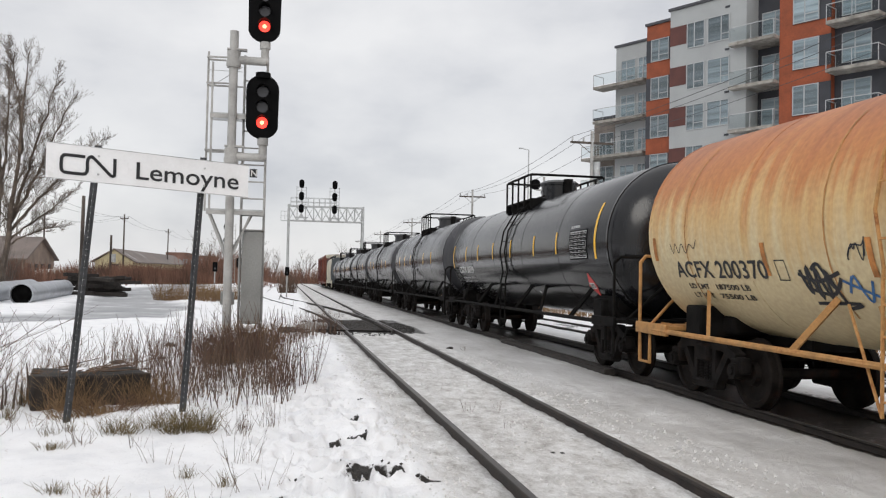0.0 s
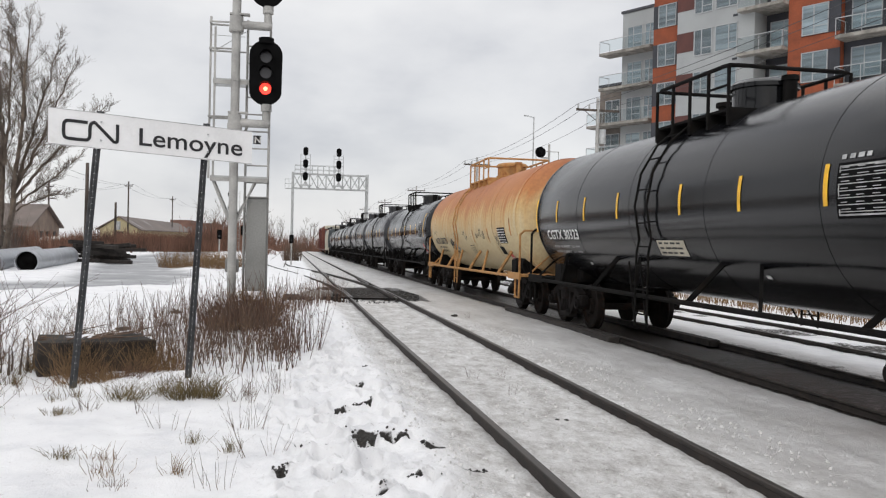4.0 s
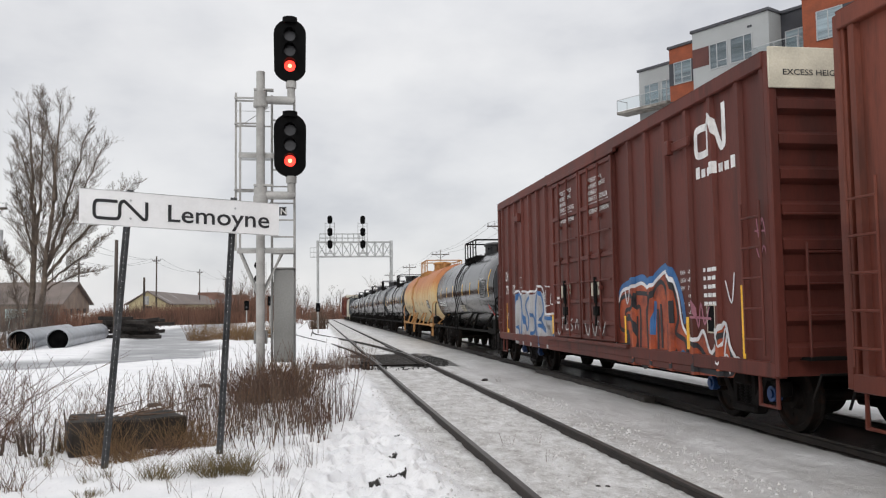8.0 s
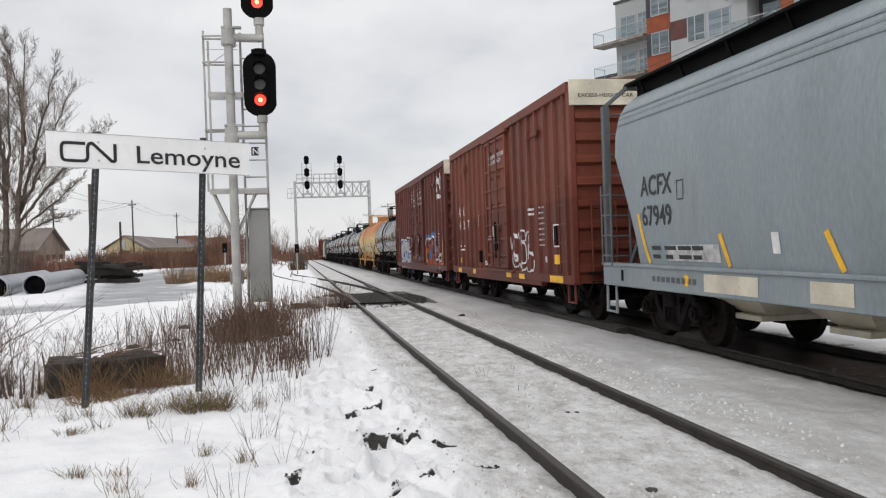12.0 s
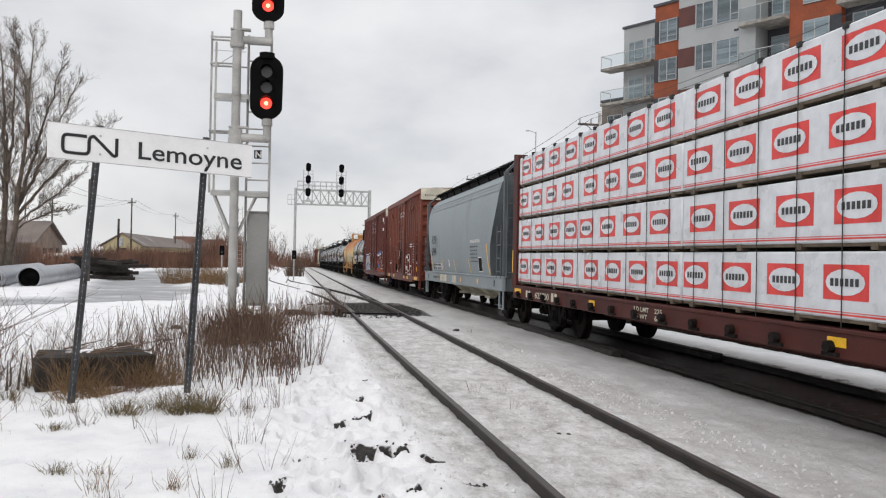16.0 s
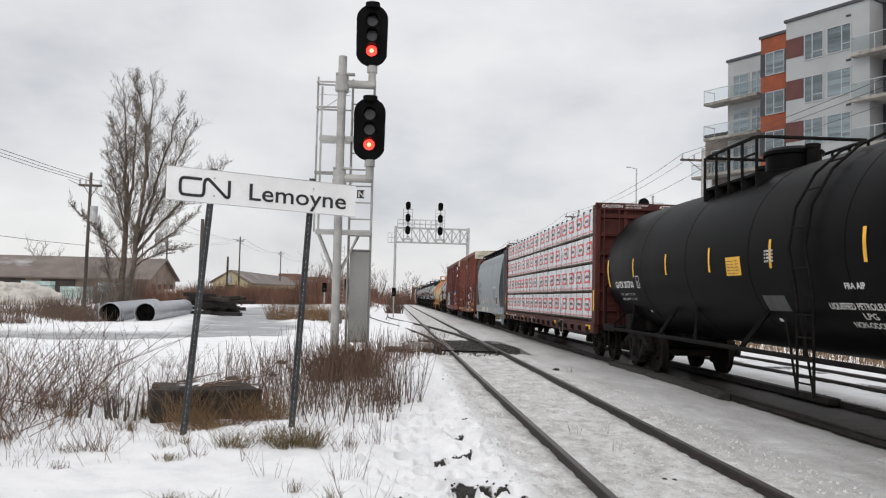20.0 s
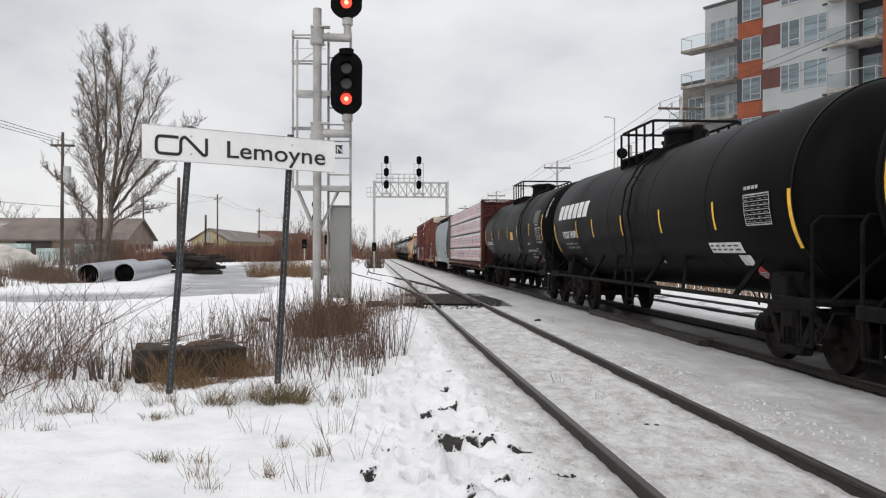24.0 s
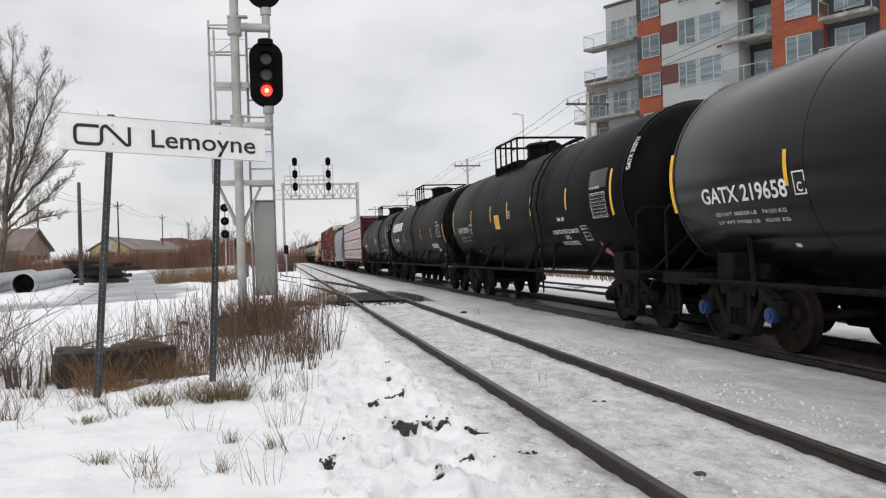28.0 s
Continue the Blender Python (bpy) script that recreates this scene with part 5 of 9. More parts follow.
def utility_pole(x, y, top, arm=2.4, lean=0.0, r=0.14, label="weathered wooden utility pole with a crossarm", heading=0, box=False, wood=None):
    p = thing("utility_pole", label, "utility pole", pose(x, y, 0, 0, lean, heading), "utility poles")
    bm = bmesh.new()
    rod(bm, (0, 0, -2.5), (0, 0, top), r, 10, r * 0.65)
    part("pole", bm, wood or WOOD_POLE, p)
    if arm:
        bm = bmesh.new()
        bx(bm, -arm / 2, arm / 2, -0.06, 0.06, top - 0.75, top - 0.63)
        beam(bm, (-arm * 0.3, 0.06, top - 0.72), (0, 0.08, top - 1.3), 0.03, 0.03)
        beam(bm, (arm * 0.3, 0.06, top - 0.72), (0, 0.08, top - 1.3), 0.03, 0.03)
        part("crossarm", bm, WOOD_POLE, p)
        for xx in (-arm * 0.46, -arm * 0.2, arm * 0.46):
            bm = bmesh.new()
            lathe_z(bm, [(top - 0.63, 0.03), (top - 0.55, 0.06), (top - 0.48, 0.05), (top - 0.40, 0.06), (top - 0.36, 0.02)], xx, 0, 8)
            part("insulator", bm, GALV, p)
    if box:
        bm = bmesh.new()
        rod(bm, (0.28, -0.1, top - 2.6), (0.28, -0.1, top - 1.8), 0.2, 12)
        part("transformer", bm, GALV, p)
    return p


def wires(name, runs, sag=0.6, r=0.012):
    """Slack overhead wires from point to point."""
    for a, b in runs:
        bm = bmesh.new()
        a, b = Vector(a), Vector(b)
        pts = [a.lerp(b, k / 10) - Vector((0, 0, 4 * sag * (k / 10) * (1 - k / 10))) for k in range(11)]
        bar(bm, pts, r, 4)
        solid(name, bm, WIRE, "dark slack overhead wire", "wire", group="overhead wires")


RIGHT = [(15.85, 44.2, 10.1), (16.6, 77.0, 9.8), (17.3, 117.5, 9.5), (18.0, 160.0, 9.5), (18.6, 205.0, 9.5)]
for k, (x, y, t) in enumerate(RIGHT):
    utility_pole(x, y, t, 2.6, box=k == 0, wood=POLE_GREY, label="grey utility pole with a crossarm beyond the train")
wires("overhead_wire", [((a[0] + d, a[1], a[2] - 0.35), (b[0] + d, b[1], b[2] - 0.35)) for a, b in zip(RIGHT, RIGHT[1:]) for d in (-1.2, -0.5, 1.2)])
wires("overhead_wire", [((RIGHT[0][0] + d, RIGHT[0][1], RIGHT[0][2] - 0.35), (17.5 + d, 4.0, 10.6)) for d in (-1.2, -0.5, 1.2)])
utility_pole(17.5, 4.0, 10.95, 2.6, wood=POLE_GREY, label="grey utility pole with a crossarm beyond the train")
utility_pole(-26.0, 4.0, 12.6, 1.4)
lamp = thing("street_lamp", "slim grey street lamp with a short arm", "street lamp", pose(16.1, 57.3, 0))
bm = bmesh.new()
rod(bm, (0, 0, -0.8), (0, 0, 10.9), 0.07, 10, 0.04)
part("pole", bm, GALV, lamp)
bm = bmesh.new()
rod(bm, (0, 0, 10.85), (-0.45, 0, 10.95), 0.03, 8)
part("arm", bm, GALV, lamp)
bm = bmesh.new()
bx(bm, -0.75, -0.4, -0.08, 0.08, 10.92, 11.0, 0.02)
part("lamp_head", bm, GALV, lamp)
LEFT = [(-17.7, 44.3, 7.6, 0.5), (-24.6, 131.0, 9.5, 0), (-24.0, 178.0, 9.5, 0), (-23.5, 228.0, 9.5, 0), (-17.3, 82.0, 4.6, 0), (-33, 120, 8.5, 0), (-45, 150, 9, 0), (-18, 300, 9.5, 0)]
for k, (x, y, t, ln) in enumerate(LEFT):
    utility_pole(x, y, t, 0 if k in (4,) else 1.2, ln, 0.11 if k == 0 else 0.15, box=k in (0, 4))
utility_pole(-11.9, 45.1, 5.35, 0, 0.3, 0.13, "short dark wooden pole without crossarm")
wires("overhead_wire", [((-18.2 + d, 44.3, 7.15), (-26.5 + d, 4.0, 12.1)) for d in (0, 0.5, 1.0)] + [((-17.7, 44.3, 3.7), (-26.0, 4.0, 7.2))] + [((-18.0 + d, 44.3, 7.2), (-24.6 + d, 131.0, 9.1)) for d in (-0.8, 0.8)], 1.0, 0.014)
wires("overhead_wire", [((LEFT[a][0] + d, LEFT[a][1], LEFT[a][2] - 0.4), (LEFT[b][0] + d, LEFT[b][1], LEFT[b][2] - 0.4)) for a, b in ((1, 2), (2, 3), (3, 7), (5, 1), (6, 5)) for d in (-0.8, 0.8)], 0.8, 0.016)

# ---- culvert pipes and the heap of timbers by the icy road ----


def culvert(x, y, length, heading, r):
    c = thing("culvert_pipe", "galvanised corrugated culvert pipe lying on the snow", "pipe", pose(x, y, r - 0.06, 0, 0, heading), "culvert pipes")
    bm = bmesh.new()
    prof, n = [], int(length / 0.16)
    seg = 28
    outer, inner = [], []
    for k in range(n + 1):
        yy = length * k / n
        outer.append((yy, r + (0.012 if k % 2 else 0.0)))
    rings = [[bm.verts.new((q * math.cos(2 * math.pi * i / seg), yy, q * math.sin(2 * math.pi * i / seg))) for i in range(seg)] for yy, q in outer]
    rings_in = [[bm.verts.new((q * math.cos(2 * math.pi * i / seg), yy, q * math.sin(2 * math.pi * i / seg))) for i in range(seg)] for yy, q in ((0, r - 0.03), (length, r - 0.03))]
    for a, b in zip(rings, rings[1:]):
        for i in range(seg):
            bm.faces.new((a[i], b[i], b[(i + 1) % seg], a[(i + 1) % seg]))
    for a, b in ((rings[0], rings_in[0]), (rings_in[0], rings_in[1]), (rings_in[1], rings[-1])):
        for i in range(seg):
            bm.faces.new((a[i], a[(i + 1) % seg], b[(i + 1) % seg], b[i]))
    part("pipe", bm, CULVERT, c)
    # added black plug just inside the mouth, painting the pipe's inner shade
    bm = bmesh.new()
    lathe_y(bm, [(0.22, r - 0.045), (length - 0.22, r - 0.045)], 0, 0, seg)
    part("pipe_lining", bm, DARK_IN, c)


culvert(-13.9, 36.6, 11.5, 6, 0.47)
culvert(-12.65, 37.6, 10.5, 4, 0.47)
heap = thing("timber_heap", "heap of black old timbers beyond the pipes", "timber heap", pose(-12.9, 50.0, 0))
hr = random.Random(3)
for k in range(26):
    bm = bmesh.new()
    bx(bm, -1.2, 1.2, -0.12, 0.12, -0.1, 0.1, 0.015)
    lv = k // 5
    part("timber", bm, TIE_WOOD, heap, "", pose(hr.uniform(-0.5, 0.5) + 0.35 * (k % 5), hr.uniform(-1.2, 1.6), 0.1 + 0.21 * lv, hr.uniform(-5, 5), hr.uniform(-6, 6), hr.uniform(-50, 60)))

# ---- low buildings on the left ----


def gabled(name, label, x0, x1, y0, y1, eave, ridge, along, wall, roof):
    b = thing(name, label, "building")
    bm = bmesh.new()
    bx(bm, x0, x1, y0, y1, -0.5, eave)
    part("wall", bm, wall, b)
    bm = bmesh.new()
    if along == "x":
        ym = (y0 + y1) / 2
        plate(bm, [(x0 + 0.02, y0, eave), (x0 + 0.02, y1, eave), (x0 + 0.02, ym, ridge)], (x1 - x0 - 0.04, 0, 0))
        part("gable", bm, wall, b)
        for ya in (y0, y1):
            bm = bmesh.new()
            s = -1 if ya == y0 else 1
            plate(bm, [(x0 - 0.4, ya + s * 0.6, eave - 0.22), (x1 + 0.4, ya + s * 0.6, eave - 0.22), (x1 + 0.4, ym, ridge + 0.05), (x0 - 0.4, ym, ridge + 0.05)], (0, 0, 0.16))
            part("roof", bm, roof, b)
    else:
        xm = (x0 + x1) / 2
        plate(bm, [(x0, y0 + 0.02, eave), (x1, y0 + 0.02, eave), (xm, y0 + 0.02, ridge)], (0, y1 - y0 - 0.04, 0))
        part("gable", bm, wall, b)
        for xa in (x0, x1):
            bm = bmesh.new()
            s = -1 if xa == x0 else 1
            plate(bm, [(xa + s * 0.6, y0 - 0.4, eave - 0.22), (xa + s * 0.6, y1 + 0.4, eave - 0.22), (xm, y1 + 0.4, ridge + 0.05), (xm, y0 - 0.4, ridge + 0.05)], (0, 0, 0.16))
            part("roof", bm, roof, b)
    return b


shed = gabled("warehouse", "long low warehouse with a brown metal roof", -85, -27.2, 90.5, 102, 2.3, 4.45, "x", SHED_WALL, SHED_ROOF)
for k in range(9):
    bm = bmesh.new()
    bx(bm, -80 + k * 5.2, -76.5 + k * 5.2, 90.35, 90.55, -0.2, 2.0)
    part("loading_bay", bm, SHED_DARK, shed)
bm = bmesh.new()
bx(bm, -31.5, -29.4, 90.30, 90.5, 0.9, 1.75)
part("wall_sign", bm, ORANGE_DOOR, shed, "orange red sign on the wall")
for k in range(4):
    bm = bmesh.new()
    bx(bm, -27.18, -27.10, 91.5 + k * 2.6, 92.6 + k * 2.6, 0.6, 1.7)
    part("window", bm, SHED_DARK, shed)
yb = gabled("storage_building", "pale yellow storage building with a dark gabled roof", -28.6, -23.2, 131, 205, 2.3, 4.05, "y", YELLOW_WALL, SHED_ROOF)
bm = bmesh.new()
bx(bm, -26.6, -25.2, 130.85, 131.02, -0.2, 1.9)
part("door", bm, SHED_DARK, yb)
far = thing("brick_building", "distant flat-roofed brick building", "building", pose(-28, 262, 0))
bm = bmesh.new()
bx(bm, -7, 7, 0, 20, -0.5, 5.2)
bx(bm, -7, -1, 0.5, 20, 5.2, 6.0)
part("wall", bm, BRICKY, far)
for k in range(6):
    bm = bmesh.new()
    bx(bm, -6.2 + k * 2.2, -4.9 + k * 2.2, -0.06, 0.05, 2.6, 4.0)
    part("window", bm, BLIND, far)
bundle_rng = random.Random(8)
for k in range(3):
    st = thing("board_stack", "stack of pale green boards on the snow", "board stack", pose(-33.5 + k * 2.9, 77.5 + 1.5 * k, 0, 0, 0, 8), "stacks by the warehouse")
    for j in range(4 - k % 2):
        bm = bmesh.new()
        bx(bm, -1.25, 1.25, -0.9, 0.9, j * 0.44 + 0.05, j * 0.44 + 0.44, 0.02)
        part("board_layer", bm, TARP, st)
pile_rng = random.Random(4)
for px, py, s, h in ((-29.5, 62, 3.6, 1.7), (-33, 66, 3.0, 1.4), (-22.5, 86, 5.0, 1.2)):
    bm = bmesh.new()
    bmesh.ops.create_icosphere(bm, subdivisions=4, radius=1)
    for v in bm.verts:
        q = noise.noise(v.co * 2.2 + Vector((px, py, 0))) * 0.28 + noise.noise(v.co * 6) * 0.1
        v.co = Vector((v.co.x * s * (1 + q), v.co.y * s * 0.7 * (1 + q), max(-0.1, v.co.z) * h * (1 + q)))
    solid("snow_mound", bm, SNOW_PILE, "dirty ploughed mound of snow", "snow mound", at=pose(px, py, -0.05))
# ---- plants ----


def twigs(out, faces, base, tip, r, bend=0.0, rg=random, sides=3, tapered=0.35, segs=2):
    """Adds one thin tapered stalk to a growing mesh."""
    base, tip = Vector(base), Vector(tip)
    d = tip - base
    off = Vector((rg.uniform(-1, 1), rg.uniform(-1, 1), rg.uniform(-0.3, 0.3))) * bend * d.length
    a = d.normalized().orthogonal().normalized()
    b = d.normalized().cross(a)
    prev = None
    for k in range(segs + 1):
        t = k / segs
        c = base + d * t + off * math.sin(math.pi * t)
        rr = r * (1 - (1 - tapered) * t)
        k0 = len(out)
        out += [tuple(c + (a * math.cos(2 * math.pi * i / sides) + b * math.sin(2 * math.pi * i / sides)) * rr) for i in range(sides)]
        if prev is not None:
            faces += [(prev + i, prev + (i + 1) % sides, k0 + (i + 1) % sides, k0 + i) for i in range(sides)]
        prev = k0
    return base + d * 0.6 + off * 0.9


def shrub(name, label, x, y, n, spread, hmin, hmax, material, seed, lean=0.25, r=0.006, forks=2, flat=0.6, z=None, category="shrub", kind="", bend=0.06):
    rg = random.Random(seed)
    vs, fs = [], []
    for k in range(n):
        a, q = rg.uniform(0, 2 * math.pi), spread * math.sqrt(rg.random())
        bx_, by_ = q * math.cos(a), q * math.sin(a) * flat
        h = rg.uniform(hmin, hmax)
        tip = (bx_ + rg.gauss(0, lean) * h + 0.35 * lean * bx_ / max(spread, 0.1) * h, by_ + rg.gauss(0, lean) * h * flat, h)
        m = twigs(vs, fs, (bx_, by_, -0.08), tip, r * rg.uniform(0.6, 1.3), bend, rg, 3, 0.35, 2 if bend < 0.1 else 3)
        for f in range(forks):
            if rg.random() < 0.75:
                t = rg.uniform(0.35, 0.8)
                s = Vector((bx_, by_, -0.08)).lerp(Vector(tip), t)
                twigs(vs, fs, s, s + Vector((rg.gauss(0, 0.35), rg.gauss(0, 0.35) * flat, rg.uniform(0.3, 0.9))) * h * rg.uniform(0.2, 0.42), r * 0.55, 0.05, rg, 3, 0.3, 1)
    gz = ground_z(x, y) if z is None else z
    ob = new(name, raw(name, vs, fs, material))
    ob.location = (x, y, gz)
    return tagged(ob, label, category, "" if kind else "roadside plants", kind)


# reddish stems round the foot of the signal, thinning toward the track
for k, (x, y, n, sp, h0, h1, mt) in enumerate(((-2.75, 12.6, 80, 0.75, 0.4, 1.05, TWIG_RED), (-2.2, 12.1, 85, 0.7, 0.4, 1.1, TWIG), (-1.75, 11.6, 75, 0.5, 0.4, 1.05, TWIG_RED), (-2.6, 11.3, 70, 0.75, 0.3, 1.0, TWIG), (-3.35, 12.0, 60, 0.7, 0.35, 0.95, TWIG_RED), (-2.95, 10.4, 50, 0.75, 0.25, 0.8, TWIG), (-1.95, 10.7, 42, 0.45, 0.3, 0.9, TWIG), (-3.6, 10.8, 60, 0.7, 0.3, 0.9, TWIG), (-2.4, 9.7, 34, 0.6, 0.2, 0.6, TWIG))):
    shrub("dogwood_shrub", "leafless shrub of thin reddish brown stems in the snow", x, y, int(n * 0.95), sp, h0 * 0.7, h1 * 1.1, mt, 20 + k, 0.19, 0.0062, 3, bend=0.06)
shrub("dense_bush", "dense dry brown bush at the foot of the signal", -2.62, 13.35, 420, 0.5, 0.15, 0.62, TWIG_RED, 41, 0.42, 0.006, 3, 0.6, bend=0.12)
shrub("dense_bush", "dense dry brown bush at the foot of the signal", -2.30, 13.75, 320, 0.45, 0.15, 0.62, STRAW, 42, 0.42, 0.006, 3, 0.6, bend=0.12)
shrub("dense_bush", "dense dry brown bush at the foot of the signal", -2.72, 13.2, 260, 0.42, 0.1, 0.4, STRAW, 44, 0.5, 0.005, 2, 0.6, bend=0.14)
shrub("dry_weed", "single tall dry weed with a thick stem", -1.80, 10.15, 9, 0.10, 0.4, 0.9, TWIG_RED, 43, 0.16, 0.006, 4, bend=0.06)
# tufts, arching stalks and tangled weeds on the open snow before the road
tuft_rng = random.Random(31)
for k in range(26):
    x, y = tuft_rng.uniform(-8.5, -4.6), tuft_rng.uniform(6.6, 13.0)
    shrub("grass_tussock", "tussock of dead grass poking through the snow", x, y, tuft_rng.randrange(40, 90), tuft_rng.uniform(0.08, 0.18), 0.05, tuft_rng.uniform(0.16, 0.42), (STRAW, MOSS, TWIG)[k % 3], 900 + k, 0.5, 0.0035, 0, 0.8, category="grass tuft", bend=0.2)
for k, (x, y) in enumerate(((-5.9, 9.6), (-6.6, 10.3), (-5.6, 10.9), (-7.4, 10.0), (-6.2, 8.6))):
    shrub("bramble", "tangle of arching bare brown bramble stems in the snow", x, y, 26, 0.5, 0.4, 1.25, (TWIG_RED, TWIG)[k % 2], 950 + k, 0.75, 0.0065, 4, 0.7, bend=0.3)
# low tufts on the open snow near the path
for k in range(13):
    x, y = tuft_rng.uniform(-4.9, -1.7), tuft_rng.uniform(4.6, 8.6)
    shrub("grass_tussock", "small tussock of dead grass in trodden snow", x, y, tuft_rng.randrange(18, 50), tuft_rng.uniform(0.04, 0.11), 0.03, tuft_rng.uniform(0.08, 0.2), (MOSS, STRAW, TWIG)[k % 3], 980 + k, 0.6, 0.003, 0, 0.8, category="grass tuft", bend=0.25)
# stiff sticks and tangled weeds left of the sign
for k, (x, y, n, sp, h0, h1, mt) in enumerate(((-5.0, 9.85, 13, 0.3, 0.2, 0.55, STUMP), (-5.5, 10.0, 9, 0.36, 0.15, 0.42, STUMP), (-6.3, 10.9, 40, 0.8, 0.4, 1.15, TWIG_RED), (-7.0, 11.4, 40, 0.9, 0.4, 1.2, TWIG_RED), (-6.3, 9.2, 26, 0.8, 0.15, 0.5, STRAW), (-8.0, 12.2, 50, 1.0, 0.3, 0.8, STRAW), (-5.6, 12.9, 40, 0.9, 0.2, 0.6, TWIG), (-4.5, 12.8, 80, 1.0, 0.25, 0.75, TWIG), (-3.9, 13.8, 60, 0.9, 0.25, 0.75, TWIG), (-6.6, 9.0, 24, 0.7, 0.2, 0.6, TWIG), (-7.2, 8.4, 24, 0.8, 0.2, 0.7, STRAW), (-5.9, 7.4, 18, 0.6, 0.1, 0.45, TWIG), (-6.8, 7.0, 18, 0.6, 0.1, 0.4, STRAW), (-7.5, 15.5, 30, 1.3, 0.15, 0.6, TWIG), (-9.3, 17.5, 30, 1.4, 0.15, 0.5, TWIG))):
    shrub("dry_weed_patch", "patch of dry brown weed stalks in snow", x, y, n, sp, h0, h1, mt, 60 + k, (0.16, 0.16, 0.6, 0.65, 0.5)[k] if k < 5 else 0.42, 0.005 if k > 1 else 0.021, 3 if k > 1 else 0, bend=0.1 if k > 1 else 0.04)
# dry grass round the old block and small tufts in the foreground
for k, (x, y, n, sp, h0, h1, mt, ln) in enumerate(((-4.2, 9.5, 190, 0.22, 0.15, 0.46, STRAW, 0.5), (-3.5, 9.72, 170, 0.2, 0.12, 0.42, STRAW, 0.5), (-3.95, 9.3, 160, 0.3, 0.06, 0.26, STRAW, 0.7), (-3.3, 9.95, 150, 0.25, 0.1, 0.36, STRAW, 0.6), (-4.55, 9.7, 50, 0.14, 0.15, 0.45, STRAW, 0.5), (-4.0, 9.15, 300, 0.34, 0.06, 0.2, STRAW, 1.1), (-3.7, 9.3, 140, 0.3, 0.06, 0.22, TWIG_RED, 1.0), (-3.25, 10.0, 120, 0.2, 0.12, 0.4, STRAW, 0.6), (-4.75, 9.95, 70, 0.15, 0.15, 0.6, STRAW, 0.4), (-2.78, 8.25, 420, 0.26, 0.06, 0.26, MOSS, 0.55), (-3.48, 8.15, 160, 0.17, 0.06, 0.2, MOSS, 0.7), (-3.15, 8.35, 90, 0.14, 0.05, 0.2, MOSS, 0.7), (-3.95, 7.55, 90, 0.09, 0.03, 0.08, MOSS, 0.9), (-3.55, 6.0, 60, 0.06, 0.03, 0.09, MOSS, 0.8), (-5.0, 7.9, 70, 0.14, 0.03, 0.12, MOSS, 0.8), (-5.9, 8.2, 70, 0.16, 0.04, 0.16, STRAW, 0.7))):
    shrub("grass_tussock", "tussock of dead grass poking through the snow", x, y, n, sp, h0, h1, mt, 80 + k, ln, 0.0032, 0, 0.7, category="grass tuft", bend=0.22)
for k, (x, y, n) in enumerate(((-2.25, 8.0, 26), (-1.95, 8.6, 22), (-2.15, 6.9, 16), (-2.05, 5.9, 10), (-2.35, 5.2, 9), (-2.9, 6.9, 8), (0.56, 9.62, 7), (0.72, 8.4, 5), (0.95, 9.7, 4), (2.45, 18.2, 9), (-3.2, 7.6, 8))):
    shrub("sparse_weed", "few thin dry stalks standing in the snow", x, y, n, 0.16 if k < 6 else 0.06, 0.1, 0.36 if k < 6 else 0.16, TWIG, 110 + k, 0.34, 0.0028, 1, kind="stuff")
stub_rng = random.Random(77)
for k in range(130):
    x, y = (stub_rng.uniform(-9.5, -2.3), stub_rng.uniform(8.6, 18.0)) if k % 2 else (stub_rng.uniform(-8.0, -4.4), stub_rng.uniform(6.8, 12.5))
    shrub("snow_stubble", "thin dry stalks scattered over the snow", x, y, stub_rng.randrange(5, 18), 0.32, 0.05, 0.34, (TWIG, STRAW, TWIG_RED)[k % 3], 700 + k, 0.5, 0.0028, 2, kind="stuff", bend=0.12)
for k in range(10):
    shrub("track_side_weed", "dry weeds on the snow by the cabinet", -1.9 + 0.18 * k, 19.0 + 0.55 * k, 30, 0.5, 0.2, 0.75, TWIG if k % 2 else TWIG_RED, 140 + k, 0.2, 0.006, 1, kind="stuff")
shrub("post_shrub", "dry shrub round the foot of the signal bridge post", -0.75, 83.0, 220, 0.9, 0.5, 2.2, TWIG, 160, 0.15, 0.02, 2)
shrub("grass_clump", "wide clump of dry brown grass by the road", -6.4, 45.2, 700, 1.9, 0.3, 0.9, STRAW, 161, 0.35, 0.012, 0, 0.8)
shrub("grass_clump", "wide clump of dry brown grass by the road", -5.2, 49.5, 400, 1.4, 0.3, 0.9, STRAW, 162, 0.35, 0.012, 0, 0.8)


def brush_field(name, label, spots, n, hmin, hmax, material, seed, r):
    rg = random.Random(seed)
    vs, fs = [], []
    for k in range(n):
        (x0, y0), (x1, y1), wd = spots[rg.randrange(len(spots))]
        t = rg.random()
        x, y = x0 + (x1 - x0) * t + rg.gauss(0, wd * 0.5), y0 + (y1 - y0) * t + rg.gauss(0, wd * 0.5)
        h = rg.uniform(hmin, hmax) * (0.65 + 0.7 * noise.noise(Vector((x * 0.25, y * 0.25, 3.0))) + 0.35)
        h = max(0.25, h)
        base = float(ground_fall(x, y))
        twigs(vs, fs, (x, y, base - 0.1), (x + rg.gauss(0, 0.22) * h, y + rg.gauss(0, 0.22) * h, base + h), r * rg.uniform(0.6, 1.3), 0.08, rg, 3, 0.3, 1)
    return tagged(new(name, raw(name, vs, fs, material)), label, "brush", "", "stuff")


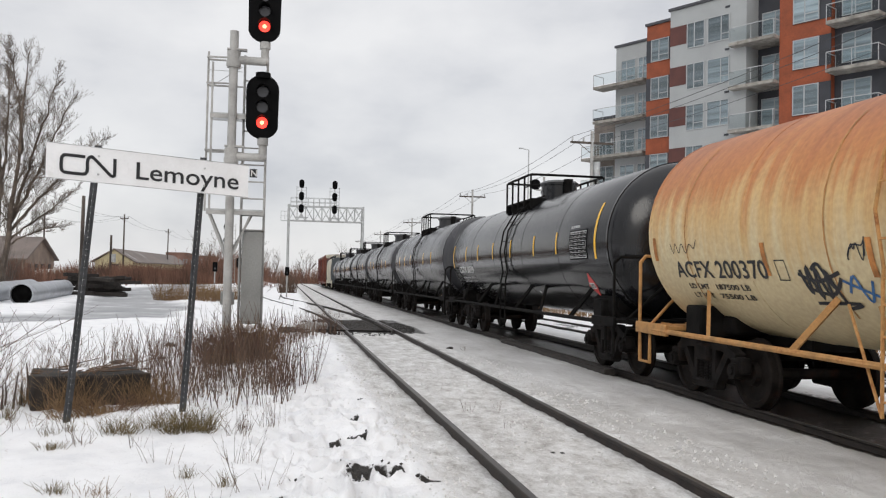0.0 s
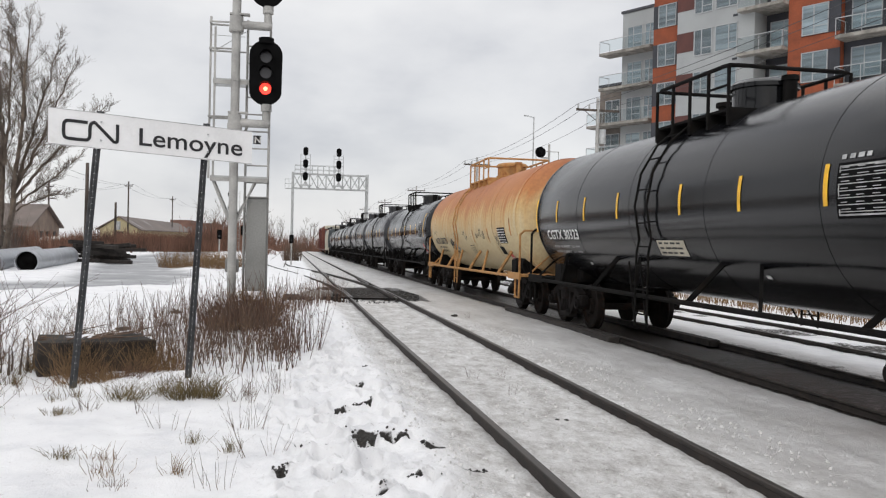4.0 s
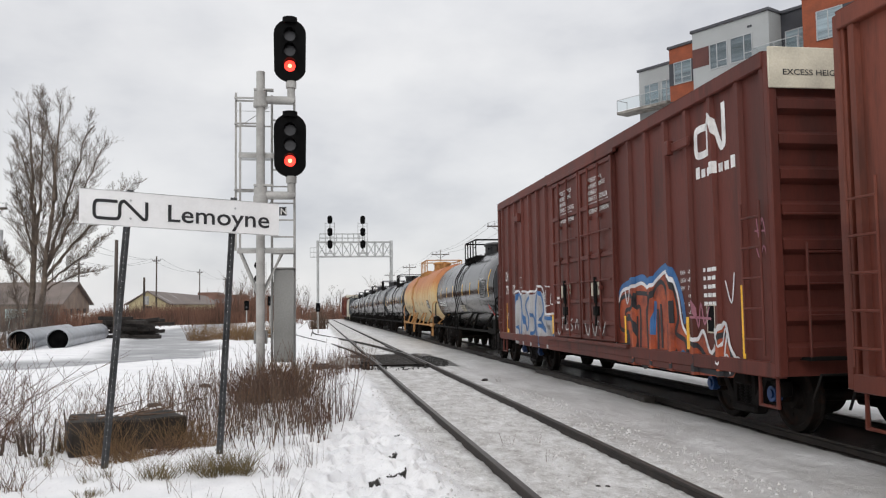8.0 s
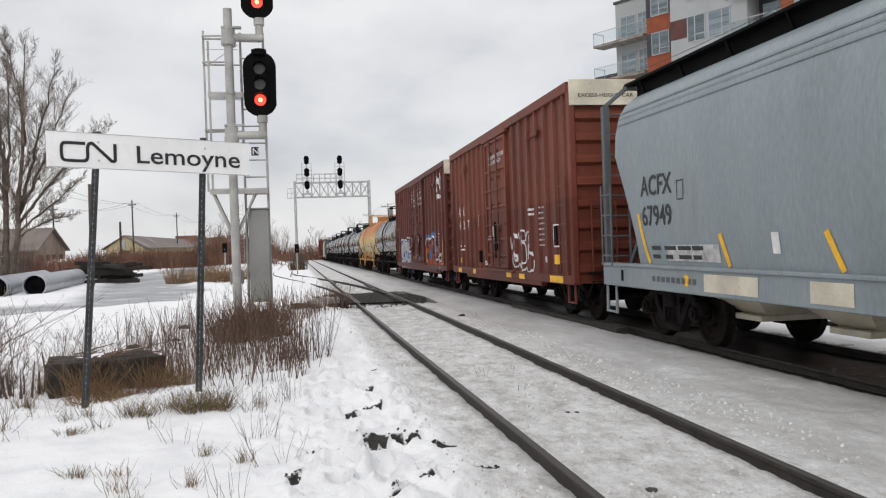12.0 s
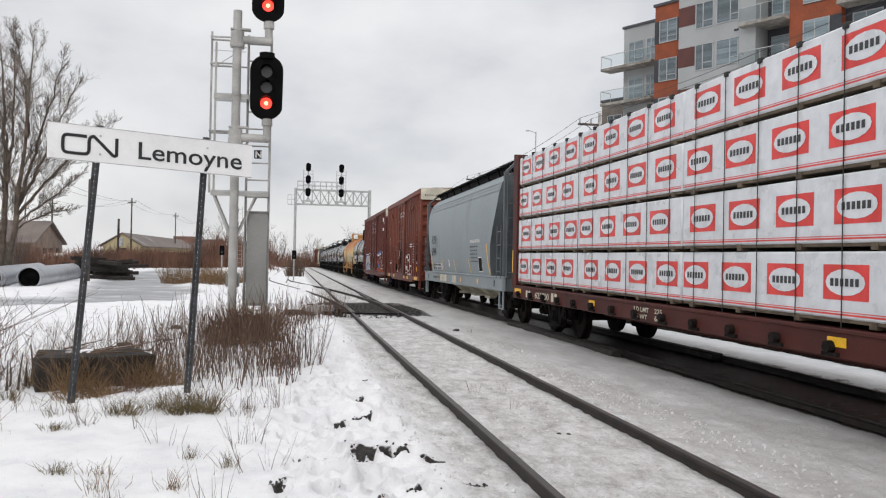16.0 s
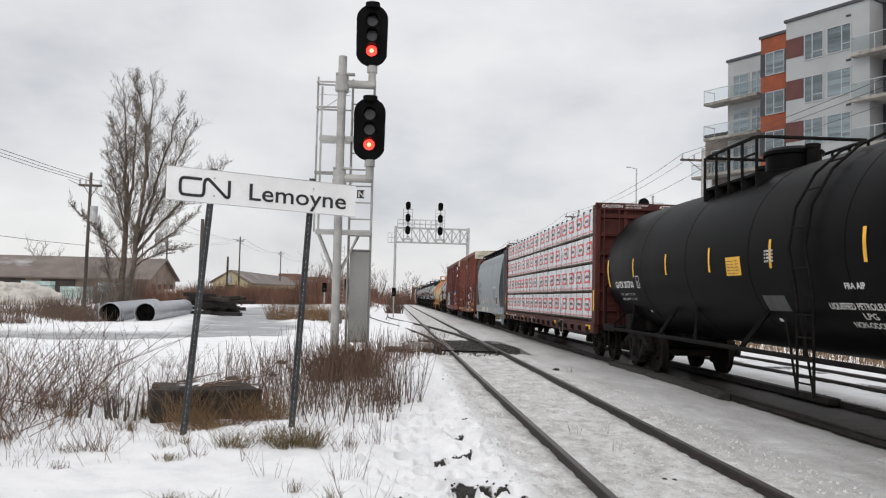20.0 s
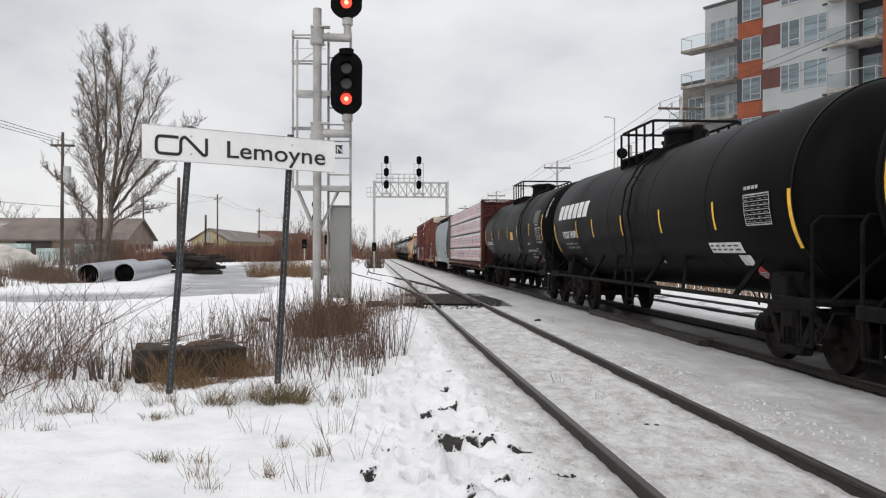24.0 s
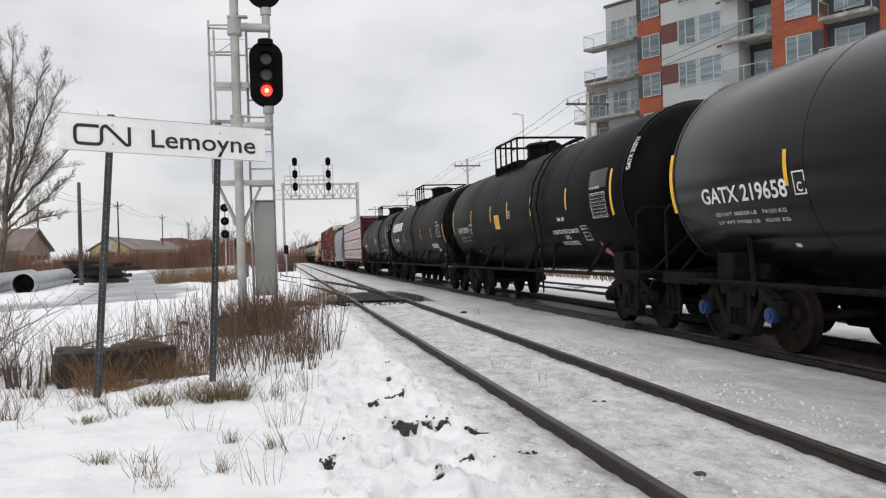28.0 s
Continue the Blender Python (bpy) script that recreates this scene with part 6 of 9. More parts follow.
brush_field("brush", "thick reddish brown brush along the far side of the road", [((-24, 70), (-15, 84), 4.0), ((-15, 84), (-8.5, 92), 3.5), ((-8.5, 92), (-6.5, 130), 3.0), ((-22, 100), (-8, 120), 5.0)], 15000, 0.7, 1.75, BRUSH, 201, 0.028)
brush_field("brush", "dry grass and weeds beside the pipes", [((-34, 46), (-19, 43), 3.0), ((-19, 43), (-14.5, 36), 1.2), ((-26, 36), (-16, 33), 1.5)], 4200, 0.3, 0.8, TWIG, 202, 0.014)
brush_field("brush", "dry weeds beyond the third track", [((12.5, 6), (13.5, 60), 0.9), ((13.5, 60), (14, 160), 1.2)], 5200, 0.25, 0.75, STRAW, 203, 0.012)
brush_field("brush", "bare brush at the end of the tracks", [((-12, 170), (12, 230), 6.0), ((14, 120), (20, 220), 3.0), ((-14, 130), (-6, 175), 3.0)], 6000, 1.5, 4.0, BRUSH, 204, 0.05)


def bare_tree(name, label, x, y, height, seed, stems, spread, r0, depth=5, mat_=None, twig_r=0.008, z=0.0, upright=0.75):
    rg = random.Random(seed)
    big, bigf, fine, finef = [], [], [], []

    def grow(p, d, length, r, level):
        segs = 3
        for s in range(segs):
            d = (d + Vector((rg.gauss(0, 0.10), rg.gauss(0, 0.10), 0.05 * upright))).normalized()
            q = p + d * length / segs
            twigs(*((big, bigf) if level < 3 else (fine, finef)), p, q, r * (1 - 0.25 * s / segs), 0.0, rg, 6 if level < 2 else 3, 0.85, 1)
            if level < depth:
                for _ in range(2 if level else 3):
                    if rg.random() < (0.62 if level else 0.75):
                        side = Vector((rg.gauss(0, 1), rg.gauss(0, 1), rg.gauss(0, 0.3))).normalized()
                        nd = (d * upright + side * 0.62 + Vector((0, 0, 0.16))).normalized()
                        grow(p.lerp(q, rg.uniform(0.3, 1)), nd, length * rg.uniform(0.45, 0.68), max(twig_r, r * rg.uniform(0.38, 0.55)), level + 1)
            p = q
            r *= 0.86
    for k in range(stems):
        a = 2 * math.pi * k / max(1, stems) + rg.uniform(-0.4, 0.4)
        d0 = Vector((math.cos(a) * spread, math.sin(a) * spread, 1)).normalized()
        grow(Vector((math.cos(a) * 0.25 * (stems > 1), math.sin(a) * 0.25 * (stems > 1), -0.2)), d0, height * rg.uniform(0.50, 0.62), r0 * rg.uniform(0.75, 1.1), 0)
    t = thing(name, label, "tree", pose(x, y, z), "bare trees")
    part("trunk", raw("trunk", big, bigf, mat_ or BARK), None, t)
    part("crown", raw("crown", fine, finef, GREY_TWIG), None, t, "fine bare twigs")
    return t


def tall_tree(x, y, limbs, seed):
    """The big roadside tree: limbs that rise from one foot and fan out to one side, each feathered with twigs."""
    rg = random.Random(seed)
    big, bigf, fine, finef = [], [], [], []

    def twiglet(p, d, length, r, level):
        n = 3 if level < 2 else 2
        for s in range(n):
            d = (d + Vector((rg.gauss(0, 0.12), rg.gauss(0, 0.12), rg.gauss(0.05, 0.07)))).normalized()
            q = p + d * length / n
            twigs(fine, finef, p, q, r * (1 - 0.25 * s), 0.0, rg, 3, 0.75, 1)
            if level < 3:
                for _ in range((2, 2, 2)[level] if rg.random() < 0.85 else 1):
                    side = Vector((rg.gauss(0, 1), rg.gauss(0, 1), rg.gauss(0, 0.5))).normalized()
                    twiglet(p.lerp(q, rg.uniform(0.2, 1)), (d * 0.9 + side * rg.uniform(0.4, 0.75) + Vector((0, 0, 0.12))).normalized(), length * rg.uniform(0.38, 0.6), max(0.0042, r * 0.55), level + 1)
            p = q
    for (x0, z0), (x1, z1), (x2, z2), r0 in limbs:
        a, b, c = (Vector((x0, rg.uniform(-0.15, 0.15), z0)), Vector((x1, rg.uniform(-0.5, 0.5), z1)), Vector((x2, rg.uniform(-2.0, 2.0), z2)))
        n = 16
        pts = [a * (1 - t) ** 2 + b * 2 * t * (1 - t) + c * t * t + Vector((rg.gauss(0, 0.05), rg.gauss(0, 0.05), 0)) for t in [k / n for k in range(n + 1)]]
        size = (c - a).length
        for k in range(n):
            t = k / n
            r = 0.72 * r0 * (1 - t) ** 0.9 + 0.010
            twigs(big, bigf, pts[k], pts[k + 1], r, 0.0, rg, 7, 0.9, 1)
            d = (pts[k + 1] - pts[k]).normalized()
            if t > 0.2:
                for _ in range(3 if rg.random() < 0.6 else 2):
                    side = Vector((rg.gauss(0, 1), rg.gauss(0, 1), rg.gauss(0, 0.3))).normalized()
                    twiglet(pts[k].lerp(pts[k + 1], rg.random()), (d + side * rg.uniform(0.4, 0.85)).normalized(), min(2.6, size * 0.21) * (1.15 - 0.75 * t) * rg.uniform(0.7, 1.15), min(0.03, max(0.008, r * 0.22)), 0)
        twiglet(pts[-1], (pts[-1] - pts[-2]).normalized(), 0.7, 0.012, 1)
    t = thing("bare_tree", "tall leafless tree with limbs fanning to one side", "tree", pose(x, y, 0), "bare trees")
    part("trunk", raw("trunk", big, bigf, TREE_BARK), None, t)
    part("crown", raw("crown", fine, finef, PALE_TWIG), None, t, "fine bare twigs")


tall_tree(-17.7, 50.2, (((0.0, -0.2), (0.35, 6.0), (-0.9, 13.9), 0.30), ((0.25, 5.5), (0.5, 9.0), (0.5, 13.9), 0.13), ((0.28, 7.0), (-0.1, 10.0), (-1.5, 12.0), 0.09), ((0.35, -0.2), (1.1, 5.0), (2.0, 13.4), 0.27), ((0.9, 4.2), (1.9, 8.0), (3.2, 12.6), 0.15), ((0.85, 4.0), (2.2, 7.0), (4.3, 11.2), 0.14), ((0.8, 3.5), (2.6, 6.0), (5.3, 9.4), 0.13), ((0.7, 3.0), (2.4, 4.6), (4.4, 6.0), 0.09), ((0.6, 2.6), (2.0, 3.8), (4.0, 3.9), 0.07), ((0.3, 4.5), (-0.6, 7.5), (-1.2, 9.8), 0.08), ((0.1, 3.0), (-1.2, 4.6), (-2.4, 6.2), 0.08), ((1.3, 8.0), (1.5, 10.5), (1.0, 13.6), 0.08), ((-0.2, -0.2), (-0.6, 3.0), (-1.6, 5.2), 0.10)), 17)
shrub("sucker_thicket", "tangle of bare suckers round the tree foot", -18.0, 49.8, 260, 1.6, 0.8, 3.4, GREY_TWIG, 301, 0.16, 0.012, 3, 0.9)
for k, (x, y, h) in enumerate(((-9, 215, 12), (-3, 240, 10), (7, 250, 11), (-14, 190, 9), (14, 230, 9), (-22, 240, 12), (-52, 160, 10), (-70, 170, 12), (20, 260, 13))):
    bare_tree("bare_tree", "small leafless tree far off", x, y, h, 400 + k, 2, 0.25, 0.18, 3, None, 0.035, float(ground_fall(x, y)))

# ---- the old mossy concrete block behind the sign ----
blk = thing("concrete_block", "dark stained concrete block half hidden in dry grass", "concrete block", pose(-4.16, 10.15, -0.02, 0, 0, 18))
bm = bmesh.new()
bx(bm, -0.66, 0.66, -0.36, 0.36, -0.1, 0.47, 0.02)
bmesh.ops.subdivide_edges(bm, edges=bm.edges, cuts=4, use_grid_fill=True)
for v in bm.verts:
    v.co += Vector((noise.noise(v.co * 3.1), noise.noise(v.co * 3.1 + Vector((5, 0, 0))), noise.noise(v.co * 3.1 + Vector((0, 7, 0))))) * 0.055
DARK_STONE = surf("dark_stained_concrete", (0.022, 0.017, 0.013), rough=0.95, var=0.35, scale=3, fine=22, bump=0.6, dirt=(0.05, 0.036, 0.02), amount=0.3)
part("block", bm, DARK_STONE, blk)
bm = bmesh.new()
bmesh.ops.create_grid(bm, x_segments=22, y_segments=14, size=1)
for v in bm.verts:
    e_ = max(0.0, 1 - max(abs(v.co.x), abs(v.co.y)) ** 6)
    v.co = Vector((v.co.x * 0.36 - 0.1, v.co.y * 0.2 + 0.08, 0.405 + 0.10 * e_ * (0.5 + 0.7 * noise.noise(v.co * 2.5)) + 0.0))
SNOW_CAP = surf("snow_cap", (0.80, 0.80, 0.82), rough=0.8, var=0.03, scale=3, bump=0.3)
part("snow_cap", bm, SNOW_CAP, blk)
br = random.Random(6)
for k in range(14):
    bm = bmesh.new()
    a = Vector((br.uniform(-0.7, 0.3), br.uniform(-0.35, 0.3), br.uniform(0.4, 0.5)))
    rod(bm, a, a + Vector((br.uniform(0.2, 0.8), br.uniform(-0.3, 0.3), br.uniform(-0.12, 0.2))), 0.011, 5, 0.004)
    part("fallen_branch", bm, TWIG, blk)

# ---- loose stones of the cinder patches, clods of trodden snow ----


def rubble(name, label, spots, n, rmin, rmax, material, seed, sink=0.3):
    rg = random.Random(seed)
    vs, fs = [], []
    xs, ys, rs = [], [], []
    for k in range(n):
        x, y, a, b = spots[rg.randrange(len(spots))]
        t, q = rg.uniform(0, 6.283), math.sqrt(rg.random())
        xs.append(x + a * q * math.cos(t))
        ys.append(y + b * q * math.sin(t))
        rs.append(rmin + (rmax - rmin) * rg.random() ** 2)
    hs = ground_fields(np.array(xs), np.array(ys))[0]
    for x, y, r, z in zip(xs, ys, rs, hs):
        k0 = len(vs)
        c = Vector((x, y, z + r * (0.5 - sink)))
        rot = Euler((rg.uniform(0, 6), rg.uniform(0, 6), rg.uniform(0, 6))).to_matrix()
        for p in ((1, 0, 0), (-1, 0, 0), (0, 1, 0), (0, -1, 0), (0, 0, 1), (0, 0, -1)):
            vs.append(tuple(c + rot @ (Vector(p) * r * rg.uniform(0.6, 1.25))))
        for f in ((0, 2, 4), (2, 1, 4), (1, 3, 4), (3, 0, 4), (2, 0, 5), (1, 2, 5), (3, 1, 5), (0, 3, 5)):
            fs.append(tuple(k0 + i for i in f))
    return tagged(new(name, raw(name, vs, fs, material)), label, "gravel", "", "stuff")


rubble("gravel", "dark wet cinders in holes in the snow", CINDERS, 1100, 0.005, 0.02, STONE, 501)
rubble("gravel", "dark ballast round the switch", [(0.75, 27.0, 1.9, 4.2), (2.15, 27.3, 0.5, 2.4)], 1600, 0.02, 0.06, STONE, 502)
CLOD = surf("snow_clod", (0.62, 0.61, 0.60), rough=0.8, var=0.12, scale=9, bump=0.4)
rubble("snow_clod", "clods of trodden snow along the track", [(0.75, 5 + 2 * k, 0.6, 1.2) for k in range(6)] + [(-0.45, 5 + 2 * k, 0.3, 1.2) for k in range(6)] + [(2.2, 6 + 2 * k, 0.5, 1.4) for k in range(6)], 2400, 0.006, 0.026, CLOD, 504)
for x, y, r, lb in ((0.53, 4.52, 0.045, "dark stone on the ice"), (-3.48, 4.62, 0.08, "brown stone in the snow"), (2.21, 18.6, 0.09, "dark lump on the ice"), (0.84, 7.12, 0.025, "small dark stone on the ice"), (0.93, 7.1, 0.025, "small dark stone on the ice"), (-4.6, 14.5, 0.12, "dark stone in the snow"), (-3.9, 14.9, 0.10, "dark stone in the snow"), (-4.2, 18.5, 0.14, "dark clod in the snow"), (-3.4, 20.0, 0.14, "dark clod in the snow")):
    bm = bmesh.new()
    bmesh.ops.create_icosphere(bm, subdivisions=2, radius=r)
    for v in bm.verts:
        v.co *= 1 + 0.35 * noise.noise(v.co * (2.2 / r) * 0.5 + Vector((x, y, 0)))
        v.co.z *= 0.42
    solid("stone", bm, STONE if r < 0.09 else TIE_WOOD, lb, "stone", at=pose(x, y, ground_z(x, y) + r * 0.1))

# ---- crossties that show in the cinders by the switch ----
ties = thing("crossties", "dark crossties in the cinders by the switch", "crossties", None, "", "structure")
bm = bmesh.new()
bx(bm, -1.3, 1.3, -0.11, 0.11, -0.16, 0.0, 0.012)
tie_mesh = to_mesh("tie", bm, TIE_WOOD)
for k in range(14):
    part("tie", tie_mesh, None, ties, "", pose(0.755 + drift(24.3 + 0.62 * k), 24.3 + 0.62 * k, -0.045 + fall(24.3 + 0.62 * k)))
for k in range(60):
    part("tie", tie_mesh, None, ties, "", pose(5.2 + drift(6 + 0.6 * k), 6 + 0.6 * k, -0.125 + fall(6 + 0.6 * k)))

# ---- the train: every car runs on the middle track (centre x = 5.2, rail top z = 0.03) ----
TRACK_X, RAIL_Z, WHEEL_R = 5.2, 0.03, 0.457
MOVERS, WHEELSETS = [], []
MESHES = {}


def run(t):
    """How far the train has rolled after t seconds; it slows a little."""
    return 5.15 * t - 0.007 * t * t


def on_track(x, y, z):
    """A car's place on its two trucks, as the track drifts and falls."""
    a, b = y - 5.5, y + 5.5
    return pose(x + (drift(a) + drift(b)) / 2, y, z + (fall(a) + fall(b)) / 2, math.degrees((fall(b) - fall(a)) / 11), 0, math.degrees((drift(a) - drift(b)) / 11))


def lathe_x(bm, profile, y, z, seg=26):
    rings = [[bm.verts.new((x, y + r * math.cos(2 * math.pi * i / seg), z + r * math.sin(2 * math.pi * i / seg))) for i in range(seg)] for x, r in profile]
    for a, b in zip(rings, rings[1:]):
        for i in range(seg):
            bm.faces.new((a[i], b[i], b[(i + 1) % seg], a[(i + 1) % seg]))
    bm.faces.new(rings[0])
    bm.faces.new(rings[-1][::-1])


def truck_meshes():
    if MESHES:
        return MESHES
    bm = bmesh.new()
    bx(bm, -1.12, 1.12, -0.17, 0.17, 0.55, 0.80, 0.03)
    bx(bm, -0.35, 0.35, -0.2, 0.2, 0.78, 0.92, 0.02)
    MESHES["bolster"] = to_mesh("truck", bm, TRUCK)
    bm = bmesh.new()
    for sy in (-1, 1):
        beam(bm, (0, 0, 0.80), (0, sy * 0.50, 0.79), 0.15, 0.13)
        beam(bm, (0, sy * 0.46, 0.80), (0, sy * 0.80, 0.66), 0.15, 0.13)
        bx(bm, -0.09, 0.09, sy * 0.70, sy * 0.98, 0.46, 0.68, 0.03)
        beam(bm, (0, sy * 0.60, 0.72), (0, sy * 0.27, 0.27), 0.14, 0.12)
        beam(bm, (0, sy * 0.25, 0.24), (0, sy * 0.25, 0.82), 0.14, 0.09)
    bx(bm, -0.10, 0.10, -0.33, 0.33, 0.17, 0.29, 0.03)
    MESHES["side"] = to_mesh("side_frame", bm, TRUCK)
    bm = bmesh.new()
    for y in (-0.14, 0.0, 0.14):
        for k in range(6):
            rod(bm, (0, y, 0.29 + k * 0.045), (0, y, 0.315 + k * 0.045), 0.062, 10)
        rod(bm, (0, y, 0.28), (0, y, 0.56), 0.045, 8)
    MESHES["spring"] = to_mesh("spring", bm, TRUCK)
    bm = bmesh.new()
    for s in (-1, 1):
        prof = [(0.685, 0.02), (0.685, 0.485), (0.715, 0.487), (0.735, 0.462), (0.825, 0.455), (0.835, 0.44), (0.835, 0.385), (0.80, 0.36), (0.785, 0.17), (0.86, 0.145), (0.86, 0.02)]
        lathe_x(bm, [(s * x, r) for x, r in prof], 0, 0)
        for k in range(3):
            a = 2 * math.pi * k / 3
            rod(bm, (s * 0.78, 0.27 * math.cos(a), 0.27 * math.sin(a)), (s * 0.80, 0.27 * math.cos(a), 0.27 * math.sin(a)), 0.035, 8)
    rod(bm, (-1.05, 0, 0), (1.05, 0, 0), 0.075, 12)
    MESHES["wheelset"] = to_mesh("wheelset", bm, WHEEL)
    for key, mt in (("cap", TRUCK), ("blue_cap", BLUE_CAP)):
        bm = bmesh.new()
        rod(bm, (-0.05, 0, 0), (0.06, 0, 0), 0.105, 14)
        rod(bm, (0.05, 0, 0), (0.085, 0, 0), 0.06, 10)
        MESHES[key] = to_mesh("bearing_cap", bm, mt)
    return MESHES


def truck(car, y, turning=True, cap="cap", half=0.84):
    ms = truck_meshes()
    t = part("truck", ms["bolster"], None, car, "", pose(0, y, 0))
    for s in (-1, 1):
        part("side_frame", ms["side"], None, t, "", pose(s * 0.99, 0, 0))
        part("spring", ms["spring"], None, t, "", pose(s * 0.99, 0, 0))
        for sy in (-1, 1):
            part("bearing_cap", ms[cap], None, t, "", pose(s * 1.08, sy * half, 0.5, 0, 0, 0 if s > 0 else 180))
    for sy in (-1, 1):
        w = part("wheelset", ms["wheelset"], None, t, "", pose(0, sy * half, WHEEL_R))
        if turning:
            WHEELSETS.append((w, sy * half))
    return t


def start_car(name, label, category, front, rear):
    """A car whose coupled length runs from front to rear along the train at t = 0."""
    car = thing(name, label, category, pose(TRACK_X, (front + rear) / 2, RAIL_Z), "cars of the freight train")
    MOVERS.append((car, TRACK_X, (front + rear) / 2, RAIL_Z))
    return car, front - rear


def couplers(car, L, mat_=None):
    for s in (-1, 1):
        bm = bmesh.new()
        bx(bm, -0.11, 0.11, s * (L / 2 - 0.95), s * (L / 2 - 0.18), 0.72, 0.92, 0.02)
        bx(bm, -0.17, 0.13, s * (L / 2 - 0.20), s * (L / 2 + 0.06), 0.68, 0.96, 0.05)
        part("coupler", bm, mat_ or UNDER, car)
        bm = bmesh.new()
        bar(bm, [(0.3, s * (L / 2 - 0.7), 0.75), (0.3, s * (L / 2 - 0.25), 0.45), (0.22, s * (L / 2), 0.38)], 0.028)
        part("air_hose", bm, UNDER, car)
        bm = bmesh.new()
        bar(bm, [(-0.2, s * (L / 2 - 0.3), 0.85), (-1.3, s * (L / 2 - 0.3), 0.85), (-1.42, s * (L / 2 - 0.3), 0.55)], 0.016)
        part("uncoupling_lever", bm, UNDER, car)


def on_side(xs, L):
    return lambda u, v, lift=0.0: (-(xs + 0.005 + lift), L / 2 - u, v)


def on_tank(R, zc, L):
    def place(u, v, lift=0.0):
        a = v / R
        return (-(R + 0.008 + lift) * math.cos(a), L / 2 - u, zc + (R + 0.008 + lift) * math.sin(a))
    return place


def text_bars(u, v, w, h, rows, gap, rng, words=3):
    """Unreadable small print: bars with the width of words."""
    out = []
    for r in range(rows):
        x = u
        for k in range(words):
            ww = w / words * rng.uniform(0.55, 0.92)
            out.append((x, x + ww, v - r * gap - h, v - r * gap))
            x += w / words
    return out


def tank_car(name, label, front, rear, R, zc, paint, steel, inset=0.32, cap="cap", turning=True, sill_pipe=True, dome=0.45, platform=1.4, ladder_at=0.0, under=None, head=None, dome_at=7.3):
    car, L = start_car(name, label, "tank car", front, rear)
    e = L / 2 - inset
    hd = 0.58
    prof = [(s, R * math.sqrt(max(0.0, 1 - k * k))) for s, k in [(-e + hd * (1 - q), q) for q in (0.997, 0.97, 0.9, 0.8, 0.65, 0.45, 0.25, 0.0)]]
    prof += [(-e + hd + (2 * e - 2 * hd) * k / 6, R) for k in range(1, 6)]
    prof += [(e - hd * (1 - q), R * math.sqrt(max(0.0, 1 - q * q))) for q in (0.0, 0.25, 0.45, 0.65, 0.8, 0.9, 0.97, 0.997)]
    bm = bmesh.new()
    lathe_y(bm, prof, 0, zc, 56)
    tank = part("tank", bm, paint, car)
    for k in range(6):
        y = -e + hd + (2 * e - 2 * hd) * k / 5
        bm = bmesh.new()
        lathe_y(bm, [(y - 0.03, R * 0.9), (y - 0.03, R + 0.004), (y + 0.03, R + 0.004), (y + 0.03, R * 0.9)], 0, zc, 56)
        part("weld_band", bm, paint, tank)
    if head:
        bm = bmesh.new()
        lathe_y(bm, [(e - hd - 0.25, R * 0.9), (e - hd - 0.25, R + 0.012), (e - hd + 0.02, R + 0.012), (e - hd + 0.02, R * 0.9)], 0, zc, 56)
        part("painted_band", bm, head, tank)
    ty = L / 2 - 1.8
    for s in (-1, 1):
        bm = bmesh.new()
        bx(bm, -0.33, 0.33, s * (e - 2.9), s * (L / 2 - 0.42), 0.80, 1.02, 0.02)
        part("stub_sill", bm, under or UNDER, car)
        bm = bmesh.new()
        bx(bm, -1.25, 1.25, s * (ty - 0.22), s * (ty + 0.22), 0.90, zc - R * 0.72, 0.03)
        bx(bm, -0.9, 0.9, s * (ty - 0.5), s * (ty + 0.5), zc - R * 0.98, zc - R * 0.80, 0.04)
        part("bolster_saddle", bm, under or UNDER, car)
        bm = bmesh.new()
        y0, y1 = s * (L / 2 - 0.42), s * (L / 2 - 1.15)
        bx(bm, -1.48, 1.48, y0, y1, 0.93, 0.99, 0.01)
        for k in range(7):
            bx(bm, -1.48 + k * 0.42, -1.45 + k * 0.42, y0, y1, 0.99, 1.01)
        bx(bm, -1.50, -1.44, y0, y1 - s * 0.3, 0.86, 1.03, 0.01)
        bx(bm, 1.44, 1.50, y0, y1 - s * 0.3, 0.86, 1.03, 0.01)
        part("end_platform", bm, steel, car)
        for sx in (-1, 1):
            bm = bmesh.new()
            xs = sx * 1.46
            bar(bm, [(xs, s * (L / 2 - 0.50), 0.98), (xs, s * (L / 2 - 0.50), 1.96), (sx * 1.36, s * (L / 2 - 0.47), 2.06), (sx * 0.08, s * (L / 2 - 0.26), 2.06)], 0.026)
            part("corner_handrail", bm, steel, car)
            bm = bmesh.new()
            bar(bm, [(sx * 1.25, s * (L / 2 - 0.46), 0.98), (sx * 0.12, s * (L / 2 - 0.26), 2.04)], 0.024)
            part("handrail_brace", bm, steel, car)
            bm = bmesh.new()
            bar(bm, [(xs, s * (L / 2 - 0.50), 0.92), (xs, s * (L / 2 - 0.52), 0.42), (xs, s * (L / 2 - 0.86), 0.42), (xs, s * (L / 2 - 0.86), 0.92)], 0.022)
            part("step_stirrup", bm, steel, car)
        truck(car, s * ty, turning, cap)
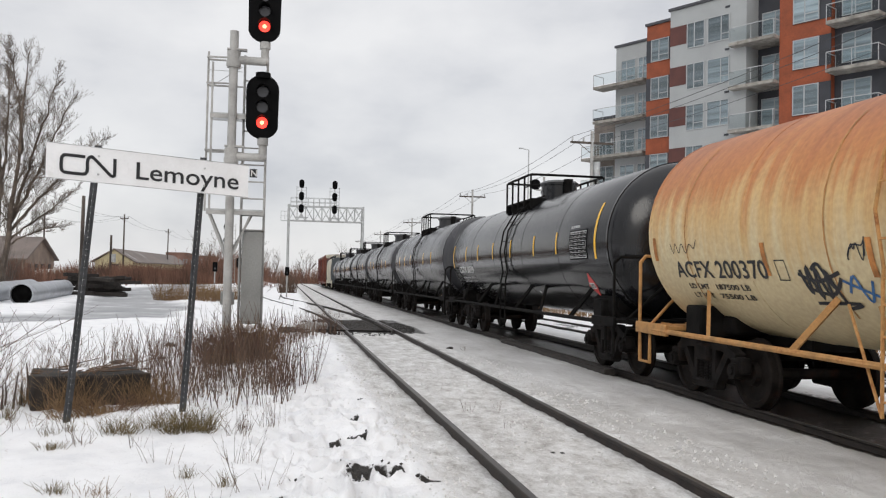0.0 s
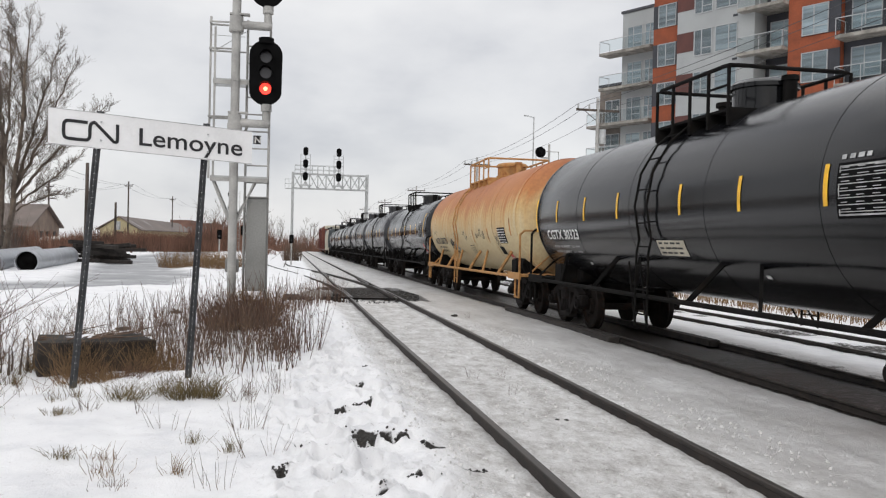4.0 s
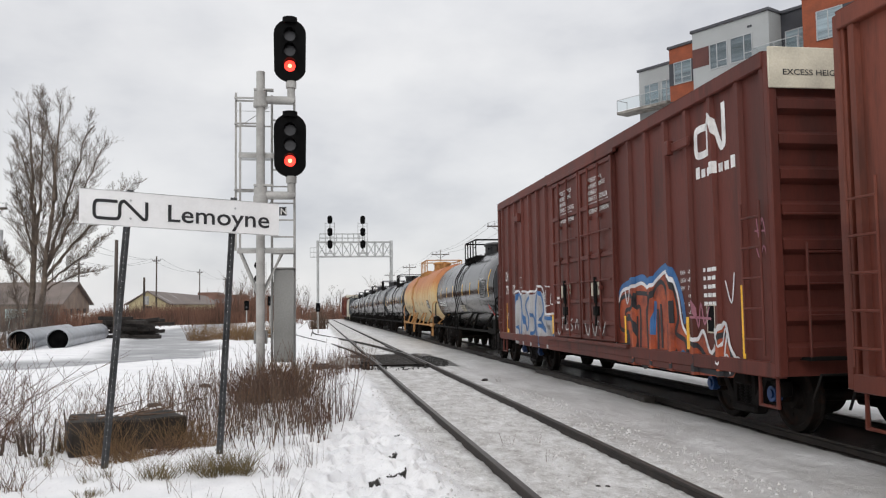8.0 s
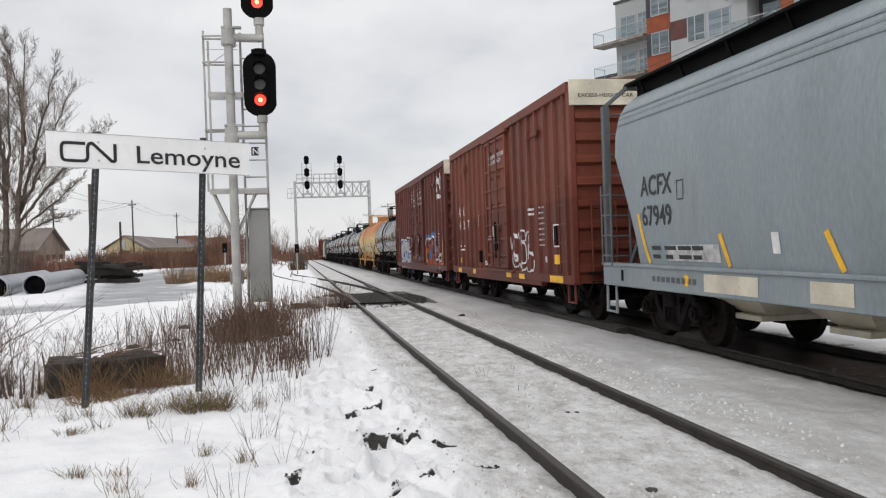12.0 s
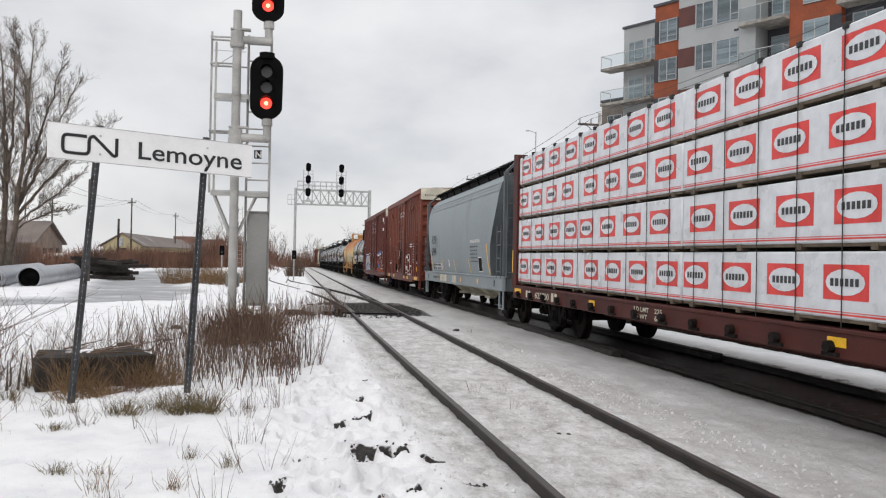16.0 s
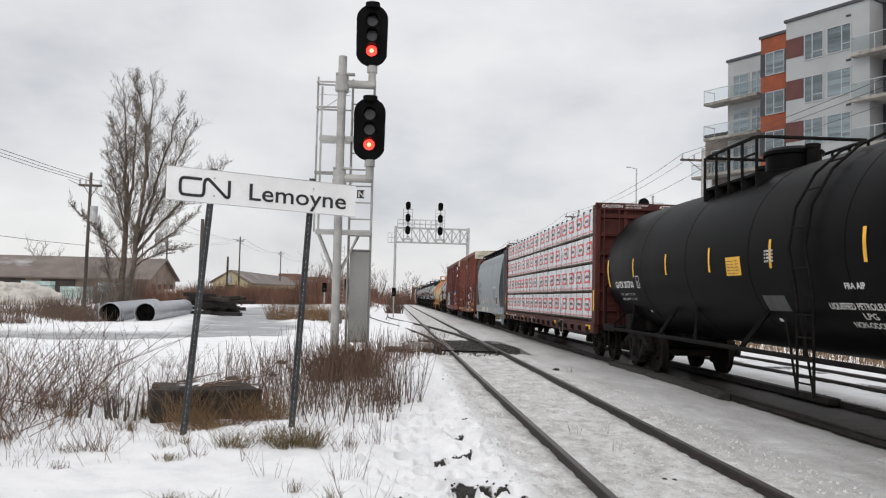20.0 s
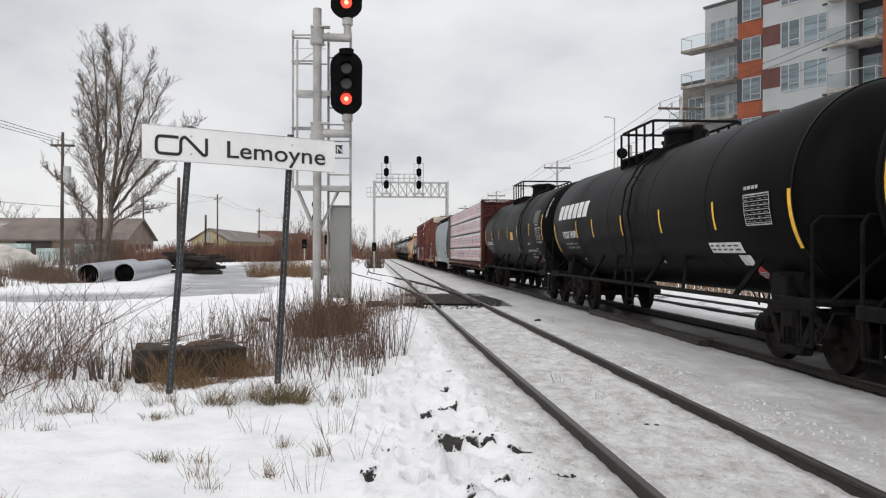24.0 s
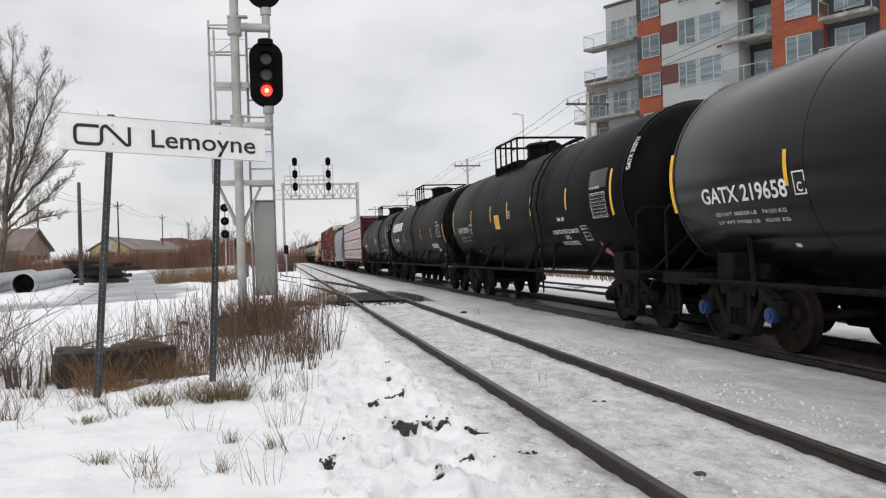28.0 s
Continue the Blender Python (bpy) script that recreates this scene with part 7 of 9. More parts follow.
    if sill_pipe:
        for sx in (-1, 1):
            bm = bmesh.new()
            rod(bm, (sx * 1.47, -L / 2 + 1.0, 0.93), (sx * 1.47, L / 2 - 1.0, 0.93), 0.038, 8)
            part("side_sill", bm, steel, car)
            n = 6
            for k in range(n):
                y = (-0.5 + (k + 0.5) / n) * (L - 3.4)
                bm = bmesh.new()
                dy = 0.45 if k % 2 else -0.45
                beam(bm, (sx * 1.46, y, 0.94), (sx * R * 0.80, y + dy, zc - R * 0.58), 0.05, 0.07)
                part("brace", bm, steel, car)
    for sx in (-1, 1):
        bm = bmesh.new()
        pts = [(sx * 1.5, 0.45), (sx * 1.5, zc - 0.75)] + [(sx * (R + 0.09) * math.cos(a), zc + (R + 0.09) * math.sin(a)) for a in (-0.35, 0.0, 0.35, 0.7, 1.0, 1.25)]
        for dy in (-0.22, 0.22):
            bar(bm, [(x, ladder_at + dy, z) for x, z in pts], 0.02)
        for (x0, z0), (x1, z1) in zip(pts, pts[1:]):
            m = max(1, int(math.hypot(x1 - x0, z1 - z0) / 0.3))
            for k in range(m):
                f = (k + 0.5) / m
                x, z = x0 + (x1 - x0) * f, z0 + (z1 - z0) * f
                rod(bm, (x, ladder_at - 0.22, z), (x, ladder_at + 0.22, z), 0.013, 6)
        bar(bm, [(sx * 1.5, ladder_at + 0.22, 0.45), (sx * 1.3, ladder_at + 0.95, zc - R * 0.62)], 0.018)
        bar(bm, [(sx * 1.5, ladder_at - 0.22, 0.45), (sx * 1.3, ladder_at + 0.5, zc - R * 0.62)], 0.018)
        part("ladder", bm, steel, car)
    top = zc + R
    crown = L / 2 - dome_at if turning or L < 16 else 0.0
    bm = bmesh.new()
    lathe_z(bm, [(top - 0.15, 0.50), (top + 0.02, 0.50), (top + 0.03, 0.46), (top + dome - 0.16, 0.46), (top + dome - 0.15, 0.51), (top + dome - 0.09, 0.51), (top + dome - 0.03, 0.44), (top + dome, 0.25)], 0, crown - 0.2, 24)
    part("manway", bm, steel if steel is ORANGE_STEEL else paint, car)
    back = crown - platform * 0.62
    bm = bmesh.new()
    for sx in (-1, 1):
        bx(bm, sx * 0.55, sx * 0.95, back, crown + platform, top - 0.14, top - 0.10)
        for k in range(5):
            y = back + k * (crown + platform - back) / 4
            bx(bm, sx * 0.52, sx * 0.98, y - 0.03, y + 0.03, top - 0.35, top - 0.10)
    part("walkway", bm, steel, car)
    zt = top + 0.50
    ys = [back + (crown + platform - back) * k / 4 for k in range(5)]
    for sx in (-1, 1):
        for y in ys:
            bm = bmesh.new()
            rod(bm, (sx * 0.97, y, top - 0.3), (sx * 0.97, y, zt), 0.026, 6)
            part("railing_post", bm, steel, car)
        bm = bmesh.new()
        bar(bm, [(0, ys[0], zt), (sx * 0.82, ys[0], zt), (sx * 0.93, ys[0] + 0.03, zt), (sx * 0.97, ys[0] + 0.14, zt), (sx * 0.97, ys[-1] - 0.14, zt), (sx * 0.93, ys[-1] - 0.03, zt), (sx * 0.82, ys[-1], zt), (0, ys[-1], zt)], 0.03)
        part("handrail", bm, steel, car)
        bm = bmesh.new()
        rod(bm, (sx * 0.97, ys[0], zt - 0.28), (sx * 0.97, ys[1], zt - 0.28), 0.02, 6)
        part("mid_rail", bm, steel, car)
    for dy, r, h in ((-0.78, 0.10, 0.35), (0.62, 0.10, 0.3), (0.9, 0.16, 0.22)):
        bm = bmesh.new()
        rod(bm, (0.05, crown + dy, top - 0.1), (0.05, crown + dy, top + h), r, 12)
        rod(bm, (0.05, crown + dy, top + h), (0.05, crown + dy, top + h + 0.07), r * 1.25, 12)
        part("valve", bm, steel, car)
    bm = bmesh.new()
    rod(bm, (-0.9, -L / 2 + 1.35, 1.20), (-0.9, -L / 2 + 2.3, 1.20), 0.24, 16)
    rod(bm, (-0.9, -L / 2 + 1.30, 1.20), (-0.9, -L / 2 + 2.35, 1.20), 0.14, 12)
    part("air_reservoir", bm, UNDER if under is None else under, car)
    couplers(car, L, UNDER)
    return car, L, on_tank(R, zc, L)


def stripes(car, place, us, v0, v1, ends=(), ev0=-0.35, ev1=0.75, mat_=None, w=0.075):
    for u in us:
        decal("reflective_stripe", [(u, u + w, v0, v1)], mat_ or YELLOW_PRINT, car, place, "", 0.12)
    for u in ends:
        decal("reflective_stripe", [(u, u + w + 0.02, ev0, ev1)], mat_ or YELLOW_PRINT, car, place, "", 0.12)


def box_outline(u, v, w, h, t=0.025):
    return [(u, u + w, v, v + t), (u, u + w, v + h - t, v + h), (u, u + t, v, v + h), (u + w - t, u + w, v, v + h)]


def data_panel(car, place, u, v, w, h, rows, rng, mat_=None):
    q = box_outline(u, v, w, h, 0.018)
    for r in range(rows):
        y = v + h - (r + 0.7) * h / (rows + 0.3)
        q.append((u, u + w, y - 0.006, y + 0.004))
        q += [(u + 0.04 + k * w / 4, u + 0.04 + k * w / 4 + w / 4 * rng.uniform(0.4, 0.75), y + 0.022, y + h / rows * 0.42) for k in range(4)]
    decal("data_panel", q, mat_ or DIM_PRINT, car, place)


def placard(car, place, u, v, number, size=0.27):
    pts = [(u, v - size * 1.4), (u + size, v), (u, v + size * 1.4), (u - size, v)]
    pl = blob("placard", pts, RED_PRINT, car, place, "red and white diamond hazard placard", 0.004)
    decal("placard_band", [(u - size * 0.62, u + size * 0.62, v - size * 0.34, v + size * 0.34)], WHITE_PRINT, pl, lambda a, b, l=0.0: place(a, b, 0.008))
    pts, faces = letters(number, size * 0.42, 0.03)
    wd = max(p[0] for p in pts)
    part("placard_number", raw("placard_number", [place(u - wd / 2 + a, v - size * 0.2 + b, 0.012) for a, b in pts], faces, BLACK_PRINT), None, pl)


def ladder_flat(car, mat_, x, y0, y1, z0, z1, n, r=0.016):
    bm = bmesh.new()
    for y in (y0, y1):
        rod(bm, (x, y, z0), (x, y, z1), r, 6)
    for k in range(n):
        z = z0 + (k + 0.5) * (z1 - z0) / n
        rod(bm, (x, y0, z), (x, y1, z), r, 6)
    part("ladder", bm, mat_, car)


RIBS = {}


def rib_height(y, ribs):
    d = min(abs(y - r) for r in ribs)
    return 0.062 * min(1.0, max(0.0, (0.066 - d) / 0.022))


def paint_over_ribs(car):
    """Lets every mark painted on the side panels follow the ribs it runs across."""
    h, ribs = RIBS[car.name]
    for ob in list(car.children_recursive):
        if ob.type != "MESH" or not ob.data.materials or ob.data.materials[0] not in PAINTS:
            continue
        xs = [v.co.x for v in ob.data.vertices]
        if min(xs) < -1.56 or max(xs) > -1.53:
            continue
        bm = bmesh.new()
        bm.from_mesh(ob.data)
        lo, hi = min(v.co.y for v in bm.verts), max(v.co.y for v in bm.verts)
        for r in ribs:
            for d in (-0.066, -0.044, 0.044, 0.066):
                if lo < r + d < hi:
                    bmesh.ops.bisect_plane(bm, geom=bm.verts[:] + bm.edges[:] + bm.faces[:], plane_co=(0, r + d, 0), plane_no=(0, 1, 0))
        for v in bm.verts:
            v.co.x -= rib_height(v.co.y, ribs)
        bm.to_mesh(ob.data)
        bm.free()


def box_car(name, label, front, rear, paint, doors, cap="cap", turning=True, spacing=0.62, band=True, inset=0.62, first=0.06):
    car, Lc = start_car(name, label, "boxcar", front, rear)
    couplers(car, Lc)
    L = Lc - 2 * inset
    h = L / 2
    z0, z1 = 0.72, 4.78
    bm = bmesh.new()
    bx(bm, -1.53, 1.53, -h + 0.06, h - 0.06, 0.95, z1 - 0.06)
    body = part("body", bm, paint, car)
    lo, hi = min(d[0] for d in doors), max(d[1] for d in doors)
    for sx in (-1, 1):
        us = []
        u = first
        while u < L - 0.05:
            if not lo - 0.12 < u < hi + 0.12:
                us.append(u)
            u += spacing
        us += [L - 0.07]
        for u in us:
            bm = bmesh.new()
            y = h - u
            plate(bm, [(sx * 1.53, y - 0.066, 0.96), (sx * 1.592, y - 0.044, 0.96), (sx * 1.592, y + 0.044, 0.96), (sx * 1.53, y + 0.066, 0.96)], (0, 0, z1 - 0.2 - 0.96))
            part("rib", bm, paint, body)
        bm = bmesh.new()
        bx(bm, sx * 1.44, sx * 1.60, -h, h, 0.78, 0.97, 0.012)
        bx(bm, sx * 1.46, sx * 1.585, -h + 2.2, h - 2.2, z0 - 0.04, 0.79, 0.01)
        part("side_sill", bm, paint, car)
        bm = bmesh.new()
        bx(bm, sx * 1.48, sx * 1.62, -h, h, z1 - 0.2, z1, 0.015)
        part("roof_rail", bm, paint, car)
        for u0, u1 in doors:
            bm = bmesh.new()
            ya, yb = h - u1, h - u0
            bx(bm, sx * 1.52, sx * 1.585, ya, yb, 1.02, 4.50, 0.01)
            d = part("door", bm, paint, car)
            for z in (1.02, 1.32, 1.75, 2.62, 3.62, 4.40):
                bm = bmesh.new()
                bx(bm, sx * 1.58, sx * 1.625, ya + 0.02, yb - 0.02, z, z + 0.09, 0.012)
                part("door_rib", bm, paint, d)
            for y in (ya + 0.04, yb - 0.04):
                bm = bmesh.new()
                bx(bm, sx * 1.58, sx * 1.63, y - 0.04, y + 0.04, 1.02, 4.50, 0.012)
                part("door_stile", bm, paint, d)
            for y in (ya + (yb - ya) * 0.36, ya + (yb - ya) * 0.68):
                bm = bmesh.new()
                rod(bm, (sx * 1.645, y, 1.06), (sx * 1.645, y, 4.45), 0.022, 8)
                for z in (1.3, 2.0, 2.7, 3.4, 4.1):
                    bx(bm, sx * 1.60, sx * 1.67, y - 0.05, y + 0.05, z, z + 0.07)
                part("lock_rod", bm, paint, d)
            bm = bmesh.new()
            beam(bm, (sx * 1.655, ya + (yb - ya) * 0.50, 1.75), (sx * 1.655, ya + (yb - ya) * 0.50, 2.25), 0.05, 0.06)
            rod(bm, (sx * 1.66, ya + (yb - ya) * 0.50, 1.3), (sx * 1.66, ya + (yb - ya) * 0.45, 2.1), 0.02, 6)
            bx(bm, sx * 1.60, sx * 1.66, ya + (yb - ya) * 0.44, ya + (yb - ya) * 0.58, 1.50, 1.68, 0.01)
            part("door_lever", bm, UNDER, d)
            bm = bmesh.new()
            bx(bm, sx * 1.655, sx * 1.675, ya + (yb - ya) * 0.555, ya + (yb - ya) * 0.595, 1.88, 2.14, 0.004)
            part("instruction_plate", bm, CREAM, d, "small white instruction plate")
            for z in (2.18, 3.12):
                bm = bmesh.new()
                rod(bm, (sx * 1.648, ya + 0.08, z), (sx * 1.648, yb - 0.08, z), 0.018, 6)
                part("cross_rod", bm, paint, d)
        bm = bmesh.new()
        bx(bm, sx * 1.58, sx * 1.66, h - hi - 0.6, h - lo + 0.6, 0.93, 1.00, 0.01)
        part("door_track", bm, paint, car)
        bm = bmesh.new()
        bx(bm, sx * 1.58, sx * 1.66, h - hi - 0.2, h - lo + 0.2, 4.50, 4.58, 0.01)
        part("door_track", bm, paint, car)
        for s in (-1, 1):
            ladder_flat(car, paint, sx * 1.66, s * (h - 0.12), s * (h - 0.56), 1.05, 2.95, 5)
            bm = bmesh.new()
            bar(bm, [(sx * 1.52, s * (h - 0.1), 0.85), (sx * 1.52, s * (h - 0.1), 0.42), (sx * 1.52, s * (h - 0.5), 0.42), (sx * 1.52, s * (h - 0.5), 0.85)], 0.022)
            part("step_stirrup", bm, paint, car)
            bm = bmesh.new()
            bx(bm, sx * 1.585, sx * 1.64, s * (h - 2.05), s * (h - 2.65), 4.02, 4.16, 0.015)
            bx(bm, sx * 1.60, sx * 1.70, s * (h - 2.60), s * (h - 2.72), 3.98, 4.2, 0.01)
            part("jacking_bracket", bm, paint, car)
    bm = bmesh.new()
    plate(bm, [(-1.62, -h, z1), (-1.0, -h, z1 + 0.06), (0, -h, z1 + 0.09), (1.0, -h, z1 + 0.06), (1.62, -h, z1), (1.6, -h, z1 - 0.05), (-1.6, -h, z1 - 0.05)], (0, L, 0))
    roof = part("roof", bm, paint, car)
    for k in range(int(L / 1.1)):
        bm = bmesh.new()
        y = -h + 0.55 + k * 1.1
        plate(bm, [(-1.6, y - 0.04, z1 + 0.005), (0, y - 0.04, z1 + 0.12), (1.6, y - 0.04, z1 + 0.005), (1.6, y - 0.04, z1 - 0.01), (0, y - 0.04, z1 + 0.05), (-1.6, y - 0.04, z1 - 0.01)], (0, 0.08, 0))
        part("roof_rib", bm, paint, roof)
    for s in (-1, 1):
        bm = bmesh.new()
        bx(bm, -1.58, 1.58, s * (h - 0.07), s * h, 0.80, z1 - 0.02, 0.01)
        end = part("end_wall", bm, paint, car)
        for k in range(8):
            z = 0.98 + k * 0.43
            bm = bmesh.new()
            plate(bm, [(-1.48, s * h, z), (-1.48, s * (h + 0.10), z + 0.06), (-1.48, s * (h + 0.10), z + 0.17), (-1.48, s * h, z + 0.23)], (2.96, 0, 0))
            part("end_corrugation", bm, paint, end)
        for sx in (-1, 1):
            bm = bmesh.new()
            bx(bm, sx * 1.48, sx * 1.60, s * (h - 0.02), s * (h + 0.09), 0.80, z1 - 0.02, 0.015)
            part("corner_post", bm, paint, end)
        if band and s < 0:
            bm = bmesh.new()
            bx(bm, -1.595, 1.595, s * (h + 0.092), s * (h + 0.125), 4.30, z1 + 0.03, 0.008)
            bd = part("height_band", bm, CREAM, end, "cream band with black lettering")
            lettering("lettering", "EXCESS HEIGHT CAR", 0.07, BLACK_PRINT, bd, lambda u, v, l=0.0: (-1.42 + u, -h - 0.131, 4.46 + v), bold=0.015, width=1.22)
        bm = bmesh.new()
        for xx in (-1.25, -0.75):
            rod(bm, (xx, s * (h + 0.2), 1.0), (xx, s * (h + 0.2), 2.4), 0.016, 6)
        for k in range(4):
            rod(bm, (-1.25, s * (h + 0.2), 1.15 + 0.38 * k), (-0.75, s * (h + 0.2), 1.15 + 0.38 * k), 0.014, 6)
        rod(bm, (-1.5, s * (h + 0.16), 2.75), (1.3, s * (h + 0.16), 2.75), 0.016, 6)
        part("end_ladder", bm, paint, car)
        bm = bmesh.new()
        bx(bm, -1.3, 1.3, s * (h + 0.02), s * (h + 0.26), 1.0, 1.04)
        part("crossover_platform", bm, UNDER, car)
        bm = bmesh.new()
        rod(bm, (0.55, s * (h + 0.16), 2.05), (0.55, s * (h + 0.20), 2.05), 0.26, 18)
        part("brake_wheel", bm, UNDER, car)
        truck(car, s * (h - 1.75), turning, cap)
    bm = bmesh.new()
    bx(bm, -0.28, 0.28, -h, h, 0.74, 0.96)
    for k in range(7):
        y = -h + 2.6 + k * (L - 5.2) / 6
        bx(bm, -1.42, 1.42, y - 0.08, y + 0.08, 0.62, 0.95)
    bx(bm, -0.34, 0.34, -h + 3.1, h - 3.1, 0.40, 0.90)
    bx(bm, -0.9, -0.3, -h + 3.4, h - 3.4, 0.60, 0.90)
    bx(bm, 0.35, 0.95, -h + 3.4, h - 3.4, 0.55, 0.90)
    part("underframe", bm, UNDER, car)
    bm = bmesh.new()
    rod(bm, (-0.7, -0.6, 0.66), (-0.7, 0.6, 0.66), 0.2, 14)
    bx(bm, 0.4, 0.8, -0.9, -0.3, 0.55, 0.8)
    part("brake_reservoir", bm, UNDER, car)
    RIBS[car.name] = (h, [h - u for u in us])
    return car, L, lambda u, v, lift=0.0: (-(1.535 + lift), h - u, v), lambda u, v, lift=0.0: (-(1.600 + lift), h - u, v)


def grain_hopper(name, label, front, rear, paint, dark, turning=True, detail=True):
    car, Lc = start_car(name, label, "covered hopper", front, rear)
    h = Lc / 2 - 0.9
    # rounded side walls that taper in at the ends, as loops from the sill to the roof
    prof = [(1.16, 1.50, 1.45), (1.6, 1.56, 1.45), (2.1, 1.60, 1.30), (2.6, 1.60, 1.02), (3.05, 1.585, 0.72), (3.4, 1.54, 0.66), (3.7, 1.47, 0.66), (3.9, 1.36, 0.68), (4.05, 1.18, 0.72), (4.13, 0.9, 0.78)]
    bm = bmesh.new()
    rings = []
    for z, w, cut in prof:
        y = h - cut
        rings.append([bm.verts.new(p) for p in ((-w, -y, z), (w, -y, z), (w, y, z), (-w, y, z))])
    for a, b in zip(rings, rings[1:]):
        for i in range(4):
            bm.faces.new((a[i], a[(i + 1) % 4], b[(i + 1) % 4], b[i]))
    bm.faces.new(rings[0][::-1])
    bm.faces.new(rings[-1])
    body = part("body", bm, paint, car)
    # the end faces take the darker grey: their shade is painted in
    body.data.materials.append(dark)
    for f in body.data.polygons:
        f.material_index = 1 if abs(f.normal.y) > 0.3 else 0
    for sx in (-1, 1):
        bm = bmesh.new()
        bx(bm, sx * 1.47, sx * 1.57, -h, h, 0.86, 1.22, 0.015)
        bx(bm, sx * 1.42, sx * 1.60, -h, h, 1.20, 1.25, 0.01)
        part("side_sill", bm, paint, car)
        for z in (3.56, 3.66, 3.76):
            bm = bmesh.new()
            w = 1.505 - (z - 3.56) * 0.32
            bx(bm, sx * (w - 0.03), sx * (w + 0.012), -h + 0.7, h - 0.7, z, z + 0.03)
            part("side_bead", bm, paint, body)
        bm = bmesh.new()
        for k in range(9):
            y = -h + 0.9 + k * (2 * h - 1.8) / 8
            beam(bm, (sx * 1.05, y, 4.02), (sx * 1.18, y, 4.32), 0.04, 0.04)
        bx(bm, sx * 1.02, sx * 1.22, -h + 0.35, h - 0.35, 4.30, 4.34)
        part("running_board", bm, SIGNAL_BLACK, car)
        bm = bmesh.new()
        bx(bm, sx * 1.02, sx * 1.05, -h + 0.5, h - 0.5, 4.02, 4.30)
        part("hatch_coaming", bm, SIGNAL_BLACK, car)
    for k in range(5):
        bm = bmesh.new()
        y = -h + 1.7 + k * (2 * h - 3.4) / 4
        bx(bm, -0.32, 0.32, y - 0.75, y + 0.75, 4.12, 4.24, 0.03)
        part("roof_hatch", bm, paint, car)
    for s in (-1, 1):
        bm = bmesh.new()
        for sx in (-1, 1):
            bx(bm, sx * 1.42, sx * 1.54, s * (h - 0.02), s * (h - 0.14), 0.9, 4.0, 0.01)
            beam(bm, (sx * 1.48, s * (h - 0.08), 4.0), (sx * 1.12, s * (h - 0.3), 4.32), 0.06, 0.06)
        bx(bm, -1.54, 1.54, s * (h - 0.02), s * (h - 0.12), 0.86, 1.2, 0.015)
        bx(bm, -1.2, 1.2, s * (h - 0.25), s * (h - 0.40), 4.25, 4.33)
        # end frame, struts and ladders share the shade-painted grey
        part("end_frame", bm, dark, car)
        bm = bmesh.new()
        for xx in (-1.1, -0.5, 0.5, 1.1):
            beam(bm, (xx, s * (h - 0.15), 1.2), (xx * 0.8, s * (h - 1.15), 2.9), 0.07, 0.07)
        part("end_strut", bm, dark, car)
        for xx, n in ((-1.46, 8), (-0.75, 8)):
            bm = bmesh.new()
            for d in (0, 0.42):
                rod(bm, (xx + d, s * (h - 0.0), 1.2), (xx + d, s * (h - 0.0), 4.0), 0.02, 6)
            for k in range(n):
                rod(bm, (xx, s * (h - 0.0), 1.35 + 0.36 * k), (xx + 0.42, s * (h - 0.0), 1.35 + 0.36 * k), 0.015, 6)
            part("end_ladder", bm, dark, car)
        for sx in (-1, 1):
            ladder_flat(car, dark, sx * 1.60, s * (h - 0.08), s * (h - 0.50), 1.2, 2.6, 4)
            bm = bmesh.new()
            bar(bm, [(sx * 1.52, s * (h - 0.06), 0.9), (sx * 1.52, s * (h - 0.06), 0.40), (sx * 1.52, s * (h - 0.46), 0.40), (sx * 1.52, s * (h - 0.46), 0.9)], 0.022)
            part("step_stirrup", bm, paint, car)
        bm = bmesh.new()
        rod(bm, (0.6, s * (h - 0.3), 1.45), (0.6, s * (h - 1.1), 1.45), 0.2, 12)
        bx(bm, -1.5, 1.5, s * (h - 0.05), s * (h - 1.2), 1.16, 1.2)
        part("brake_gear", bm, UNDER, car)
        truck(car, s * (h - 1.55), turning)
    for k in range(4):
        y = (-1.5 + k) * (2 * h - 4.2) / 4
        bm = bmesh.new()
        w = (2 * h - 4.4) / 8
        a = [(-1.40, y - w, 1.16), (1.40, y - w, 1.16), (1.40, y + w, 1.16), (-1.40, y + w, 1.16)]
        b = [(-0.55, y - 0.3, 0.52), (0.55, y - 0.3, 0.52), (0.55, y + 0.3, 0.52), (-0.55, y + 0.3, 0.52)]
        va, vb = [bm.verts.new(p) for p in a], [bm.verts.new(p) for p in b]
        for i in range(4):
            bm.faces.new((va[i], va[(i + 1) % 4], vb[(i + 1) % 4], vb[i]))
        bm.faces.new(vb)
        bm.faces.new(va[::-1])
        bx(bm, -0.7, 0.7, y - 0.36, y + 0.36, 0.46, 0.54, 0.01)
        part("discharge_bay", bm, CREAM if detail else UNDER, car, "dust-stained discharge bay")
    bm = bmesh.new()
    bx(bm, -0.28, 0.28, -h, h, 0.74, 0.96)
    part("centre_sill", bm, UNDER, car)
    couplers(car, Lc)
    L = 2 * h

    def place(u, v, lift=0.0):
        z = v
        w = 1.50
        for (za, wa, _), (zb, wb, _) in zip(prof, prof[1:]):
            if za <= z <= zb:
                w = wa + (wb - wa) * (z - za) / (zb - za)
        return (-(w + 0.010 + lift), h - u, v)
    return car, L, place, lambda u, v, lift=0.0: (-(1.612 + lift) if v > 1.2 else -(1.576 + lift), h - u, v)

# ---- the cars, from the head of the train to its tail; each with the marks it carries ----
rng = random.Random(11)


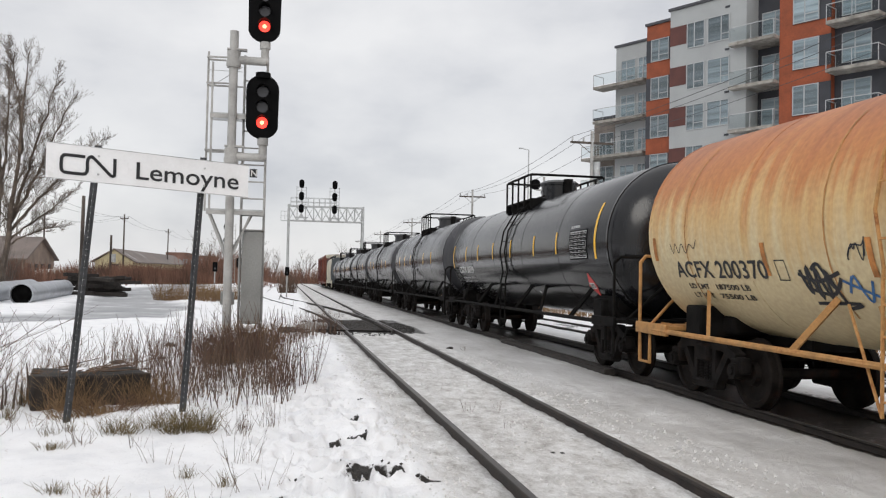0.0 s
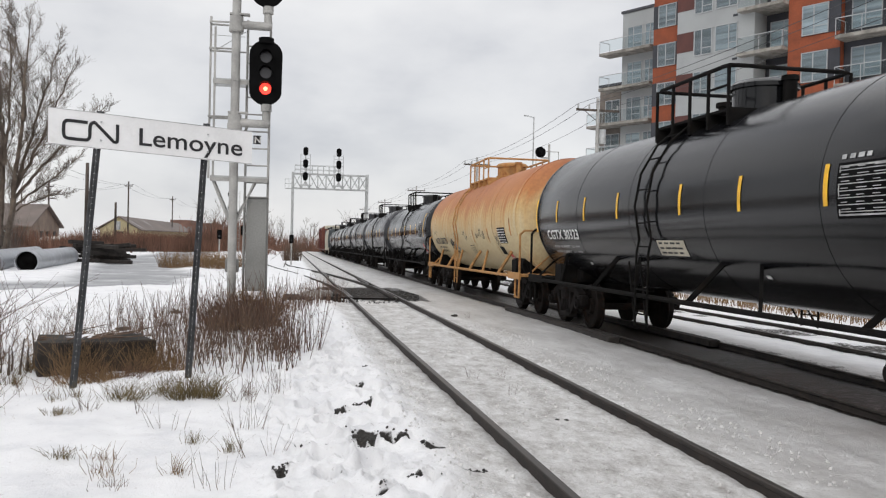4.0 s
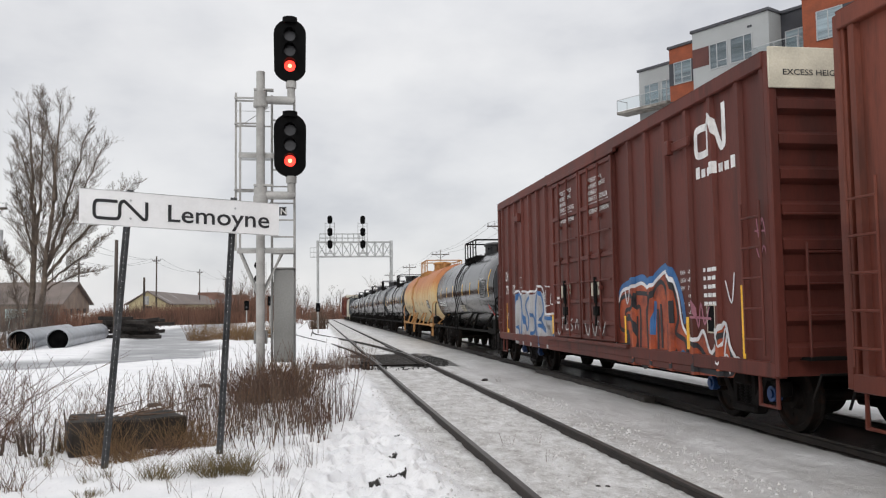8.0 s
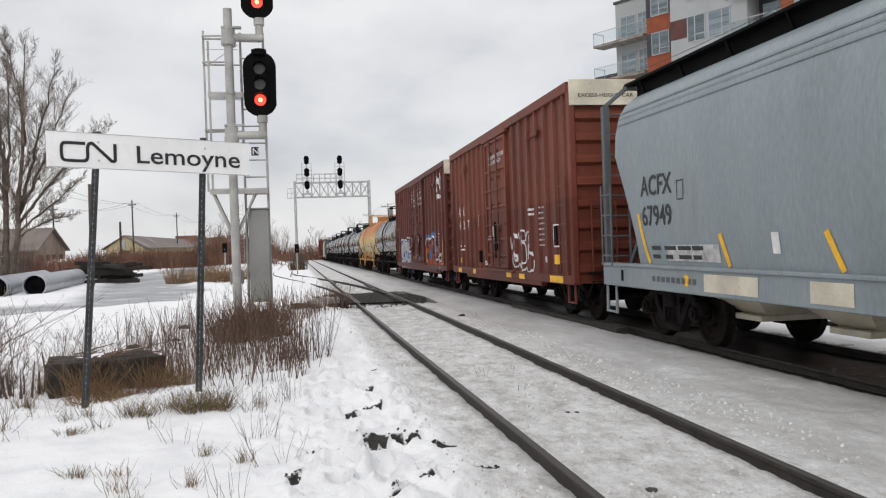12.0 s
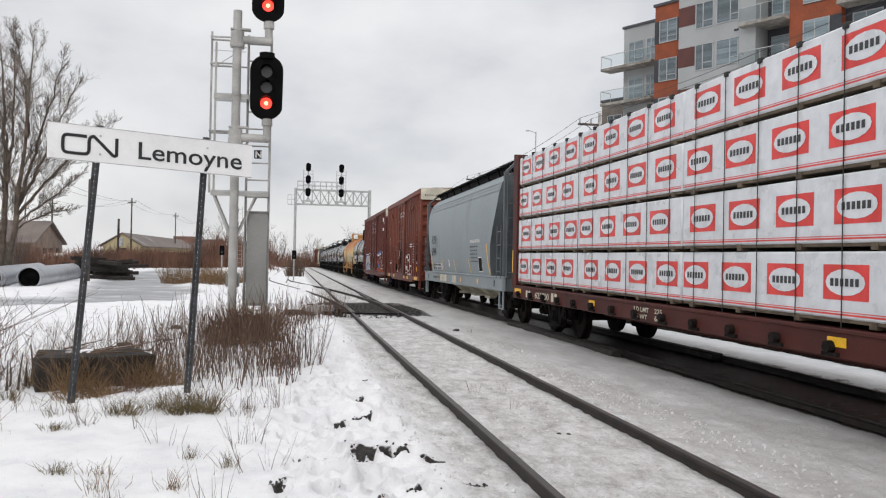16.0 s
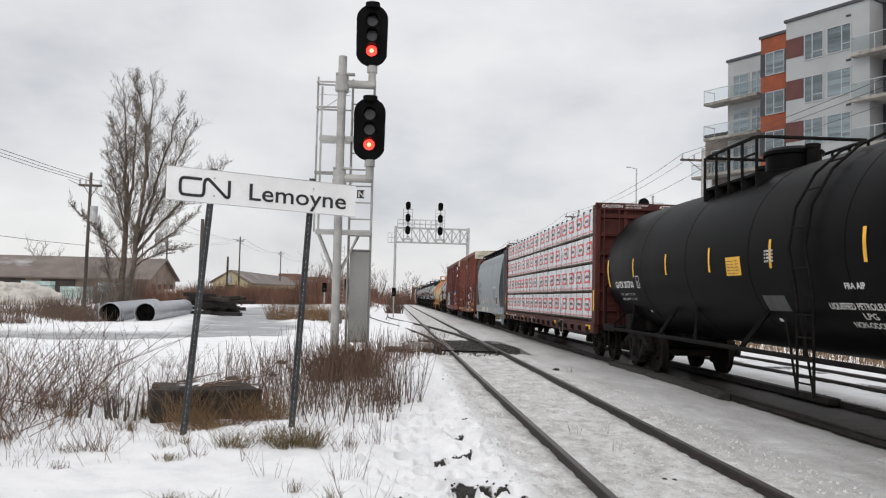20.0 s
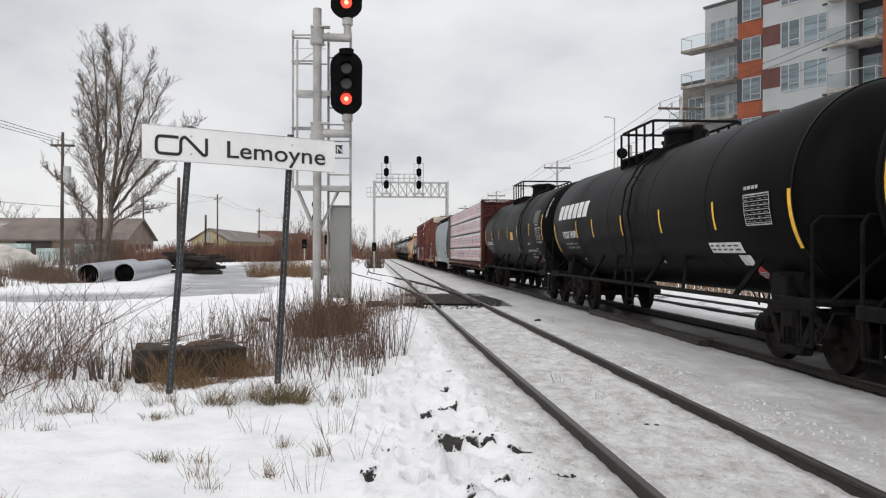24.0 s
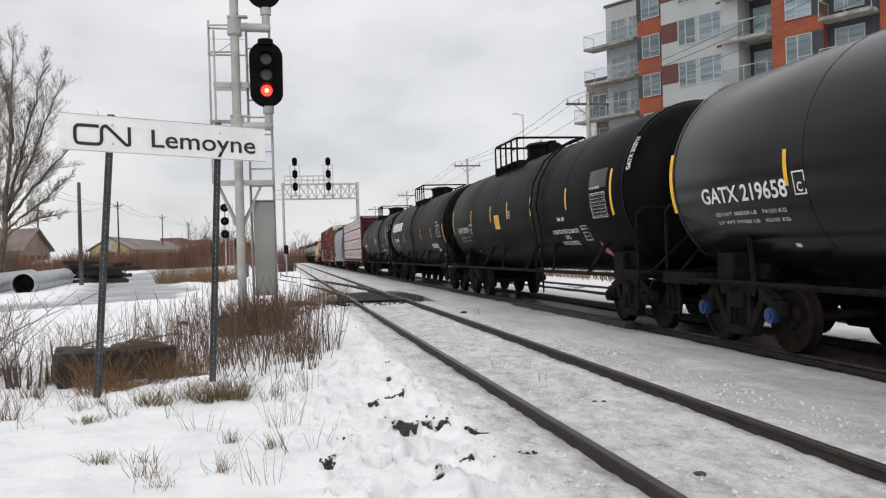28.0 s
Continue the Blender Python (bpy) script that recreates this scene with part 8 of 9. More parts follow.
def small_marks(car, place, u, v, mat_=None, rows=2, w=1.0, h=0.055, gap=0.13, name="small_print"):
    decal(name, text_bars(u, v, w, h, rows, gap, rng, 4), mat_ or DIM_PRINT, car, place)


def black_tank_car(front, rear, label, number, mark, m, paint=None, cap="cap", R=1.53, zc=2.42):
    """A black tank car; m holds where its marks stand: distance from the front, and arc above the tank's middle."""
    L = front - rear
    car, L, place = tank_car("tank_car", label, front, rear, R, zc, paint or BLACK_TANK, UNDER, cap=cap, ladder_at=L / 2 - m["ladder"], dome_at=m.get("dome", 7.3))
    lifted = lambda a, b, l=0.0: place(a, b, 0.004)
    us, v0, v1 = m["stripes"]
    stripes(car, place, us, v0, v1)
    for u, e0, e1 in m["ends"]:
        stripes(car, place, (), 0, 0, (u,), e0, e1)
    u0, u1, v0, v1 = m["number"]
    fit_text("lettering", mark + " " + number, u0, u1, v0, v1, WHITE_PRINT, car, place, "white stencilled car number")
    w = u1 - u0
    for k, (t, n) in enumerate((("LD LMT 183500 LB", "74150 KG"), ("LT WT 99500 LB", "45150 KG"))):
        if number != "219658":
            t, n = "LD LMT", "LT WT"
        fit_text("lettering", t, u0 + 0.12 * w, u0 + 0.62 * w, v0 - 0.19 - 0.12 * k, v0 - 0.14 - 0.12 * k, DIM_PRINT, car, place)
        fit_text("lettering", n, u0 + 0.68 * w, u0 + 0.94 * w, v0 - 0.19 - 0.12 * k, v0 - 0.14 - 0.12 * k, DIM_PRINT, car, place)
    if "plate" in m:
        u, v = m["plate"]
        decal("plate_box", box_outline(u, v, 0.22, 0.28, 0.018), WHITE_PRINT, car, place)
        fit_text("lettering", "C", u + 0.06, u + 0.16, v + 0.04, v + 0.15, WHITE_PRINT, car, place)
    if "yellow" in m:
        u0, u1, v0, v1 = m["yellow"]
        decal("notice_plate", [(u0, u1, v0, v1)], YELLOW_PRINT, car, place, "yellow square notice")
        decal("notice_print", text_bars(u0 + 0.06, v1 - 0.06, u1 - u0 - 0.1, 0.011, 5, 0.05, rng, 3), BLACK_PRINT, car, lifted)
        small_marks(car, place, u1 + 0.85, v1 + 0.05, DIM_PRINT, 4, 0.3, 0.03, 0.05)
    if "panel" in m:
        u0, u1, v0, v1 = m["panel"]
        decal("panel_backing", [(u0 - 0.03, u1 + 0.03, v0 - 0.03, v1 + 0.03)], SIGNAL_BLACK, car, place, "", 0.12)
        data_panel(car, lifted, u0, v0, u1 - u0, v1 - v0, 7, rng, DIM_PRINT)
        small_marks(car, place, u0, v1 + 0.12, DIM_PRINT, 1, 0.5, 0.05, 0.1)
    if "placard" in m:
        placard(car, place, *m["placard"])
    if "gas" in m:
        u, v = m["gas"]
        fit_text("lettering", "FRA AIP", u + 0.55, u + 1.0, v + 0.28, v + 0.36, WHITE_PRINT, car, place)
        fit_text("lettering", "LIQUEFIED PETROLEUM GAS", u, u + 1.6, v, v + 0.09, WHITE_PRINT, car, place)
        fit_text("lettering", "LPG", u + 0.65, u + 0.95, v - 0.14, v - 0.05, WHITE_PRINT, car, place)
        fit_text("lettering", "NON-ODORIZED", u + 0.3, u + 1.3, v - 0.28, v - 0.19, WHITE_PRINT, car, place)
        decal("plate_box", box_outline(u + 1.75, v - 0.2, 0.36, 0.34, 0.025), DIM_PRINT, car, place)
        small_marks(car, place, u + 1.79, v + 0.08, DIM_PRINT, 3, 0.28, 0.03, 0.08)
    if "patch" in m:
        for q in m["patch"]:
            decal("grey_patch", [q], FADED_PATCH, car, place, "faded grey paint patch", 0.12)
    if "end_number" in m:
        u, v0, v1 = m["end_number"]
        pts, _ = letters(mark + " " + number, 0.17, 0.03)
        k = (v1 - v0) / max(q[0] for q in pts)
        lettering("lettering", mark + " " + number, 0.17, WHITE_PRINT, car, lambda a, b, l=0.0: place(u - b, v0 + a * k, l), "white car number up the tank's end", 0.03)
    for u in (3.3, 9.4):
        decal("white_mark", [(u, u + 0.10, -1.12, -1.06)], WHITE_PRINT, car, place)
    return car, L, place


def orange_tank_car(front, rear):
    car, L, place = tank_car("tank_car", "cream tank car streaked with orange rust and black tags", front, rear, 1.50, 2.42, TANK_ORANGE, ORANGE_STEEL, dome=0.45, platform=1.6, under=UNDER, ladder_at=(front - rear) / 2 - 6.1)
    stripes(car, place, [3.8, 5.6, 8.35, 10.3], -0.66, -0.25, (), mat_=RUST_BAND, w=0.085)
    stripes(car, place, (), 0, 0, (1.0,), -0.45, -0.1, mat_=RUST_BAND)
    stripes(car, place, (), 0, 0, (12.8,), -0.48, -0.02, mat_=RUST_BAND)
    fit_text("lettering", "ACFX 200370", 1.57, 3.83, -0.70, -0.46, BLACK_PRINT, car, place, "black stencilled car number", 0.02)
    for k, (t, n) in enumerate((("LD LMT", "187500 LB"), ("LT WT", "75500 LB"))):
        fit_text("lettering", t, 1.75, 2.3, -0.88 - 0.15 * k, -0.80 - 0.15 * k, BLACK_PRINT, car, place)
        fit_text("lettering", n, 2.45, 3.3, -0.88 - 0.15 * k, -0.80 - 0.15 * k, BLACK_PRINT, car, place)
    down = lambda a, b, l=0.0: place(a, b - 0.38, l)
    tag = lambda a, b, l=0.0: place(a + 0.9, (b - 0.7) * 0.9, l)
    strokes("tag", [[(1.55, 0.18), (1.62, 0.04), (1.70, 0.18), (1.78, 0.04), (1.88, 0.17), (1.98, 0.04), (2.1, 0.16), (2.22, 0.1), (2.3, 0.22)]], 0.013, BLACK_PRINT, car, down, "thin black scribbled tag")
    strokes("tag", [[(3.55, 0.05), (3.62, -0.28), (3.68, 0.1), (3.76, -0.34), (3.82, 0.08), (3.92, -0.36), (3.98, 0.04), (4.1, -0.38)], [(3.5, 0.0), (3.8, -0.1), (4.2, 0.02)], [(3.6, -0.42), (4.3, -0.40), (4.1, -0.48)], [(3.75, 0.05), (3.9, 0.12), (4.05, -0.2), (4.2, -0.05)], [(3.6, -0.2), (3.95, -0.28), (4.15, -0.12)]], 0.05, GRAF_BLACK, car, tag, "black spray-painted tag")
    for u, v, k in ((6.85, -0.32, 0), (7.15, -0.45, 1), (8.75, -0.42, 2), (9.15, -0.36, 3), (9.6, -0.44, 4), (11.1, -0.5, 5), (11.15, -0.72, 6), (5.3, -0.36, 7)):
        tr = random.Random(900 + k)
        strokes("tag", [[(u + 0.05 * q + tr.uniform(-0.05, 0.05), v + tr.uniform(-0.13, 0.13)) for q in range(7)] for _ in range(2)], 0.016, GRAF_BLACK, car, place, "thin black scribbled tag")
    strokes("tag", [[(5.15, -0.35), (5.3, -0.15), (5.4, -0.45), (5.55, -0.2)], [(5.1, -0.2), (5.6, -0.4)]], 0.035, GRAF_BLUE, car, lambda a, b, l=0.0: place(a, b - 0.5, l), "faint blue tag")
    decal("plate_box", box_outline(4.02, -0.72, 0.2, 0.26, 0.014), BLACK_PRINT, car, place)
    decal("data_panel", [(11.5, 12.3, -0.69, -0.25)], SIGNAL_BLACK, car, place, "black data panel with white print")
    decal("data_print", text_bars(11.54, -0.29, 0.74, 0.03, 6, 0.07, rng, 5), WHITE_PRINT, car, lambda a, b, l=0.0: place(a, b, 0.004))
    decal("data_panel", [(11.2, 11.62, -1.04, -0.79)], SIGNAL_BLACK, car, place)
    small_marks(car, place, 7.5, -0.75, BLACK_PRINT, 5, 0.6, 0.03, 0.08)
    placard(car, place, 11.95, -1.2, "1993", 0.20)
    for u in (2.0, 5.0, 8.0, 11.0):
        strokes("weld_seam", [[(u, -1.2), (u, 0.0), (u, 1.3)]], 0.025, ORANGE_STEEL, car, place)
    # the number on the tank's rear head and the plate below it
    end = L / 2 - 0.32
    head = lambda a, b, l=0.0: (-1.05 + a, -end + 0.58 - 0.58 * math.sqrt(max(0.02, 1 - ((-1.05 + a) ** 2 + b * b) / 2.25)) - 0.012, 2.42 + b)
    fit_text("lettering", "ACFX 200370", 0.72, 1.75, 0.50, 0.62, BLACK_PRINT, car, head, "black car number on the tank's end", 0.02)
    for k, t in enumerate(("CAPT 20730 GAL", "CAPT 78474 L")):
        fit_text("lettering", t, 0.92, 1.55, 0.35 - 0.12 * k, 0.41 - 0.12 * k, BLACK_PRINT, car, head)
    small_marks(car, head, 0.9, -0.30, BLACK_PRINT, 7, 0.7, 0.03, 0.09)
    return car


def rail_logo(car, place, u, v, s, mat_):
    """The railway's mark, as one plain bent band."""
    w = 0.17 * s
    strokes("painted_emblem", [[(u + 0.62 * s, v + 0.62 * s), (u + 0.12 * s, v + 0.62 * s), (u + 0.02 * s, v + 0.50 * s), (u + 0.02 * s, v + 0.14 * s), (u + 0.12 * s, v + 0.02 * s), (u + 0.52 * s, v + 0.02 * s), (u + 0.62 * s, v + 0.12 * s), (u + 0.63 * s, v + 0.72 * s), (u + 0.74 * s, v + 0.80 * s), (u + 0.86 * s, v + 0.72 * s), (u + 1.18 * s, v + 0.10 * s), (u + 1.30 * s, v + 0.06 * s), (u + 1.36 * s, v + 0.2 * s), (u + 1.36 * s, v + 1.0 * s)]], w, mat_, car, place, "white painted railway emblem")


def red_box_car(front, rear):
    d0 = 5.69
    car, L, panel, proud = box_car("boxcar", "oxide red high-cube boxcar with silver, blue and orange graffiti", front, rear, BOX_RED, [(d0, d0 + 1.93), (d0 + 2.01, d0 + 3.91)], cap="blue_cap", inset=0.75, spacing=0.765, first=0.385)
    fit_text("lettering", "DWC", 0.57, 1.13, 2.45, 2.71, WHITE_PRINT, car, panel, "white car initials")
    fit_text("lettering", "794", 0.59, 1.06, 2.06, 2.31, WHITE_PRINT, car, panel, "white car number")
    fit_text("lettering", "172", 1.35, 1.76, 2.06, 2.31, WHITE_PRINT, car, panel, "white car number")
    lettering("lettering", "LD LMT", 0.07, WHITE_PRINT, car, panel, "", 0.02, 1, 0.72, 1.45)
    lettering("lettering", "LT WT", 0.07, WHITE_PRINT, car, panel, "", 0.02, 1, 0.72, 1.32)
    decal("plate_box", box_outline(2.24, 2.20, 0.2, 0.30, 0.02), DIM_PRINT, car, panel)
    decal("reflective_stripe", [(0.62, 0.68, 0.97, 1.81)], YELLOW_PRINT, car, panel)
    decal("notice_plate", [(0.70, 0.95, 0.97, 1.08)], YELLOW_PRINT, car, panel, "small yellow notice")
    for k, u in enumerate((6.30, 8.20)):
        lines = (("CLOSE THIS DOOR", "BEFORE CLOSING", "MAIN DOOR", "FERMER CETTE PORTE", "AVANT DE FERMER", "LA PORTE PRINCIPALE"), ("CLOSE AND LOCK", "BOTH DOORS BEFORE", "MOVING CAR", "FERMER ET VERROUILLER", "LES DEUX PORTES AVANT", "DE DEPLACER LE WAGON"))[k]
        for i, t in enumerate(lines):
            lettering("lettering", t, 0.085, WHITE_PRINT, car, lambda a, b, l=0.0: proud(a, b, 0.006), "", 0.02, 0.82, u, 4.15 - i * 0.125)
    # silver and blue piece
    wide = lambda a, b, l=0.0: panel(1.75 + (a - 1.25) * 1.11, 0.70 + (b - 0.76) * 0.9, l)
    g = thing_part(car, "graffiti", "silver graffiti letters edged in blue")
    blob("silver_field", [(1.30, 1.95), (1.25, 1.35), (1.42, 0.76), (4.55, 0.76), (4.55, 1.55), (4.2, 1.62), (3.95, 1.62), (3.75, 2.2), (3.35, 2.35), (3.0, 2.22), (2.7, 2.2), (2.3, 2.28), (1.9, 2.18), (1.5, 2.3)], GRAF_GREY, g, wide, "", 0.001)
    strokes("blue_edge", [[(1.28, 1.3), (1.35, 1.9), (1.5, 2.24), (1.75, 2.1), (1.82, 1.55), (1.7, 0.85)], [(1.45, 1.3), (1.6, 1.0), (1.5, 0.8)], [(2.0, 2.15), (2.05, 1.7), (2.3, 1.2), (2.45, 1.5), (2.2, 1.9), (2.5, 2.15)], [(2.7, 2.15), (2.6, 1.75), (2.95, 1.55), (3.0, 1.2), (2.75, 1.1)], [(3.1, 1.0), (3.1, 1.9), (3.3, 2.28), (3.6, 2.15), (3.75, 1.75), (3.55, 1.5), (3.9, 1.2), (3.4, 1.35), (3.5, 0.8)], [(3.8, 1.56), (4.55, 1.54)], [(4.5, 1.5), (4.45, 1.1), (4.55, 0.8)]], 0.10, GRAF_BLUE, g, wide, "", 0.003)
    strokes("white_edge", [[(1.2, 1.6), (1.3, 2.15), (1.5, 2.36), (1.8, 2.24), (2.1, 2.32), (2.45, 2.28), (2.8, 2.3), (3.1, 2.3), (3.4, 2.43), (3.75, 2.3), (3.85, 1.75), (4.0, 1.66), (4.6, 1.68)], [(1.2, 1.6), (1.24, 1.2), (1.36, 0.8)]], 0.06, GRAF_WHITE, g, wide, "", 0.004)
    strokes("white_tag", [[(3.95, 2.3), (3.85, 2.1), (4.05, 2.05), (3.9, 1.85)], [(4.1, 2.25), (4.12, 1.9), (4.25, 1.9)], [(4.35, 2.2), (4.3, 1.95), (4.5, 1.92)], [(3.9, 2.42), (4.3, 2.38)]], 0.03, GRAF_WHITE, g, wide, "", 0.004)
    decal("reflective_stripe", [(2.47, 2.54, 1.0, 1.42), (5.27, 5.38, 1.05, 1.5)], YELLOW_PRINT, car, lambda a, b, l=0.0: panel(a, b, 0.008))
    strokes("white_tag", [[(5.6, 1.42), (5.95, 1.45)], [(5.78, 1.45), (5.75, 1.2)], [(6.05, 1.42), (6.02, 1.2), (6.2, 1.2)], [(6.05, 1.32), (6.2, 1.32)], [(6.5, 1.42), (6.35, 1.35), (6.5, 1.22), (6.3, 1.16)], [(6.65, 1.2), (6.8, 1.42), (6.9, 1.2)], [(5.4, 1.2), (5.5, 1.06), (5.65, 1.2)], [(7.3, 1.35), (7.5, 1.1), (7.7, 1.4), (7.9, 1.1), (8.1, 1.4), (8.3, 1.12), (8.5, 1.38)]], 0.03, DIM_PRINT, car, lambda a, b, l=0.0: proud(a + 0.6, b, 0.032), "white spray tags along the doors")
    # orange piece: four letters and a tail on a black field
    o0 = 9.45
    g = thing_part(car, "graffiti", "orange red graffiti letters edged in black, white and blue")
    side = lambda a, b, l=0.0: panel(o0 + a * 0.92, b, l)
    rim = [(0.0, 0.80), (-0.02, 1.25), (0.28, 1.9), (0.9, 2.0), (1.35, 2.06), (1.7, 1.97), (2.1, 2.12), (2.5, 2.2), (2.85, 1.87), (3.05, 1.33), (3.5, 1.17), (3.75, 1.3), (4.0, 1.0), (4.42, 1.43), (4.58, 1.1), (4.82, 0.9)]
    blob("orange_field", [(0.0, 0.66)] + rim + [(4.62, 0.70), (3.4, 0.66), (1.5, 0.66)], GRAF_ORANGE, g, side, "", 0.001)
    strokes("blue_edge", [[(0.15, 1.8), (0.35, 2.0), (0.9, 2.1), (1.4, 2.15), (1.7, 2.05), (2.1, 2.2), (2.55, 2.28), (2.95, 1.9), (3.12, 1.4)], [(2.75, 0.72), (3.0, 0.95), (3.15, 0.72)], [(1.95, 1.75), (1.85, 1.2)]], 0.12, GRAF_BLUE, g, side, "", 0.002)
    strokes("white_edge", [rim], 0.06, GRAF_WHITE, g, side, "", 0.006)
    strokes("white_edge", [[(0.5, 1.98), (0.62, 1.72), (0.75, 2.0)], [(1.7, 1.97), (1.6, 1.3), (1.72, 0.9)], [(0.2, 0.68), (0.35, 0.82), (0.5, 0.68), (0.65, 0.82), (0.8, 0.68)], [(1.2, 0.68), (1.4, 0.84), (1.55, 0.68)], [(4.5, 1.3), (4.4, 0.95), (4.55, 0.75)]], 0.04, GRAF_WHITE, g, side, "", 0.006)
    for pts in (((0.18, 0.75), (0.12, 0.95), (0.6, 1.0), (0.6, 1.2), (0.2, 1.3), (0.2, 1.72), (0.45, 1.85), (0.95, 1.85), (0.95, 1.65), (0.55, 1.6), (0.55, 1.45), (0.98, 1.4), (1.02, 0.75)), ((1.05, 1.9), (1.72, 1.85), (1.72, 1.65), (1.55, 1.6), (1.55, 0.75), (1.22, 0.75), (1.25, 1.6), (1.05, 1.65)), ((1.72, 0.75), (1.72, 1.6), (1.98, 1.98), (2.32, 2.02), (2.48, 1.6), (2.40, 0.75)), ((2.5, 0.75), (2.52, 2.05), (2.72, 1.92), (2.86, 1.5), (2.75, 1.25), (3.12, 1.12), (3.1, 0.75), (2.8, 0.75), (2.75, 0.98), (2.68, 0.75)), ((3.2, 0.75), (3.22, 1.14), (3.6, 1.06), (3.95, 0.9), (4.40, 1.28), (4.62, 0.92), (4.5, 0.74))):
        strokes("letter_edge", [list(pts) + [pts[0]]], 0.075, GRAF_BLACK, g, side, "", 0.004)
    strokes("black_line", [[(2.02, 0.95), (2.05, 1.62)], [(2.18, 1.7), (2.2, 1.0)], [(2.66, 1.75), (2.68, 1.4)], [(3.5, 0.95), (3.6, 0.72)], [(0.75, 0.8), (0.8, 1.2)], [(1.05, 0.8), (1.1, 1.5)], [(0.02, 0.9), (0.08, 1.3), (0.22, 1.75)], [(0.62, 1.05), (0.62, 1.25)], [(0.6, 1.5), (0.9, 1.48)], [(1.62, 0.9), (1.6, 1.5)], [(2.44, 0.9), (2.47, 1.5)], [(3.14, 0.8), (3.16, 1.1)], [(3.3, 0.72), (3.75, 0.86), (4.1, 0.74)]], 0.08, GRAF_BLACK, g, side, "", 0.0065)
    decal("reflective_stripe", [(9.86, 9.94, 1.02, 1.50), (12.36, 12.46, 1.02, 1.50), (14.08, 14.18, 0.98, 1.92)], YELLOW_PRINT, car, lambda a, b, l=0.0: panel(a, b, 0.009))
    strokes("pink_tag", [[(o0 + 3.2, 1.75), (o0 + 3.3, 1.35), (o0 + 3.4, 1.7), (o0 + 3.5, 1.4), (o0 + 3.65, 1.65)], [(o0 + 3.15, 1.5), (o0 + 3.7, 1.48)]], 0.035, GRAF_PINK, car, lambda a, b, l=0.0: panel(a, b, 0.006), "faded pink tag")
    strokes("white_tag", [[(L - 1.5, 1.35), (L - 1.42, 1.1), (L - 1.3, 1.35), (L - 1.2, 1.12)], [(L - 1.6, 0.98), (L - 1.45, 0.86), (L - 1.3, 1.0), (L - 1.15, 0.86), (L - 1.0, 0.98), (L - 0.85, 0.88)], [(L - 1.25, 2.0), (L - 1.1, 1.7), (L - 1.0, 2.1)]], 0.03, GRAF_WHITE, car, lambda a, b, l=0.0: panel(a, b, 0.008), "small white tags")
    rail_logo(car, lambda a, b, l=0.0: panel(a, b, 0.002), 12.86, 3.82, 0.62, WHITE_PRINT)
    decal("web_address_bar", [(12.84 + k * 0.17, 12.84 + k * 0.17 + 0.12, 3.50, 3.62 + 0.05 * (k % 3 == 0)) for k in range(7)], WHITE_PRINT, car, panel)
    for i, (a, b) in enumerate((("EXH", "17-0"), ("EXW", "10-8"), ("EW", "9-7"), ("IL", "60-9"), ("IW", "9-6"), ("IH", "13-1"))):
        lettering("lettering", a, 0.06, WHITE_PRINT, car, panel, "", 0.02, 1, 12.2, 2.14 - i * 0.12)
        lettering("lettering", b, 0.06, WHITE_PRINT, car, panel, "", 0.02, 1, 12.5, 2.14 - i * 0.12)
    small_marks(car, panel, 12.95, 2.2, WHITE_PRINT, 5, 0.5, 0.055, 0.12)
    decal("data_panel", [(13.04, 13.36, 1.30, 1.66)], SIGNAL_BLACK, car, panel)
    decal("data_frame", box_outline(13.02, 1.28, 0.36, 0.40, 0.02), CREAM, car, lambda a, b, l=0.0: panel(a, b, 0.004))
    small_marks(car, lambda a, b, l=0.0: proud(a, b, 0.032), 6.0, 1.9, WHITE_PRINT, 2, 0.35, 0.05, 0.1)
    decal("notice_plate", [(d0 + 1.1, d0 + 1.3, 1.95, 2.2), (d0 + 3.0, d0 + 3.15, 1.9, 2.15)], CREAM, car, lambda a, b, l=0.0: proud(a, b, 0.03))
    strokes("pale_tag", [[(14.45, 2.75), (14.5, 2.5), (14.58, 2.75), (14.66, 2.5)], [(14.4, 2.6), (14.7, 2.58)], [(14.42, 2.4), (14.5, 2.25), (14.6, 2.4), (14.68, 2.22)]], 0.022, GRAF_PINK, car, lambda a, b, l=0.0: panel(a, b, 0.004), "faded pale tag")
    paint_over_ribs(car)
    return car


def thing_part(parent, name, label):
    """A painted piece whose fields are parts of it; its base is a small plain swatch under the paint."""
    ob = new(name, raw(name, [(-1.532, 0, 1.0), (-1.532, 0.01, 1.0), (-1.532, 0.01, 1.01)], [(0, 1, 2)], GRAF_GREY))
    ob.parent = parent
    ob["label"] = label
    return ob


